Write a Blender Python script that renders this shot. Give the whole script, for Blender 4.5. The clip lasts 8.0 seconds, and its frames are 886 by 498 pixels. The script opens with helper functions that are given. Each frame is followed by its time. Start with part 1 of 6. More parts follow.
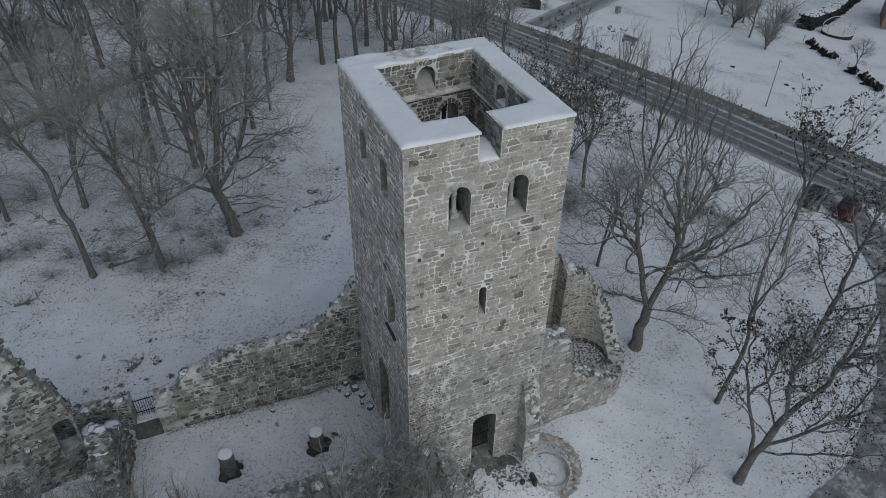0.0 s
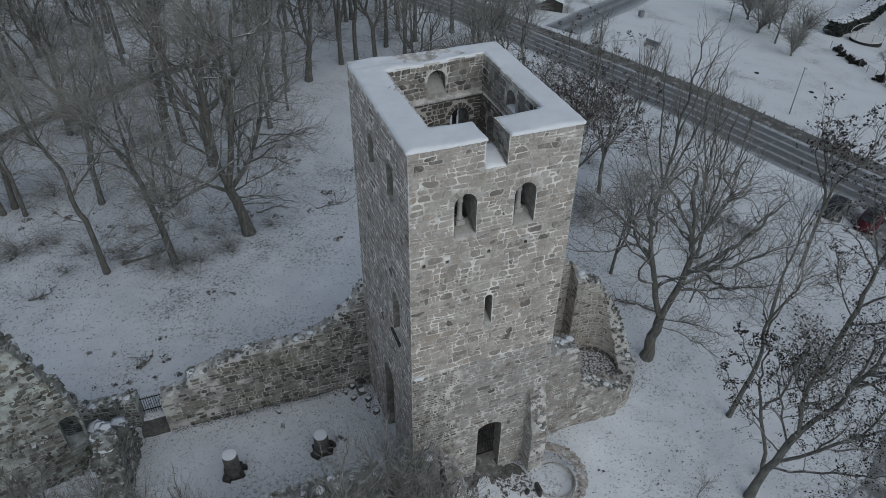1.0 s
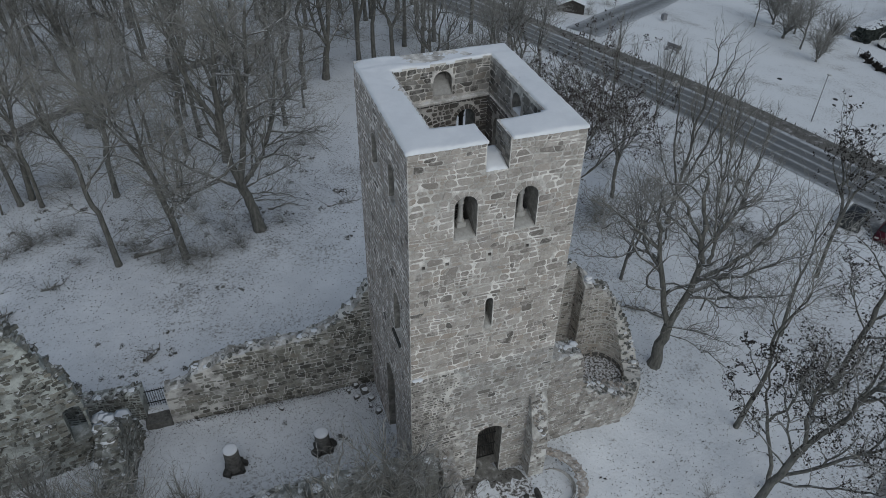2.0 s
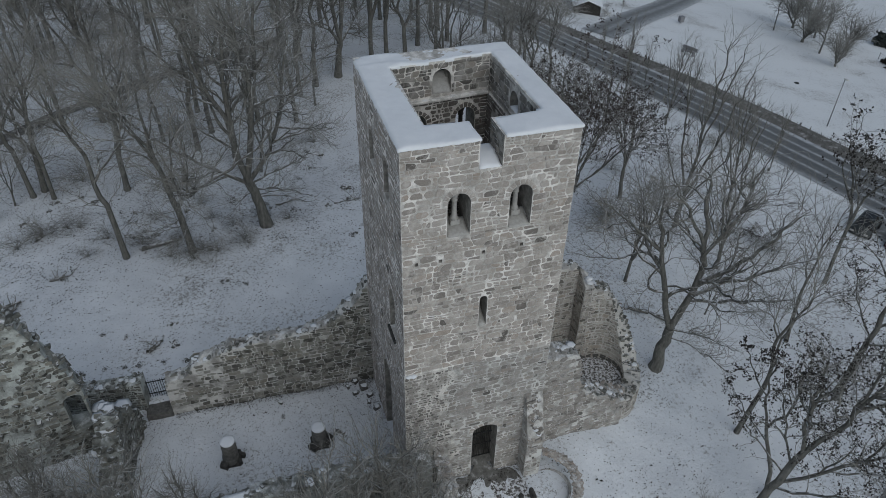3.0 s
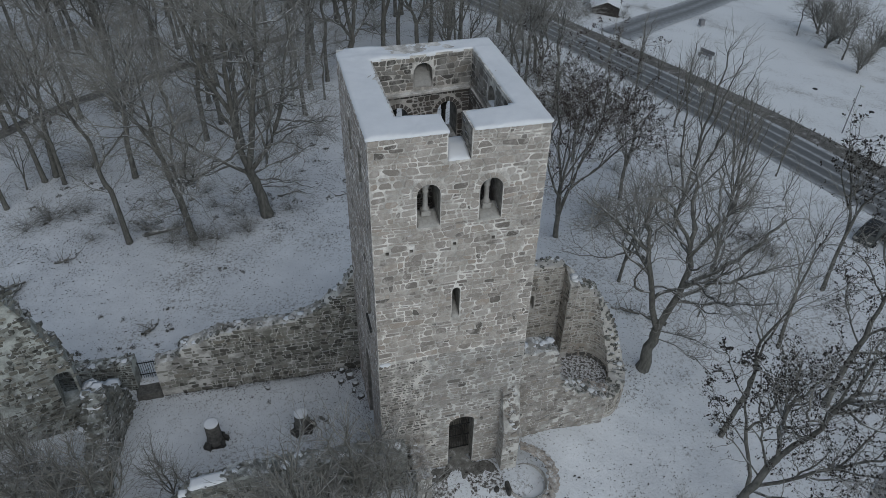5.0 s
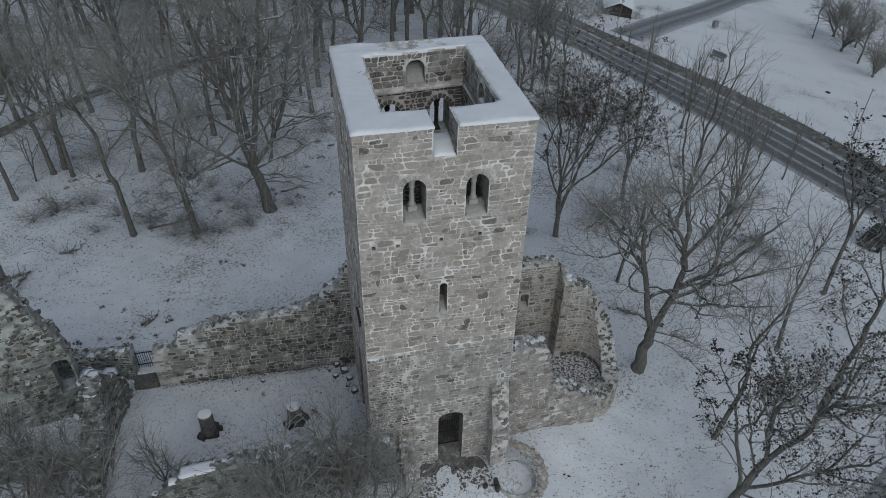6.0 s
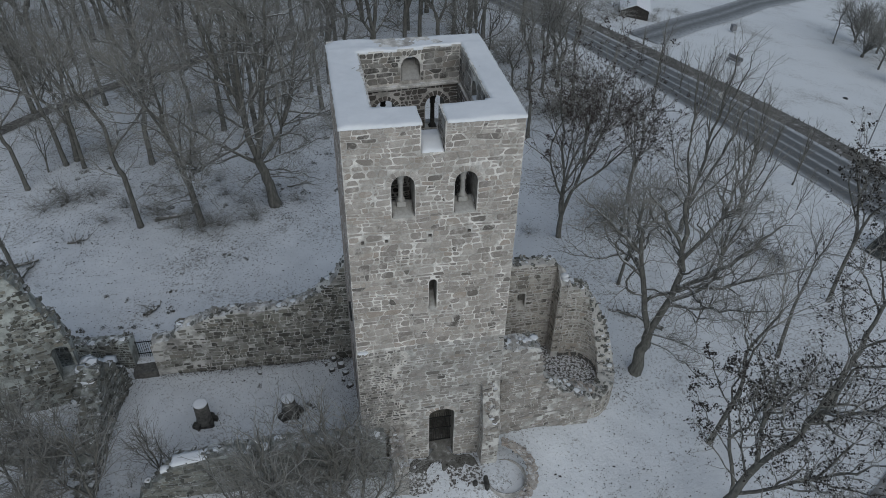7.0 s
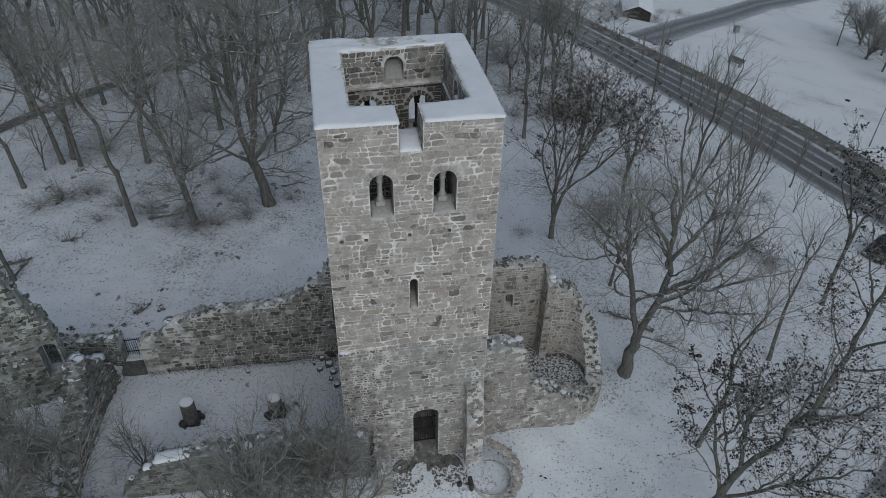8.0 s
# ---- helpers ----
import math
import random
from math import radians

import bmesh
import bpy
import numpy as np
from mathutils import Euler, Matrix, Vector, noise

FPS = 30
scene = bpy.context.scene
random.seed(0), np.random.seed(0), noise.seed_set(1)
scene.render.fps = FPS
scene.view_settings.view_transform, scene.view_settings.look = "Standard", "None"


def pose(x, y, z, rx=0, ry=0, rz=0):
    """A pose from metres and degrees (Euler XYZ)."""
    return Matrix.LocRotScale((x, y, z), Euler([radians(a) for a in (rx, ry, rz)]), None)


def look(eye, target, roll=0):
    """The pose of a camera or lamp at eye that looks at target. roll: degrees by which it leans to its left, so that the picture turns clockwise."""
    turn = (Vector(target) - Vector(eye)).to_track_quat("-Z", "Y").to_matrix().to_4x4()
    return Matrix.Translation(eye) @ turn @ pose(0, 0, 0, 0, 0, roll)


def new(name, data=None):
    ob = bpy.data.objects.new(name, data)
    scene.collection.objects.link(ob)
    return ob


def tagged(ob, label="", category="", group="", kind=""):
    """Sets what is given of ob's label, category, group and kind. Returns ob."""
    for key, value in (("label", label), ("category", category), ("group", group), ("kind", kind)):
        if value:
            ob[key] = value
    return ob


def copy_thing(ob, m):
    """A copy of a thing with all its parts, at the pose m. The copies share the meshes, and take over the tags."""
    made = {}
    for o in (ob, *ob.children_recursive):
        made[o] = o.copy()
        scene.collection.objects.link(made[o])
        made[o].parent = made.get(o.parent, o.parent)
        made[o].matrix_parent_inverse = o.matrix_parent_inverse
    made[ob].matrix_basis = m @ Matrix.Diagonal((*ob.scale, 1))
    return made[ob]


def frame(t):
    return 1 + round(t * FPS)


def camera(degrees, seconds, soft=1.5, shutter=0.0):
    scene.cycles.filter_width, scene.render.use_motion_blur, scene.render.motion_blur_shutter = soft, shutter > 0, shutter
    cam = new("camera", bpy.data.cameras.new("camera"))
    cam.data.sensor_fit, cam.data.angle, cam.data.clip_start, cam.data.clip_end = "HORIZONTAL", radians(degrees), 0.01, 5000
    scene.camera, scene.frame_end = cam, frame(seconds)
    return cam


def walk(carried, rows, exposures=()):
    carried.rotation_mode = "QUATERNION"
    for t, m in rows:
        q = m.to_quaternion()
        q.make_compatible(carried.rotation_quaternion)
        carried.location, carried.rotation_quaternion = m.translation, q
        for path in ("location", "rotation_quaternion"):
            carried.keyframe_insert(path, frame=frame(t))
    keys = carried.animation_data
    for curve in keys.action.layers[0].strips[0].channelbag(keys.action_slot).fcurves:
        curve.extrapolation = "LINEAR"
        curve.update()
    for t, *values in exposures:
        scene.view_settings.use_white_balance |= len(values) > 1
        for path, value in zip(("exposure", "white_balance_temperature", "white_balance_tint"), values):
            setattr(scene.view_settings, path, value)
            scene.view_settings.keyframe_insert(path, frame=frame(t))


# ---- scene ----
cam = camera(64.6, 8.0, soft=0.7)
PATH = [
    (0, (-8.305, -23.171, 34.686), (-7.669, -21.717, 33.469), 0.9),
    (0.5, (-7.924, -23.058, 34.681), (-7.314, -21.592, 33.465), 0.9),
    (1, (-7.527, -23.007, 34.692), (-6.943, -21.531, 33.476), 0.9),
    (1.5, (-7.091, -23.025, 34.705), (-6.534, -21.539, 33.488), 1.0),
    (3, (-5.676, -23.606, 34.615), (-5.191, -22.095, 33.398), 1.1),
    (3.5, (-5.177, -23.902, 34.618), (-4.712, -22.385, 33.401), 1.1),
    (4, (-4.649, -24.21, 34.623), (-4.204, -22.687, 33.405), 1.1),
    (4.5, (-4.082, -24.552, 34.624), (-3.653, -23.025, 33.406), 1.2),
    (6, (-2.235, -25.516, 34.632), (-1.862, -23.975, 33.412), 1.3),
    (6.5, (-1.603, -25.786, 34.602), (-1.266, -24.237, 33.382), 1.3),
    (7, (-0.91, -26.052, 34.597), (-0.589, -24.5, 33.378), 1.4),
    (7.5, (-0.251, -26.224, 34.58), (0.06, -24.669, 33.361), 1.4),
    (8, (0.384, -26.265, 34.535), (0.684, -24.707, 33.317), 1.3),
]
EXPOSURE, KELVIN, TINT = -0.62, 6500, 5
rows_kept = [(t, look(eye, target, roll)) for t, eye, target, roll in PATH]
walk(cam, rows_kept, [(0.0, EXPOSURE, KELVIN, TINT), (8.0, EXPOSURE, KELVIN, TINT)])

# ---- sky and sun: an even, overcast winter afternoon ----
SUN_ELEV, SUN_AZ = radians(40), radians(172)   # azimuth clockwise from +y
world = bpy.data.worlds.new("overcast_sky")
scene.world = world
world.use_nodes = True
wn, wl = world.node_tree.nodes, world.node_tree.links
sky = wn.new("ShaderNodeTexSky")
sky.sky_type, sky.sun_disc = "NISHITA", False
sky.sun_elevation, sky.sun_rotation = SUN_ELEV, SUN_AZ
sky.air_density, sky.dust_density, sky.ozone_density = 1.0, 1.0, 1.0
soft_sky = wn.new("ShaderNodeHueSaturation")
soft_sky.inputs["Saturation"].default_value = 0.8
wl.new(sky.outputs[0], soft_sky.inputs["Color"])
wl.new(soft_sky.outputs[0], wn["Background"].inputs["Color"])
wn["Background"].inputs["Strength"].default_value = 0.12
sun_data = bpy.data.lights.new("sun", "SUN")
sun_data.energy, sun_data.angle, sun_data.color = 1.5, radians(100), (0.99, 0.99, 1.0)
sun = new("sun", sun_data)
sun.matrix_world = look((0, 0, 0), (-math.sin(SUN_AZ) * math.cos(SUN_ELEV), -math.cos(SUN_AZ) * math.cos(SUN_ELEV), -math.sin(SUN_ELEV)))


# ---- materials ----
def node_mat(name, rough=0.9):
    m = bpy.data.materials.new(name)
    m.use_nodes = True
    b = m.node_tree.nodes["Principled BSDF"]
    b.inputs["Roughness"].default_value = rough
    b.inputs["Specular IOR Level"].default_value = 0.25
    return m, m.node_tree.nodes, m.node_tree.links, b


def coords(n):
    return n.new("ShaderNodeNewGeometry").outputs["Position"]


def noise_tex(n, l, scale, detail=4, rough=0.6, vec=None, stretch=None):
    tex = n.new("ShaderNodeTexNoise")
    tex.inputs["Scale"].default_value, tex.inputs["Detail"].default_value = scale, detail
    tex.inputs["Roughness"].default_value = rough
    src = vec if vec is not None else coords(n)
    if stretch:
        mp = n.new("ShaderNodeMapping")
        mp.inputs["Scale"].default_value = stretch
        l.new(src, mp.inputs["Vector"])
        src = mp.outputs[0]
    l.new(src, tex.inputs["Vector"])
    return tex.outputs["Fac"]


def ramp(n, l, fac, stops):
    r = n.new("ShaderNodeValToRGB")
    while len(r.color_ramp.elements) < len(stops):
        r.color_ramp.elements.new(0.5)
    for e, (p, c) in zip(r.color_ramp.elements, stops):
        e.position, e.color = p, (*c, 1) if len(c) == 3 else (c[0], c[0], c[0], 1)
    l.new(fac, r.inputs[0])
    return r.outputs["Color"]


def mix(n, l, fac, a, b, kind="MIX"):
    mx = n.new("ShaderNodeMix")
    mx.data_type, mx.blend_type = "RGBA", kind
    for sock, v in (("Factor", fac), ("A", a), ("B", b)):
        k = {"Factor": 0, "A": 6, "B": 7}[sock]
        if isinstance(v, (int, float)):
            mx.inputs[k].default_value = v
        elif isinstance(v, tuple):
            mx.inputs[k].default_value = (*v, 1)
        else:
            l.new(v, mx.inputs[k])
    return mx.outputs[2]


def arith(n, l, op, a, b=0.0, clamp=False):
    m = n.new("ShaderNodeMath")
    m.operation, m.use_clamp = op, clamp
    for i, v in enumerate((a, b)):
        if isinstance(v, (int, float)):
            m.inputs[i].default_value = v
        else:
            l.new(v, m.inputs[i])
    return m.outputs[0]


def bump(n, l, b, height, strength=0.4, dist=0.02):
    bp = n.new("ShaderNodeBump")
    bp.inputs["Strength"].default_value, bp.inputs["Distance"].default_value = strength, dist
    l.new(height, bp.inputs["Height"])
    l.new(bp.outputs[0], b.inputs["Normal"])


def upward(n, l, lo, hi):
    """0 to 1 by how far a surface faces up, where snow can lie."""
    sep = n.new("ShaderNodeSeparateXYZ")
    l.new(n.new("ShaderNodeNewGeometry").outputs["Normal"], sep.inputs[0])
    r = n.new("ShaderNodeMapRange")
    r.inputs["From Min"].default_value, r.inputs["From Max"].default_value = lo, hi
    l.new(sep.outputs["Z"], r.inputs["Value"])
    return r.outputs[0]


SNOW = (0.80, 0.82, 0.85)


def make_snow():
    m, n, l, b = node_mat("snow", 0.75)
    f = noise_tex(n, l, 1.3, 5)
    l.new(ramp(n, l, f, [(0.3, (0.74, 0.76, 0.79)), (0.65, SNOW)]), b.inputs["Base Color"])
    bump(n, l, b, noise_tex(n, l, 9, 6), 0.35, 0.04)
    return m


def make_ground():
    """Thin snow over turf: speckled by fallen leaves and grass tips, with worn tracks."""
    m, n, l, b = node_mat("snowy_ground", 0.8)
    base = ramp(n, l, noise_tex(n, l, 0.35, 6), [(0.3, (0.655, 0.68, 0.715)), (0.65, (0.76, 0.785, 0.82))])
    litter = ramp(n, l, noise_tex(n, l, 0.8, 4), [(0.2, (0.10, 0.085, 0.065)), (0.8, (0.16, 0.14, 0.11))])
    # where the litter shows through: fine specks, more of them in loose patches
    fine = noise_tex(n, l, 4.5, 7, 0.72)
    patch = noise_tex(n, l, 0.16, 4, 0.6)
    s = arith(n, l, "ADD", fine, arith(n, l, "MULTIPLY", patch, 0.5))
    r = n.new("ShaderNodeMapRange")
    r.inputs["From Min"].default_value, r.inputs["From Max"].default_value = 0.80, 0.90
    l.new(s, r.inputs["Value"])
    # the open field beyond the road lies under deeper, cleaner snow
    at = n.new("ShaderNodeSeparateXYZ")
    l.new(n.new("ShaderNodeNewGeometry").outputs["Position"], at.inputs[0])
    deep = n.new("ShaderNodeMapRange")
    deep.inputs["From Min"].default_value, deep.inputs["From Max"].default_value = 32, 62
    l.new(at.outputs["X"], deep.inputs["Value"])
    base = mix(n, l, deep.outputs[0], base, (0.75, 0.77, 0.79))
    l.new(mix(n, l, arith(n, l, "MULTIPLY", r.outputs[0], 0.6), base, litter), b.inputs["Base Color"])
    bump(n, l, b, noise_tex(n, l, 3.5, 8, 0.65), 0.9, 0.1)
    return m


def make_stone(name, per_object, dark=1.0, tint=(1.045, 1.0, 0.985), wide=0.0):
    """Weathered sandstone blocks, each with its own shade."""
    m, n, l, b = node_mat(name, 0.92)
    if per_object:
        rnd = n.new("ShaderNodeObjectInfo").outputs["Random"]
    else:
        rnd = n.new("ShaderNodeNewGeometry").outputs["Random Per Island"]
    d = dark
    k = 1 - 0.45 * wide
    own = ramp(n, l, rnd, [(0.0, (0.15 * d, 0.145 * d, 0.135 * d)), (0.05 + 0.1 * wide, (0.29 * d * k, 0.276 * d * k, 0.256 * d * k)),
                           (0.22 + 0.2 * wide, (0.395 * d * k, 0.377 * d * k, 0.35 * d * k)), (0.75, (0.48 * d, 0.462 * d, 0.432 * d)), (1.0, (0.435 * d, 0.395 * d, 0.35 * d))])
    grain = ramp(n, l, noise_tex(n, l, 14, 8, 0.7), [(0.25, (0.7,)), (0.65, (1.0,))])
    stain = ramp(n, l, noise_tex(n, l, 0.7, 5, 0.6), [(0.3, (0.78, 0.77, 0.74)), (0.65, (1.0, 1.0, 1.0))])
    c = mix(n, l, 1.0, mix(n, l, 1.0, own, grain, "MULTIPLY"), stain, "MULTIPLY")
    # old pointing smeared over some of the faces
    smear = ramp(n, l, noise_tex(n, l, 1.7, 7, 0.72), [(0.5, (0.0,)), (0.6, (0.65,))])
    c = mix(n, l, smear, c, (0.51 * d, 0.498 * d, 0.472 * d))
    c = mix(n, l, 1.0, c, tint, "MULTIPLY")
    lie = ramp(n, l, noise_tex(n, l, 2.2, 4), [(0.5, (0.0,)), (0.64, (0.7,))])
    snow_fac = arith(n, l, "MULTIPLY", upward(n, l, 0.6, 0.9), lie)
    l.new(mix(n, l, snow_fac, c, SNOW), b.inputs["Base Color"])
    bump(n, l, b, noise_tex(n, l, 22, 7, 0.7), 0.6, 0.02)
    return m


def make_mortar(name, dark=1.0, tint=(1.0, 1.0, 1.0)):
    """Lime mortar, pale where it is fresh and grey where it has weathered."""
    m, n, l, b = node_mat(name, 0.95)
    d = dark
    c = ramp(n, l, noise_tex(n, l, 1.1, 6, 0.65), [(0.38, (0.38 * d, 0.37 * d, 0.35 * d)), (0.49, (0.58 * d, 0.572 * d, 0.55 * d)), (0.58, (0.84 * d, 0.835 * d, 0.81 * d))])
    g = ramp(n, l, noise_tex(n, l, 18, 6, 0.7), [(0.25, (0.75,)), (0.7, (1.0,))])
    c = mix(n, l, 1.0, mix(n, l, 1.0, c, g, "MULTIPLY"), tint, "MULTIPLY")
    lie = ramp(n, l, noise_tex(n, l, 2.2, 4), [(0.5, (0.0,)), (0.62, (0.4,))])
    snow_fac = arith(n, l, "MULTIPLY", upward(n, l, 0.6, 0.9), lie)
    l.new(mix(n, l, snow_fac, c, SNOW), b.inputs["Base Color"])
    bump(n, l, b, noise_tex(n, l, 12, 7, 0.7), 0.7, 0.03)
    return m


def make_bark():
    m, n, l, b = node_mat("bark", 0.95)
    c = ramp(n, l, noise_tex(n, l, 6, 6, 0.65, stretch=(1, 1, 0.25)), [(0.3, (0.072, 0.071, 0.065)), (0.7, (0.205, 0.201, 0.184))])
    lie = ramp(n, l, noise_tex(n, l, 2.0, 4), [(0.45, (0.0,)), (0.58, (0.85,))])
    l.new(mix(n, l, arith(n, l, "MULTIPLY", upward(n, l, 0.42, 0.85), lie), c, SNOW), b.inputs["Base Color"])
    bump(n, l, b, noise_tex(n, l, 16, 6, 0.7, stretch=(1, 1, 0.2)), 0.8, 0.03)
    return m


def make_twig(name="twig", k=1.0, lying=0.45):
    """Thin wood with a little snow lying along its upper side."""
    m, n, l, b = node_mat(name, 0.95)
    c = ramp(n, l, noise_tex(n, l, 2.5, 4), [(0.3, (0.12 * k, 0.117 * k, 0.107 * k)), (0.7, (0.225 * k, 0.22 * k, 0.203 * k))])
    fac = arith(n, l, "MULTIPLY", upward(n, l, 0.55, 0.9), arith(n, l, "MULTIPLY", noise_tex(n, l, 1.5, 3), lying))
    l.new(mix(n, l, fac, c, SNOW), b.inputs["Base Color"])
    return m


def make_plain(name, stops, scale=3.0, rough=0.9, bump_scale=12, strength=0.4, metal=0.0):
    m, n, l, b = node_mat(name, rough)
    b.inputs["Metallic"].default_value = metal
    l.new(ramp(n, l, noise_tex(n, l, scale, 6, 0.65), stops), b.inputs["Base Color"])
    bump(n, l, b, noise_tex(n, l, bump_scale, 6, 0.7), strength, 0.02)
    return m


MOSSY = (0.945, 1.0, 0.99)
M_SNOW, M_GROUND = make_snow(), make_ground()
M_STONE, M_STONE_PIECE = make_stone("rubble_stone", False), make_stone("rubble_stone_piece", True)
M_MORTAR = make_mortar("lime_mortar", 1.0, (1.03, 1.0, 0.975))
M_MORTAR_OLD = make_mortar("old_mortar", 0.46, MOSSY)
# dark stone of the inner walls, its tone deepened to hold their shade
M_STONE_DARK = make_stone("dark_shaded_stone", False, 0.42)
M_STONE_OLD = make_stone("mossy_grey_stone", False, 0.55, MOSSY, 0.5)
M_PIECE_OLD = make_stone("mossy_grey_stone_piece", True, 0.66, (0.975, 1.0, 0.96), 0.8)
M_STONE_COURT = make_stone("grey_court_stone", False, 0.66, (0.975, 1.0, 0.96), 0.8)
M_STONE_LOW = make_stone("weathered_foot_stone", False, 0.82, (1.02, 1.0, 1.0))
M_MORTAR_LOW = make_mortar("dull_mortar", 0.78, (1.01, 1.0, 0.99))
M_MORTAR_PATCH = make_mortar("repair_mortar", 0.82, (1.03, 1.0, 0.97))
M_MORTAR_APSE = make_plain("pale_apse_mortar", [(0.3, (0.4, 0.39, 0.37)), (0.55, (0.53, 0.515, 0.49)), (0.75, (0.66, 0.645, 0.62))], 2.2, 0.95, 12, 0.7)
M_STONE_APSE = make_stone("apse_stone", False, 1.04, (1.02, 1.0, 0.98), 0.4)
M_STONE_PATCH = make_stone("small_repair_stone", False, 0.74, (1.02, 1.0, 0.99), 0.5)
M_STONE_SIDE = make_stone("brown_side_stone", False, 0.84, (1.07, 1.0, 0.98))
M_STONE_INNER = make_stone("brown_inner_stone", False, 0.8, (1.01, 1.0, 0.99), 0.7)
M_MORTAR_SIDE = make_mortar("warm_side_mortar", 1.0, (1.05, 1.0, 0.98))
M_MORTAR_WORN = make_mortar("worn_mortar", 0.64, MOSSY)
M_BARK, M_TWIG, M_SHRUB = make_bark(), make_twig("twig", 1.3), make_twig("shrub_twig", 1.15, 0.4)
M_LEAF = make_plain("withered_leaf", [(0.3, (0.028, 0.026, 0.024)), (0.7, (0.058, 0.05, 0.045))], 5)
M_DARKSTONE = make_plain("dark_column_stone", [(0.3, (0.03, 0.03, 0.03)), (0.7, (0.10, 0.097, 0.09))], 4)
M_IRON = make_plain("black_iron", [(0.3, (0.02, 0.02, 0.02)), (0.7, (0.045, 0.045, 0.045))], 8, 0.6, metal=0.3)
M_EARTH = make_plain("bare_earth", [(0.3, (0.085, 0.082, 0.075)), (0.55, (0.15, 0.146, 0.137)), (0.75, (0.4, 0.4, 0.4))], 3)
M_PATCHY = make_plain("earth_under_patchy_snow", [(0.36, (0.07, 0.065, 0.06)), (0.48, (0.2, 0.19, 0.18)), (0.52, (0.6, 0.61, 0.63)), (0.7, (0.76, 0.78, 0.8))], 6.0, 0.9, 8, 0.8)
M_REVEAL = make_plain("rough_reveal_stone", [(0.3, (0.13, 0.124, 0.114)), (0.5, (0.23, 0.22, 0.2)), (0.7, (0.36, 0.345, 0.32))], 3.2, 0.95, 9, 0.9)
M_LEAF_BROWN = make_plain("brown_leaf", [(0.3, (0.038, 0.031, 0.029)), (0.7, (0.075, 0.06, 0.055))], 5)
M_HEDGE = make_plain("hedge_leaf", [(0.3, (0.022, 0.028, 0.026)), (0.7, (0.05, 0.058, 0.054))], 5)
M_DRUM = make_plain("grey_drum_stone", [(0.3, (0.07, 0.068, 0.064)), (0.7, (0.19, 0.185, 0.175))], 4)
M_COLUMN = make_plain("pale_column_stone", [(0.3, (0.32, 0.31, 0.29)), (0.7, (0.46, 0.45, 0.43))], 6)


# ---- small builders ----
def mesh_data(name, verts, faces, material, smooth=False):
    me = bpy.data.meshes.new(name)
    me.from_pydata([tuple(map(float, v)) for v in verts], [], faces)
    me.materials.append(material)
    if smooth:
        me.polygons.foreach_set("use_smooth", [True] * len(me.polygons))
    me.update()
    return me


def used(V, F):
    """The vertices that the faces use, and the faces renumbered."""
    keep = sorted({i for f in F for i in f})
    at = {i: k for k, i in enumerate(keep)}
    return [V[i] for i in keep], [tuple(at[i] for i in f) for f in F]


def thing(name, label, category, group="", kind="", at=(0, 0, 0)):
    ob = new(name)
    ob.location = at
    return tagged(ob, label, category, group, kind)


def put_part(name, me, parent, label="", kind=""):
    ob = new(name, me)
    ob.parent = parent
    return tagged(ob, label, kind=kind)


def part(name, bm, material, parent, label="", smooth=False):
    me = bpy.data.meshes.new(name)
    bm.to_mesh(me)
    bm.free()
    me.materials.append(material)
    if smooth:
        me.polygons.foreach_set("use_smooth", [True] * len(me.polygons))
    return put_part(name, me, parent, label)


def sstep(a, b, x):
    t = np.clip((x - a) / (b - a), 0, 1)
    return t * t * (3 - 2 * t)


def ground_z(x, y):
    """The lie of the land: a level meadow and court, falling away to the south-east and down to the road."""
    x, y = np.asarray(x, float), np.asarray(y, float)
    slope = -3.2 - 0.155 * (np.clip(x, 0, 130) - 48.4) - 0.035 * (np.clip(y, -40, 160) - 13.9)
    level = -1.15 + 0.25 * np.sin(x * 0.11 + 1.0) * np.sin(y * 0.09)
    z = level + (slope - level) * sstep(18, 48, x)
    v = 0.5 * (x - 12) - 0.8 * y
    z = z - 3.4 * sstep(-12, 12, v) * (1 - sstep(26, 46, x))
    z = z + 0.42 * np.exp(-((x - 11.3) / 2.6) ** 2 - ((y - 0.6) / 2.2) ** 2)
    z = z + 0.62 * np.exp(-((x - 7.6) / 2.0) ** 2 - ((y + 2.1) / 1.7) ** 2)
    court = sstep(-16.6, -16.0, x) * (1 - sstep(0.5, 1.2, x)) * sstep(-0.4, 0.1, y) * (1 - sstep(9.9, 10.5, y))
    z = z + (-1.85 - z) * court
    return z


def gz(x, y):
    return float(ground_z(x, y))


# ---- ground, one sheet to the horizon ----
def spaced(lo, hi, step, reach):
    mid = list(np.arange(lo, hi + 1e-6, step))
    out, d, v = [], step, hi
    while v < reach:
        d *= 1.25
        v += d
        out.append(v)
    low, d, v = [], step, lo
    while v > -reach:
        d *= 1.25
        v -= d
        low.append(v)
    return np.array(low[::-1] + mid + out)


gx, gy = spaced(-34, 44, 0.5, 1800), spaced(-14, 42, 0.5, 1800)
GX, GY = np.meshgrid(gx, gy, indexing="ij")
GZ = ground_z(GX, GY)
rng = np.random.default_rng(4)
near = (np.abs(GX) < 41) & (np.abs(GY) < 60)
GZ = GZ + near * (rng.normal(0, 0.025, GX.shape) + 0.05 * np.sin(GX * 1.3 + np.sin(GY * 0.9)) * np.sin(GY * 1.1))
ny = len(gy)
gfaces = [(i * ny + j, (i + 1) * ny + j, (i + 1) * ny + j + 1, i * ny + j + 1) for i in range(len(gx) - 1) for j in range(ny - 1)]
ground = new("ground", mesh_data("ground", np.stack([GX, GY, GZ], -1).reshape(-1, 3), gfaces, M_GROUND, True))
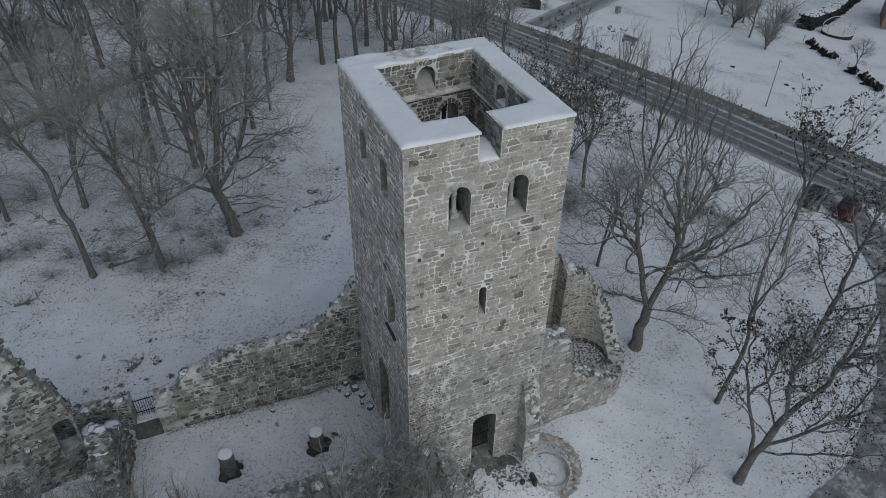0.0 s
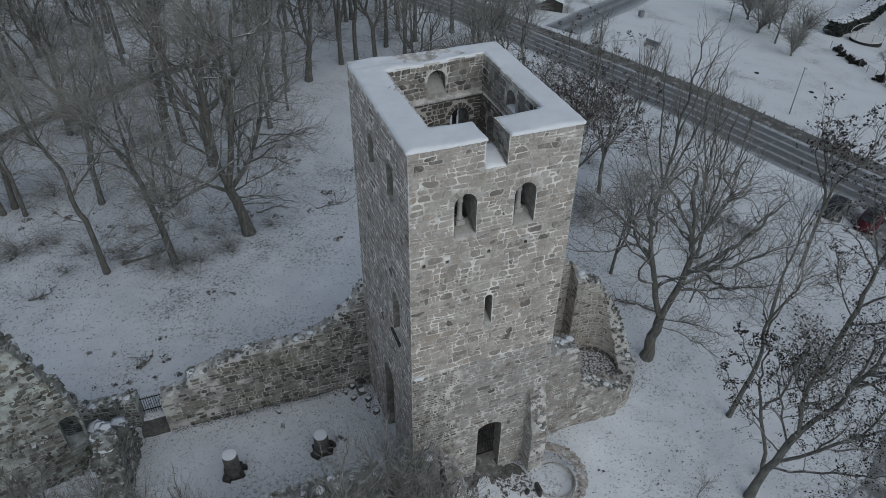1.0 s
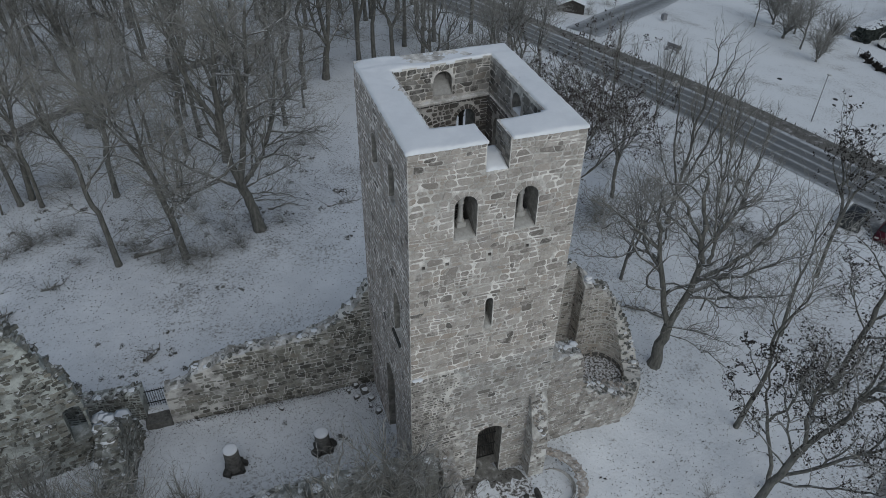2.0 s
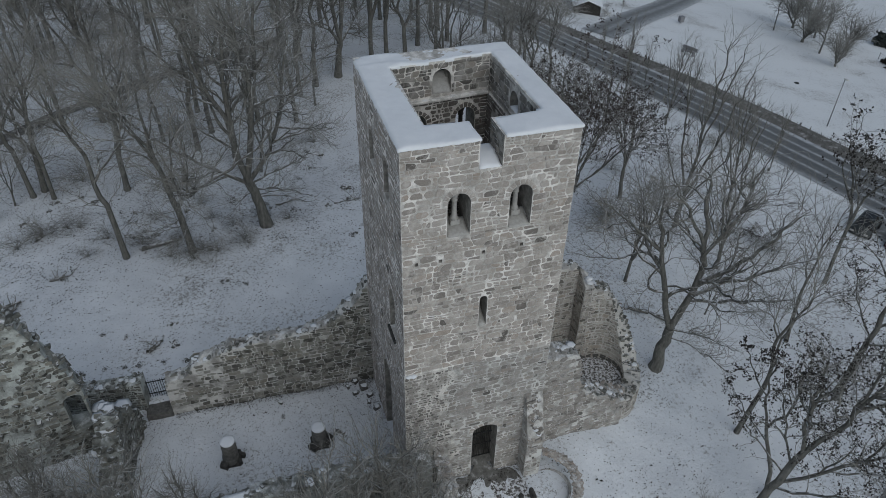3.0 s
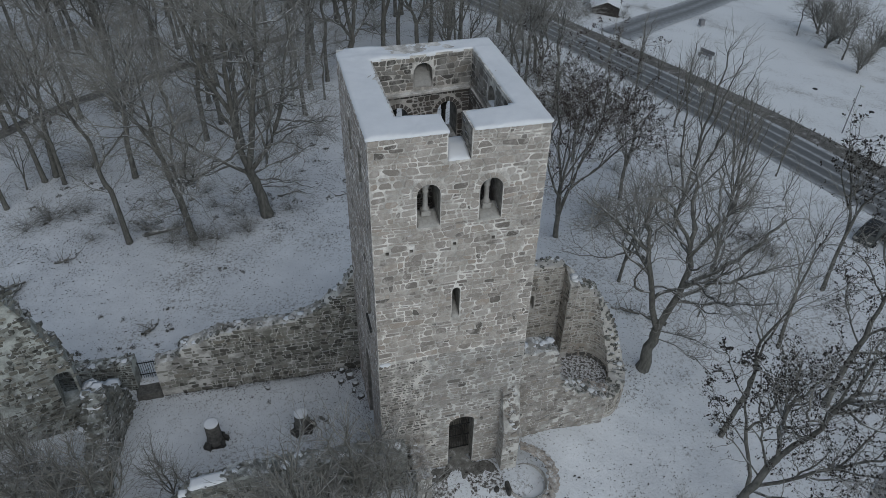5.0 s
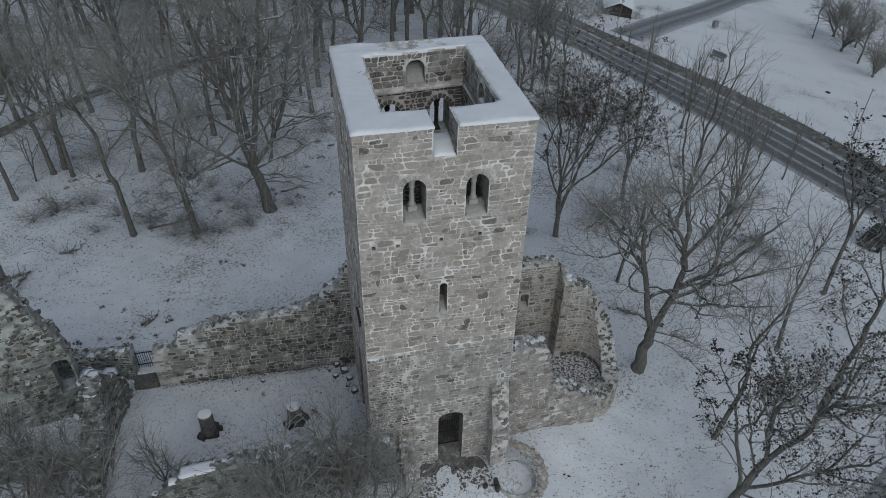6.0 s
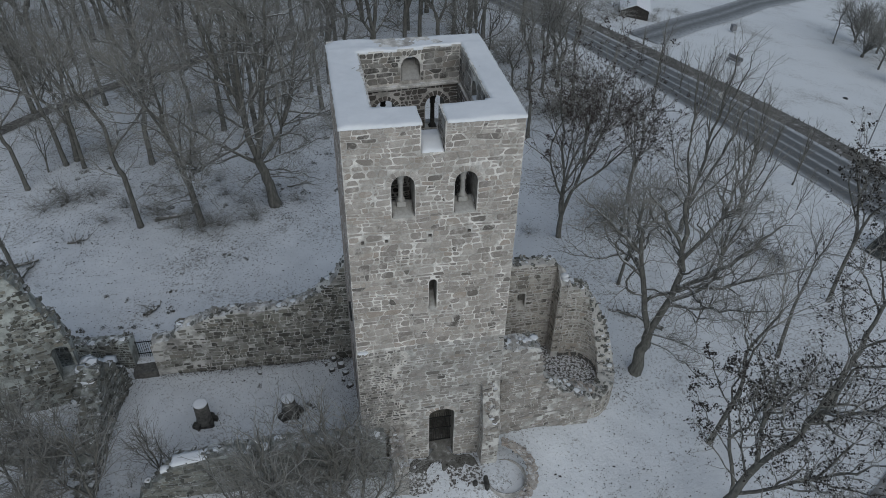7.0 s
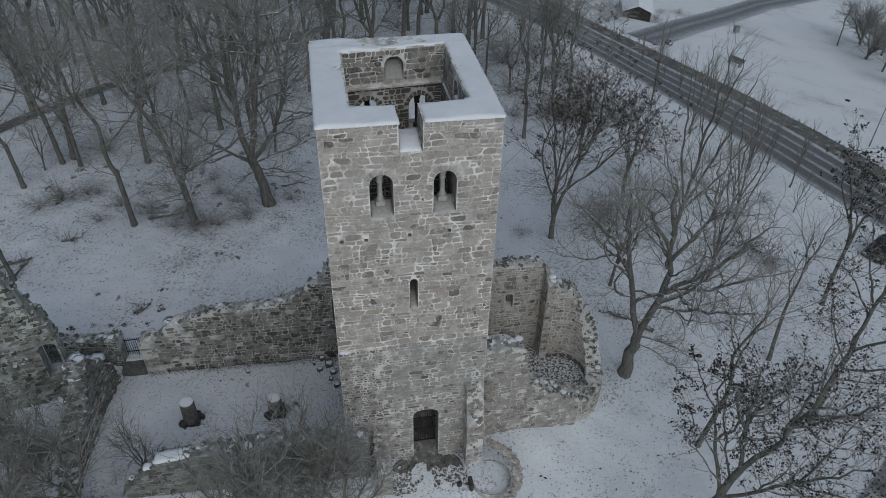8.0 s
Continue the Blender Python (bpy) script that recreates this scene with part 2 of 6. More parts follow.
tagged(ground, "snow-covered sloping ground with fallen leaves showing through", "ground", kind="structure")


# ---- masonry ----
def box_bm(x0, y0, z0, x1, y1, z1):
    bm = bmesh.new()
    vs = [bm.verts.new(c) for c in ((x0, y0, z0), (x1, y0, z0), (x1, y1, z0), (x0, y1, z0), (x0, y0, z1), (x1, y0, z1), (x1, y1, z1), (x0, y1, z1))]
    for f in ((3, 2, 1, 0), (4, 5, 6, 7), (0, 1, 5, 4), (1, 2, 6, 5), (2, 3, 7, 6), (3, 0, 4, 7)):
        bm.faces.new([vs[i] for i in f])
    return bm


def arch_prism(axis, c, half, z0, ztop, d0, d1, flat=0.0, splay=0.0, drop=0.0):
    """A round-headed prism along x or y: centre c across, springing so that its crown is at ztop.
    flat squashes the arch; splay widens it and drop lowers its sill towards d0."""
    rise = half * (1 - flat)
    zs = ztop - rise
    def ring(k, w, low):
        pts = [(c - half - w, z0 - low), (c + half + w, z0 - low)]
        for i in range(0, 9):
            a = math.pi * i / 8
            pts.append((c + (half + w) * math.cos(a), zs + rise * math.sin(a)))
        return pts
    bm = bmesh.new()
    loops = []
    for d, w, low in ((d0, splay, drop), (d1, 0, 0)):
        loops.append([bm.verts.new((p, d, q) if axis == "y" else (d, p, q)) for p, q in ring(d, w, low)])
    m = len(loops[0])
    bm.faces.new(loops[0])
    bm.faces.new(loops[1][::-1])
    for i in range(m):
        j = (i + 1) % m
        bm.faces.new((loops[0][j], loops[0][i], loops[1][i], loops[1][j]))
    bmesh.ops.recalc_face_normals(bm, faces=bm.faces)
    return bm


def carved(name, base_bm, cutters, material):
    """The mesh of base with all cutters taken away."""
    me = bpy.data.meshes.new(name)
    base_bm.to_mesh(me)
    base_bm.free()
    ob = new(name, me)
    tools = []
    for cb in cutters:
        cm = bpy.data.meshes.new("cutter")
        cb.to_mesh(cm)
        cb.free()
        co = new("cutter", cm)
        tools.append(co)
        md = ob.modifiers.new("cut", "BOOLEAN")
        md.operation, md.object, md.solver = "DIFFERENCE", co, "EXACT"
    dg = bpy.context.evaluated_depsgraph_get()
    out = bpy.data.meshes.new_from_object(ob.evaluated_get(dg))
    out.name = name
    for o in (ob, *tools):
        old = o.data
        bpy.data.objects.remove(o)
        bpy.data.meshes.remove(old)
    out.materials.clear()
    out.materials.append(material)
    return out


def courses(u0, u1, v0, v1, rnd, cw, ch, blocked=None, top=None, gap=1.0):
    """Stones of a rubble wall in rough courses on wavy beds: (corner loops in u, v). blocked(v, half) gives spans of u that stay free; top(u) the wall's height."""
    ph = rnd.uniform(0, 6)
    beds, v = [v0], v0
    while v < v1:
        v += ch * rnd.choice((0.62, 0.8, 0.95, 1.1, 1.35))
        beds.append(min(v, v1 + 0.05))

    def bed(k, u):
        """The height of a bed joint along the wall."""
        if k == 0 or k == len(beds) - 1:
            return beds[k]
        return beds[k] + ch * (0.17 * math.sin(u * 1.1 + ph + k * 0.45) + 0.12 * math.sin(u * 2.7 + 1.9 * k + ph) + 0.07 * math.sin(u * 6.1 + 2.7 * k))

    stones = []
    for k in range(len(beds) - 1):
        lo, hi = beds[k], beds[k + 1]
        spans = [(u0, u1)]
        for a, b in (blocked((lo + hi) / 2, (hi - lo) / 2) if blocked else ()):
            spans = [p for s in spans for p in ((s[0], min(s[1], a)), (max(s[0], b), s[1])) if p[1] - p[0] > 0.08]
        for a, b in spans:
            u, skew = a, 0.0
            while u < b - 0.02:
                w = cw * rnd.choice((0.4, 0.55, 0.7, 0.9, 1.1, 1.35, 1.7)) * rnd.uniform(0.85, 1.15)
                if b - u - w < cw * 0.4:
                    w = b - u
                end = rnd.gauss(0, 0.16) * (hi - lo) if u + w < b - 0.01 else 0.0
                loose = 0.5 + 1.1 * max(0.0, math.sin(u * 0.9 + 1.7 * math.sin(lo * 0.6 + ph)) * math.sin(lo * 1.1 + 0.8 * math.sin(u * 1.4)))
                # corners, going round: the sides lean by what the neighbour leans
                q = [(u - skew, bed(k, u)), (u + w - end, bed(k, u + w)), (u + w + end, bed(k + 1, u + w)), (u + skew, bed(k + 1, u))]
                skew, u = end, u + w
                cells = [q]
                if w < cw and hi - lo > ch * 0.85 and rnd.random() < 0.45:
                    f, g_ = rnd.uniform(0.35, 0.65), rnd.uniform(0.35, 0.65)
                    m0 = tuple(q[0][i] + (q[3][i] - q[0][i]) * f for i in (0, 1))
                    m1 = tuple(q[1][i] + (q[2][i] - q[1][i]) * g_ for i in (0, 1))
                    cells = [[q[0], q[1], m1, m0], [m0, m1, q[2], q[3]]]
                for c in cells:
                    cu, cv = sum(p[0] for p in c) / 4, sum(p[1] for p in c) / 4
                    du, dv = max(p[0] for p in c) - min(p[0] for p in c), (c[2][1] + c[3][1] - c[0][1] - c[1][1]) / 2
                    g = 0.016 * gap * (loose + rnd.uniform(-0.15, 0.5))
                    if du < 0.1 or dv < 0.09 or (top is not None and cv + dv * 0.3 > top(cu)):
                        continue
                    fu, fv = max(0.5, 1 - 2 * g / du), max(0.5, 1 - 2 * g / dv)
                    c = [(cu + (p[0] - cu) * fu, cv + (p[1] - cv) * fv) for p in c]
                    m = min(du, dv)
                    loop_ = []
                    for i in range(4):
                        p, pr, nx_ = c[i], c[i - 1], c[(i + 1) % 4]
                        r = m * rnd.uniform(0.06, 0.32)
                        for o in (pr, nx_):
                            t = min(0.42, r / (math.dist(p, o) + 1e-6))
                            loop_.append((p[0] + (o[0] - p[0]) * t + rnd.uniform(-0.03, 0.03) * m, p[1] + (o[1] - p[1]) * t + rnd.uniform(-0.04, 0.04) * m))
                    stones.append(loop_)
    return stones


def voussoirs(c, half, rise, zs, ring, rnd, n=9):
    """The wedge stones round an arch."""
    out = []
    for i in range(n):
        a0, a1 = math.pi * i / n + 0.03, math.pi * (i + 1) / n - 0.03
        r = ring * rnd.uniform(0.8, 1.15)
        inn = [(c + half * 1.02 * math.cos(a), zs + rise * 1.02 * math.sin(a)) for a in (a0, (a0 + a1) / 2, a1)]
        out_ = [(c + (half + r) * math.cos(a), zs + (rise + r) * math.sin(a)) for a in (a1, (a0 + a1) / 2, a0)]
        out.append(inn + out_)
    return out


def stone_geometry(loop, place, rnd, proud=0.03):
    """One stone: a rim sunk in the mortar and a slightly domed face. place(u, v, d) puts it into space."""
    cu = sum(p[0] for p in loop) / len(loop)
    cv = sum(p[1] for p in loop) / len(loop)
    d = proud * rnd.uniform(0.3, 1.5)
    tu, tv = rnd.uniform(-0.05, 0.05), rnd.uniform(-0.05, 0.05)
    vs = [place(u, v, -0.02) for u, v in loop]
    vs += [place(cu + (u - cu) * 0.93, cv + (v - cv) * 0.93, d * 0.75 + tu * (u - cu) + tv * (v - cv)) for u, v in loop]
    vs.append(place(cu, cv, d * 1.1))
    m = len(loop)
    fs = [(i, (i + 1) % m, m + (i + 1) % m, m + i) for i in range(m)] + [(m + i, m + (i + 1) % m, 2 * m) for i in range(m)]
    return vs, fs


def lay(name, jobs, parent, rnd, proud=0.03, pieces=0, want=None, label="", piece_mat=None, mat=None):
    """Stones as geometry. jobs: (loops, place). Up to `pieces` stones that want() picks become objects of their own; the rest is one mesh."""
    V, F, made = [], [], 0
    for loops, place in jobs:
        for lp in loops:
            vs, fs = stone_geometry(lp, place, rnd, proud)
            if made < pieces and (want is None or want(lp)):
                made += 1
                o = Vector(vs[-1])
                me = mesh_data("stone", [Vector(v) - o for v in vs], fs, piece_mat or M_STONE_PIECE)
                ob = put_part("stone", me, parent)
                ob.location = o
            else:
                k = len(V)
                V += vs
                F += [tuple(i + k for i in f) for f in fs]
    if V:
        return put_part(name, mesh_data(name, V, F, mat or M_STONE), parent, label, "stuff")


RND = random.Random(11)
# ---- the tower ----
TW, TD, TH, TB = 8.0, 9.2, 20.9, -3.6
IN = (1.52, 1.56, 6.78, 7.5)                 # the open shaft: west, south, east side and the rear side at its west end
SKEW = 0.5                                   # the rear wall runs this much further north at its east end


def rear(x):
    return IN[3] + SKEW * (x - IN[0]) / (IN[2] - IN[0])


def shaft_bm(inset, back_inset, z0, z1):
    """The room inside the walls, as a prism."""
    bm = bmesh.new()
    pts = [(IN[0] + inset, IN[1]), (IN[2] - inset, IN[1] + 0.1), (IN[2] - inset, rear(IN[2]) - back_inset), (IN[0] + inset, rear(IN[0]) - back_inset)]
    lo, hi = [bm.verts.new((*p, z0)) for p in pts], [bm.verts.new((*p, z1)) for p in pts]
    bm.faces.new(lo[::-1])
    bm.faces.new(hi)
    for i in range(4):
        j = (i + 1) % 4
        bm.faces.new((lo[i], lo[j], hi[j], hi[i]))
    return bm


def tower_bm():
    """The tower's block, its head rising a little towards the rear."""
    bm = box_bm(0, 0, TB, TW, TD, TH)
    for v in bm.verts:
        if v.co.z > 0 and v.co.y > 1:
            v.co.z += 0.16
    return bm


tower = thing("church_tower", "tall roofless square tower of grey rubble stone, snow on its rim", "tower")

WIN_F = [(2.6, 0.53, 16.4, 18.42), (5.48, 0.53, 16.4, 18.38)]       # centre, half width, sill, crown
SLIT = (4.01, 0.2, 10.5, 12.3)
DOOR = (4.65, 0.75, -2.2, 2.35)
WIN_L = [(2.6, 0.5, 17.0, 18.95), (5.6, 0.5, 17.1, 18.95)]
NICHE_L = (2.35, 0.6, 8.75, 11.6)
PORTAL_L = (4.3, 0.85, -2.4, 4.5)
WIN_B = [(2.75, 0.55, 16.3, 18.42), (5.45, 0.55, 16.3, 18.42)]
NICHE_B = (4.15, 0.5, 19.35, 20.62)
cut = [shaft_bm(0, 0, 19.0, 24), shaft_bm(0.12, 0.16, 6.0, 19.2)]
for c, h, z0, z1 in WIN_F:
    cut.append(arch_prism("y", c, h, z0 + 0.55, z1, -0.4, IN[1] + 0.3, drop=0.9))
for c, h, z0, z1 in WIN_B:
    cut.append(arch_prism("y", c, h, z0, z1, 7.0, TD + 0.3))
cut.append(arch_prism("y", NICHE_B[0], 0.3, NICHE_B[2] + 0.45, NICHE_B[3] - 0.1, 8.3, TD + 0.3))
cut.append(arch_prism("y", NICHE_B[0], 0.34, NICHE_B[2] + 0.4, NICHE_B[3], 7.2, 8.6))
cut.append(arch_prism("y", NICHE_B[0], 0.5, NICHE_B[2], NICHE_B[3], 7.2, 8.25))
cut.append(arch_prism("x", 4.6, 0.5, 19.5, 20.5, 6.2, 8.4))
cut.append(arch_prism("x", 3.0, 0.5, 16.6, 18.5, 6.0, 8.4))
cut.append(arch_prism("x", 6.4, 0.5, 16.6, 18.3, 6.0, 8.4))
for c, h, z0, z1 in WIN_F:
    cut.append(box_bm(c - h + 0.002, 0.9, z0 - 1.1, c + h - 0.002, IN[1] + 0.32, z0 + 0.8))
cut.append(arch_prism("y", SLIT[0], SLIT[1], SLIT[2] + 0.6, SLIT[3], -0.3, 1.3, drop=0.85))
cut.append(arch_prism("y", DOOR[0], DOOR[1], DOOR[2], DOOR[3], -0.4, 2.4, flat=0.45))
for c, h, z0, z1 in WIN_L:
    cut.append(arch_prism("x", c, h, z0, z1, -0.4, 1.7))
cut.append(arch_prism("x", NICHE_L[0], NICHE_L[1], NICHE_L[2], NICHE_L[3], -0.4, 0.45))
cut.append(arch_prism("x", PORTAL_L[0], PORTAL_L[1], PORTAL_L[2], PORTAL_L[3], -0.4, 0.9))
cut.append(box_bm(3.42, -0.5, 19.45, 4.46, 1.75, 24))
PUTLOGS = [(5.72, 14.98), (3.84, 14.92), (0.67, 14.86), (1.79, 14.83)]   # small square holes left by scaffold beams
for px_, pz_ in PUTLOGS:
    cut.append(box_bm(px_ - 0.08, -0.3, pz_, px_ + 0.08, 0.45, pz_ + 0.19))
tower_wall = carved("wall", tower_bm(), cut, M_MORTAR)
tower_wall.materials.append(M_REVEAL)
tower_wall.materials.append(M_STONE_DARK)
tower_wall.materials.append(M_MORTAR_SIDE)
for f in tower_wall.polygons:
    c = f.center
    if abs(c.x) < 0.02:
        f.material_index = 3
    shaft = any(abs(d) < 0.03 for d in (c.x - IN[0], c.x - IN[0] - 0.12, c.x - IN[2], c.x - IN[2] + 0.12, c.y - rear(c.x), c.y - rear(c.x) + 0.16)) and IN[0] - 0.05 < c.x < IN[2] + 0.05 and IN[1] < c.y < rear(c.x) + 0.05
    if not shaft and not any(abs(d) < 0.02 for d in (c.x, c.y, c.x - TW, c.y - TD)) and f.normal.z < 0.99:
        # stone inside the front windows is darkened to stand in for shade
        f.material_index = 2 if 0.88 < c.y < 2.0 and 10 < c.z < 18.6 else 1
put_part("wall", tower_wall, tower, "lime mortar bedding and rough stone reveals of the walls")


# ---- ruined walls ----
class Line:
    """A polyline in plan, by its length s: point(s) and the unit vector to its left."""
    def __init__(self, pts):
        self.p = [Vector((*q, 0)) for q in pts]
        self.s = [0.0]
        for a, b in zip(self.p, self.p[1:]):
            self.s.append(self.s[-1] + (b - a).length)
        self.length = self.s[-1]

    def at(self, s):
        for i in range(len(self.p) - 1):
            if s <= self.s[i + 1] or i == len(self.p) - 2:
                t = (s - self.s[i]) / (self.s[i + 1] - self.s[i])
                d = (self.p[i + 1] - self.p[i]).normalized()
                return self.p[i].lerp(self.p[i + 1], t), Vector((-d.y, d.x, 0))


def along(stops, s):
    return float(np.interp(s, [a for a, _ in stops], [b for _, b in stops]))


def ruin_wall(name, label, pts, thick, tops, foot, seed, cw=0.42, ch=0.25, right=True, left=True, ragged=0.12, cap=0.6, gap=1.0, loss=None, stone=None, heads=2, spans=(), group="", pieces=0, cap_stones=True, foot_left=None, lumps=0, mortar=None):
    """A broken rubble wall along a line in plan. Its right face lies on the line, its left face `thick` further. tops: (s, height) stops;
    spans: (s0, s1, z0, z1) openings that go through it."""
    rnd = random.Random(seed)
    ln = Line(pts)
    n = max(2, int(ln.length / 0.3))
    ss = [ln.length * i / n for i in range(n + 1)]
    hr = [along(tops, s) + rnd.uniform(-ragged, ragged) for s in ss]
    hl = [along(tops, s) + rnd.uniform(-ragged, ragged) for s in ss]
    hm = [max(a, b) + rnd.uniform(-0.05, ragged) for a, b in zip(hr, hl)]
    top_of = lambda s: float(np.interp(s, ss, hr))
    wall = thing(name, label, "wall", group)
    V, F = [], []
    for s, a, b, c in zip(ss, hr, hl, hm):
        p, nrm = ln.at(s)
        q = p + nrm * thick
        mid = p + nrm * thick * rnd.uniform(0.4, 0.6)
        V += [(p.x, p.y, foot), (p.x, p.y, a), (mid.x, mid.y, c), (q.x, q.y, b), (q.x, q.y, foot)]
    for i in range(n):
        k = 5 * i
        F += [(k + j, k + 5 + j, k + 6 + j, k + 1 + j) for j in range(4)]
    F += [(0, 1, 2, 3, 4), tuple(5 * n + j for j in (4, 3, 2, 1, 0))]
    bm = bmesh.new()
    bv = [bm.verts.new(v) for v in V]
    for f in F:
        bm.faces.new([bv[i] for i in f])
    bmesh.ops.recalc_face_normals(bm, faces=bm.faces)
    cutters = []
    for s0, s1, z0, z1 in spans:
        p, nrm = ln.at((s0 + s1) / 2)
        d = Vector((nrm.y, -nrm.x, 0))
        cb = bmesh.new()
        cs = []
        half = (s1 - s0) / 2
        prof = [(-half, z0), (half, z0)] + [(half * math.cos(math.pi * i / 6), z1 - half * 0.6 + half * 0.6 * math.sin(math.pi * i / 6)) for i in range(7)]
        for dd in (-0.5, thick + 0.5):
            cs.append([cb.verts.new(Vector((p.x, p.y, 0)) + d * u + nrm * dd + Vector((0, 0, z))) for u, z in prof])
        cb.faces.new(cs[0]); cb.faces.new(cs[1][::-1])
        for i in range(len(prof)):
            j = (i + 1) % len(prof)
            cb.faces.new((cs[0][j], cs[0][i], cs[1][i], cs[1][j]))
        bmesh.ops.recalc_face_normals(cb, faces=cb.faces)
        cutters.append(cb)
    put_part("core", carved("core", bm, cutters, mortar or M_MORTAR), wall, "pale lime mortar core")

    def blocked(v, h):
        return [(s0 - 0.04, s1 + 0.04) for s0, s1, z0, z1 in spans if v + h > z0 and v - h < z1]

    def place_right(u, v, d):
        p, nrm = ln.at(min(max(u, 0), ln.length))
        return p - nrm * d + Vector((0, 0, v))

    def place_left(u, v, d):
        p, nrm = ln.at(min(max(ln.length - u, 0), ln.length))
        return p + nrm * (thick + d) + Vector((0, 0, v))

    jobs, zmax = [], max(hr + hl)
    if right:
        jobs.append((courses(0, ln.length, foot, zmax, rnd, cw, ch, blocked, top_of, gap=gap), place_right))
    if left:
        bl = lambda v, h: [(ln.length - b, ln.length - a) for a, b in blocked(v, h)]
        jobs.append((courses(0, ln.length, foot if foot_left is None else foot_left, zmax, rnd, cw, ch, bl, lambda u: float(np.interp(ln.length - u, ss, hl)), gap=gap), place_left))
    if loss:
        jobs = [([lp for lp in lps if rnd.random() > loss(lp[0][0]) * (1.2 + 0.9 * math.sin(lp[0][0] * 2.3 + 1.7 * math.sin(lp[0][1] * 1.9)) * math.sin(lp[0][1] * 2.9 + lp[0][0]))], pl) for lps, pl in jobs]
    lay("rubble_facing", jobs, wall, rnd, 0.035, pieces=pieces, mat=stone or (M_STONE_OLD if mortar else None), piece_mat=M_PIECE_OLD if mortar else None)
    if lumps:
        V, F = [], []
        for _ in range(lumps):
            u = rnd.uniform(0, ln.length)
            v = rnd.uniform(foot + 0.5, top_of(u))
            if any(s0 - 0.1 < u < s1 + 0.1 and z0 - 0.1 < v < z1 + 0.1 for s0, s1, z0, z1 in spans):
                continue
            slab(V, F, place_right(u, v, rnd.uniform(-0.09, 0.03)), rnd.uniform(0.08, 0.2), rnd, rnd.uniform(0.35, 0.7))
        put_part("eroded_facing", mesh_data("eroded_facing", V, F, M_STONE_OLD), wall, "loose eroded stones of the broken face", "stuff")
    # loose stones and snow along the broken top
    V, F, SV, SF = [], [], [], []
    for s in np.arange(0.1, ln.length, 0.22):
        p, nrm = ln.at(s)
        h = top_of(s)
        for _ in range(heads if cap_stones else 0):
            c = p + nrm * thick * rnd.uniform(0.02, 0.98) + Vector((0, 0, h + rnd.uniform(-0.06, 0.08)))
            slab(V, F, c, rnd.uniform(0.05, 0.15 if heads < 6 else 0.24), rnd, rnd.uniform(0.4, 0.8))
        if rnd.random() < cap * 0.4:
            c = p + nrm * thick * rnd.uniform(0.15, 0.85) + Vector((0, 0, h + 0.07))
            block(SV, SF, c, rnd.uniform(0.1, 0.3), rnd, 0.13)
    if V:
        put_part("top_rubble", mesh_data("top_rubble", V, F, M_STONE_OLD if mortar else M_STONE), wall, "loose broken stones along the wall head", "stuff")
    if SV:
        put_part("snow_cap", mesh_data("snow_cap", SV, SF, M_SNOW, True), wall, "patches of snow lying on the wall head", "stuff")
    return wall


def slab(V, F, c, r, rnd, flat=0.6):
    """An angular broken building stone, turned and tipped at random."""
    k = len(V)
    a, tip, lop = rnd.uniform(0, 6.28), rnd.gauss(0, 0.22), rnd.gauss(0, 0.22)
    lx, ly, lz = r * rnd.uniform(0.9, 1.5), r * rnd.uniform(0.6, 1.0), r * flat
    for sx, sy, sz in ((-1, -1, -1), (1, -1, -1), (1, 1, -1), (-1, 1, -1), (-1, -1, 1), (1, -1, 1), (1, 1, 1), (-1, 1, 1)):
        q = rnd.uniform(0.72, 1.05)
        x, y, z = sx * lx * q, sy * ly * rnd.uniform(0.72, 1.05), sz * lz * rnd.uniform(0.8, 1.1)
        z += tip * x + lop * y
        V.append((c[0] + x * math.cos(a) - y * math.sin(a), c[1] + x * math.sin(a) + y * math.cos(a), c[2] + z))
    F.extend(tuple(k + i for i in f) for f in ((3, 2, 1, 0), (4, 5, 6, 7), (0, 1, 5, 4), (1, 2, 6, 5), (2, 3, 7, 6), (3, 0, 4, 7)))


def block(V, F, c, r, rnd, flat=0.6):
    """A rough lump with a broken outline."""
    k = len(V)
    a0 = rnd.uniform(0, 6.28)
    for z, q in ((-0.5, 0.85), (0.25, 1.0), (0.55, 0.6)):
        for i in range(6):
            a = a0 + i * math.pi / 3
            rr = r * q * rnd.uniform(0.75, 1.2)
            V.append((c[0] + rr * math.cos(a), c[1] + rr * math.sin(a), c[2] + r * flat * z * rnd.uniform(0.85, 1.2)))
    for ring in (0, 6):
        F.extend((k + ring + i, k + ring + (i + 1) % 6, k + ring + 6 + (i + 1) % 6, k + ring + 6 + i) for i in range(6))
    F.append(tuple(k + 12 + i for i in range(6)))


ruin_wall("court_wall_north", "long broken rubble wall rising towards the tower", [(-13.1, 9.6), (0.0, 9.1)], 0.95,
          [(0, 1.0), (1.2, 1.35), (1.6, 1.5), (1.8, 2.0), (3.2, 2.6), (4.3, 3.1), (8.5, 3.2), (10.0, 3.6), (11.2, 4.3), (12.2, 5.1), (13.1, 6.5)], -2.3, 21, cw=0.42, ch=0.25, gap=1.35, pieces=280, stone=M_STONE_COURT, loss=lambda u: 0.35 if u < 3.3 else 0.03, mortar=M_MORTAR_LOW)
ruin_wall("court_wall_gate_side", "low thick rubble wall with rounded stones beside the gate", [(-19.5, 11.0), (-14.6, 10.2)], 1.0, [(0, 0.7), (2, 0.4), (4.2, 0.7), (5, 0.9)], -2.3, 22, cw=0.34, ch=0.24, gap=3.0, heads=4, cap=1.2, mortar=M_MORTAR_WORN)
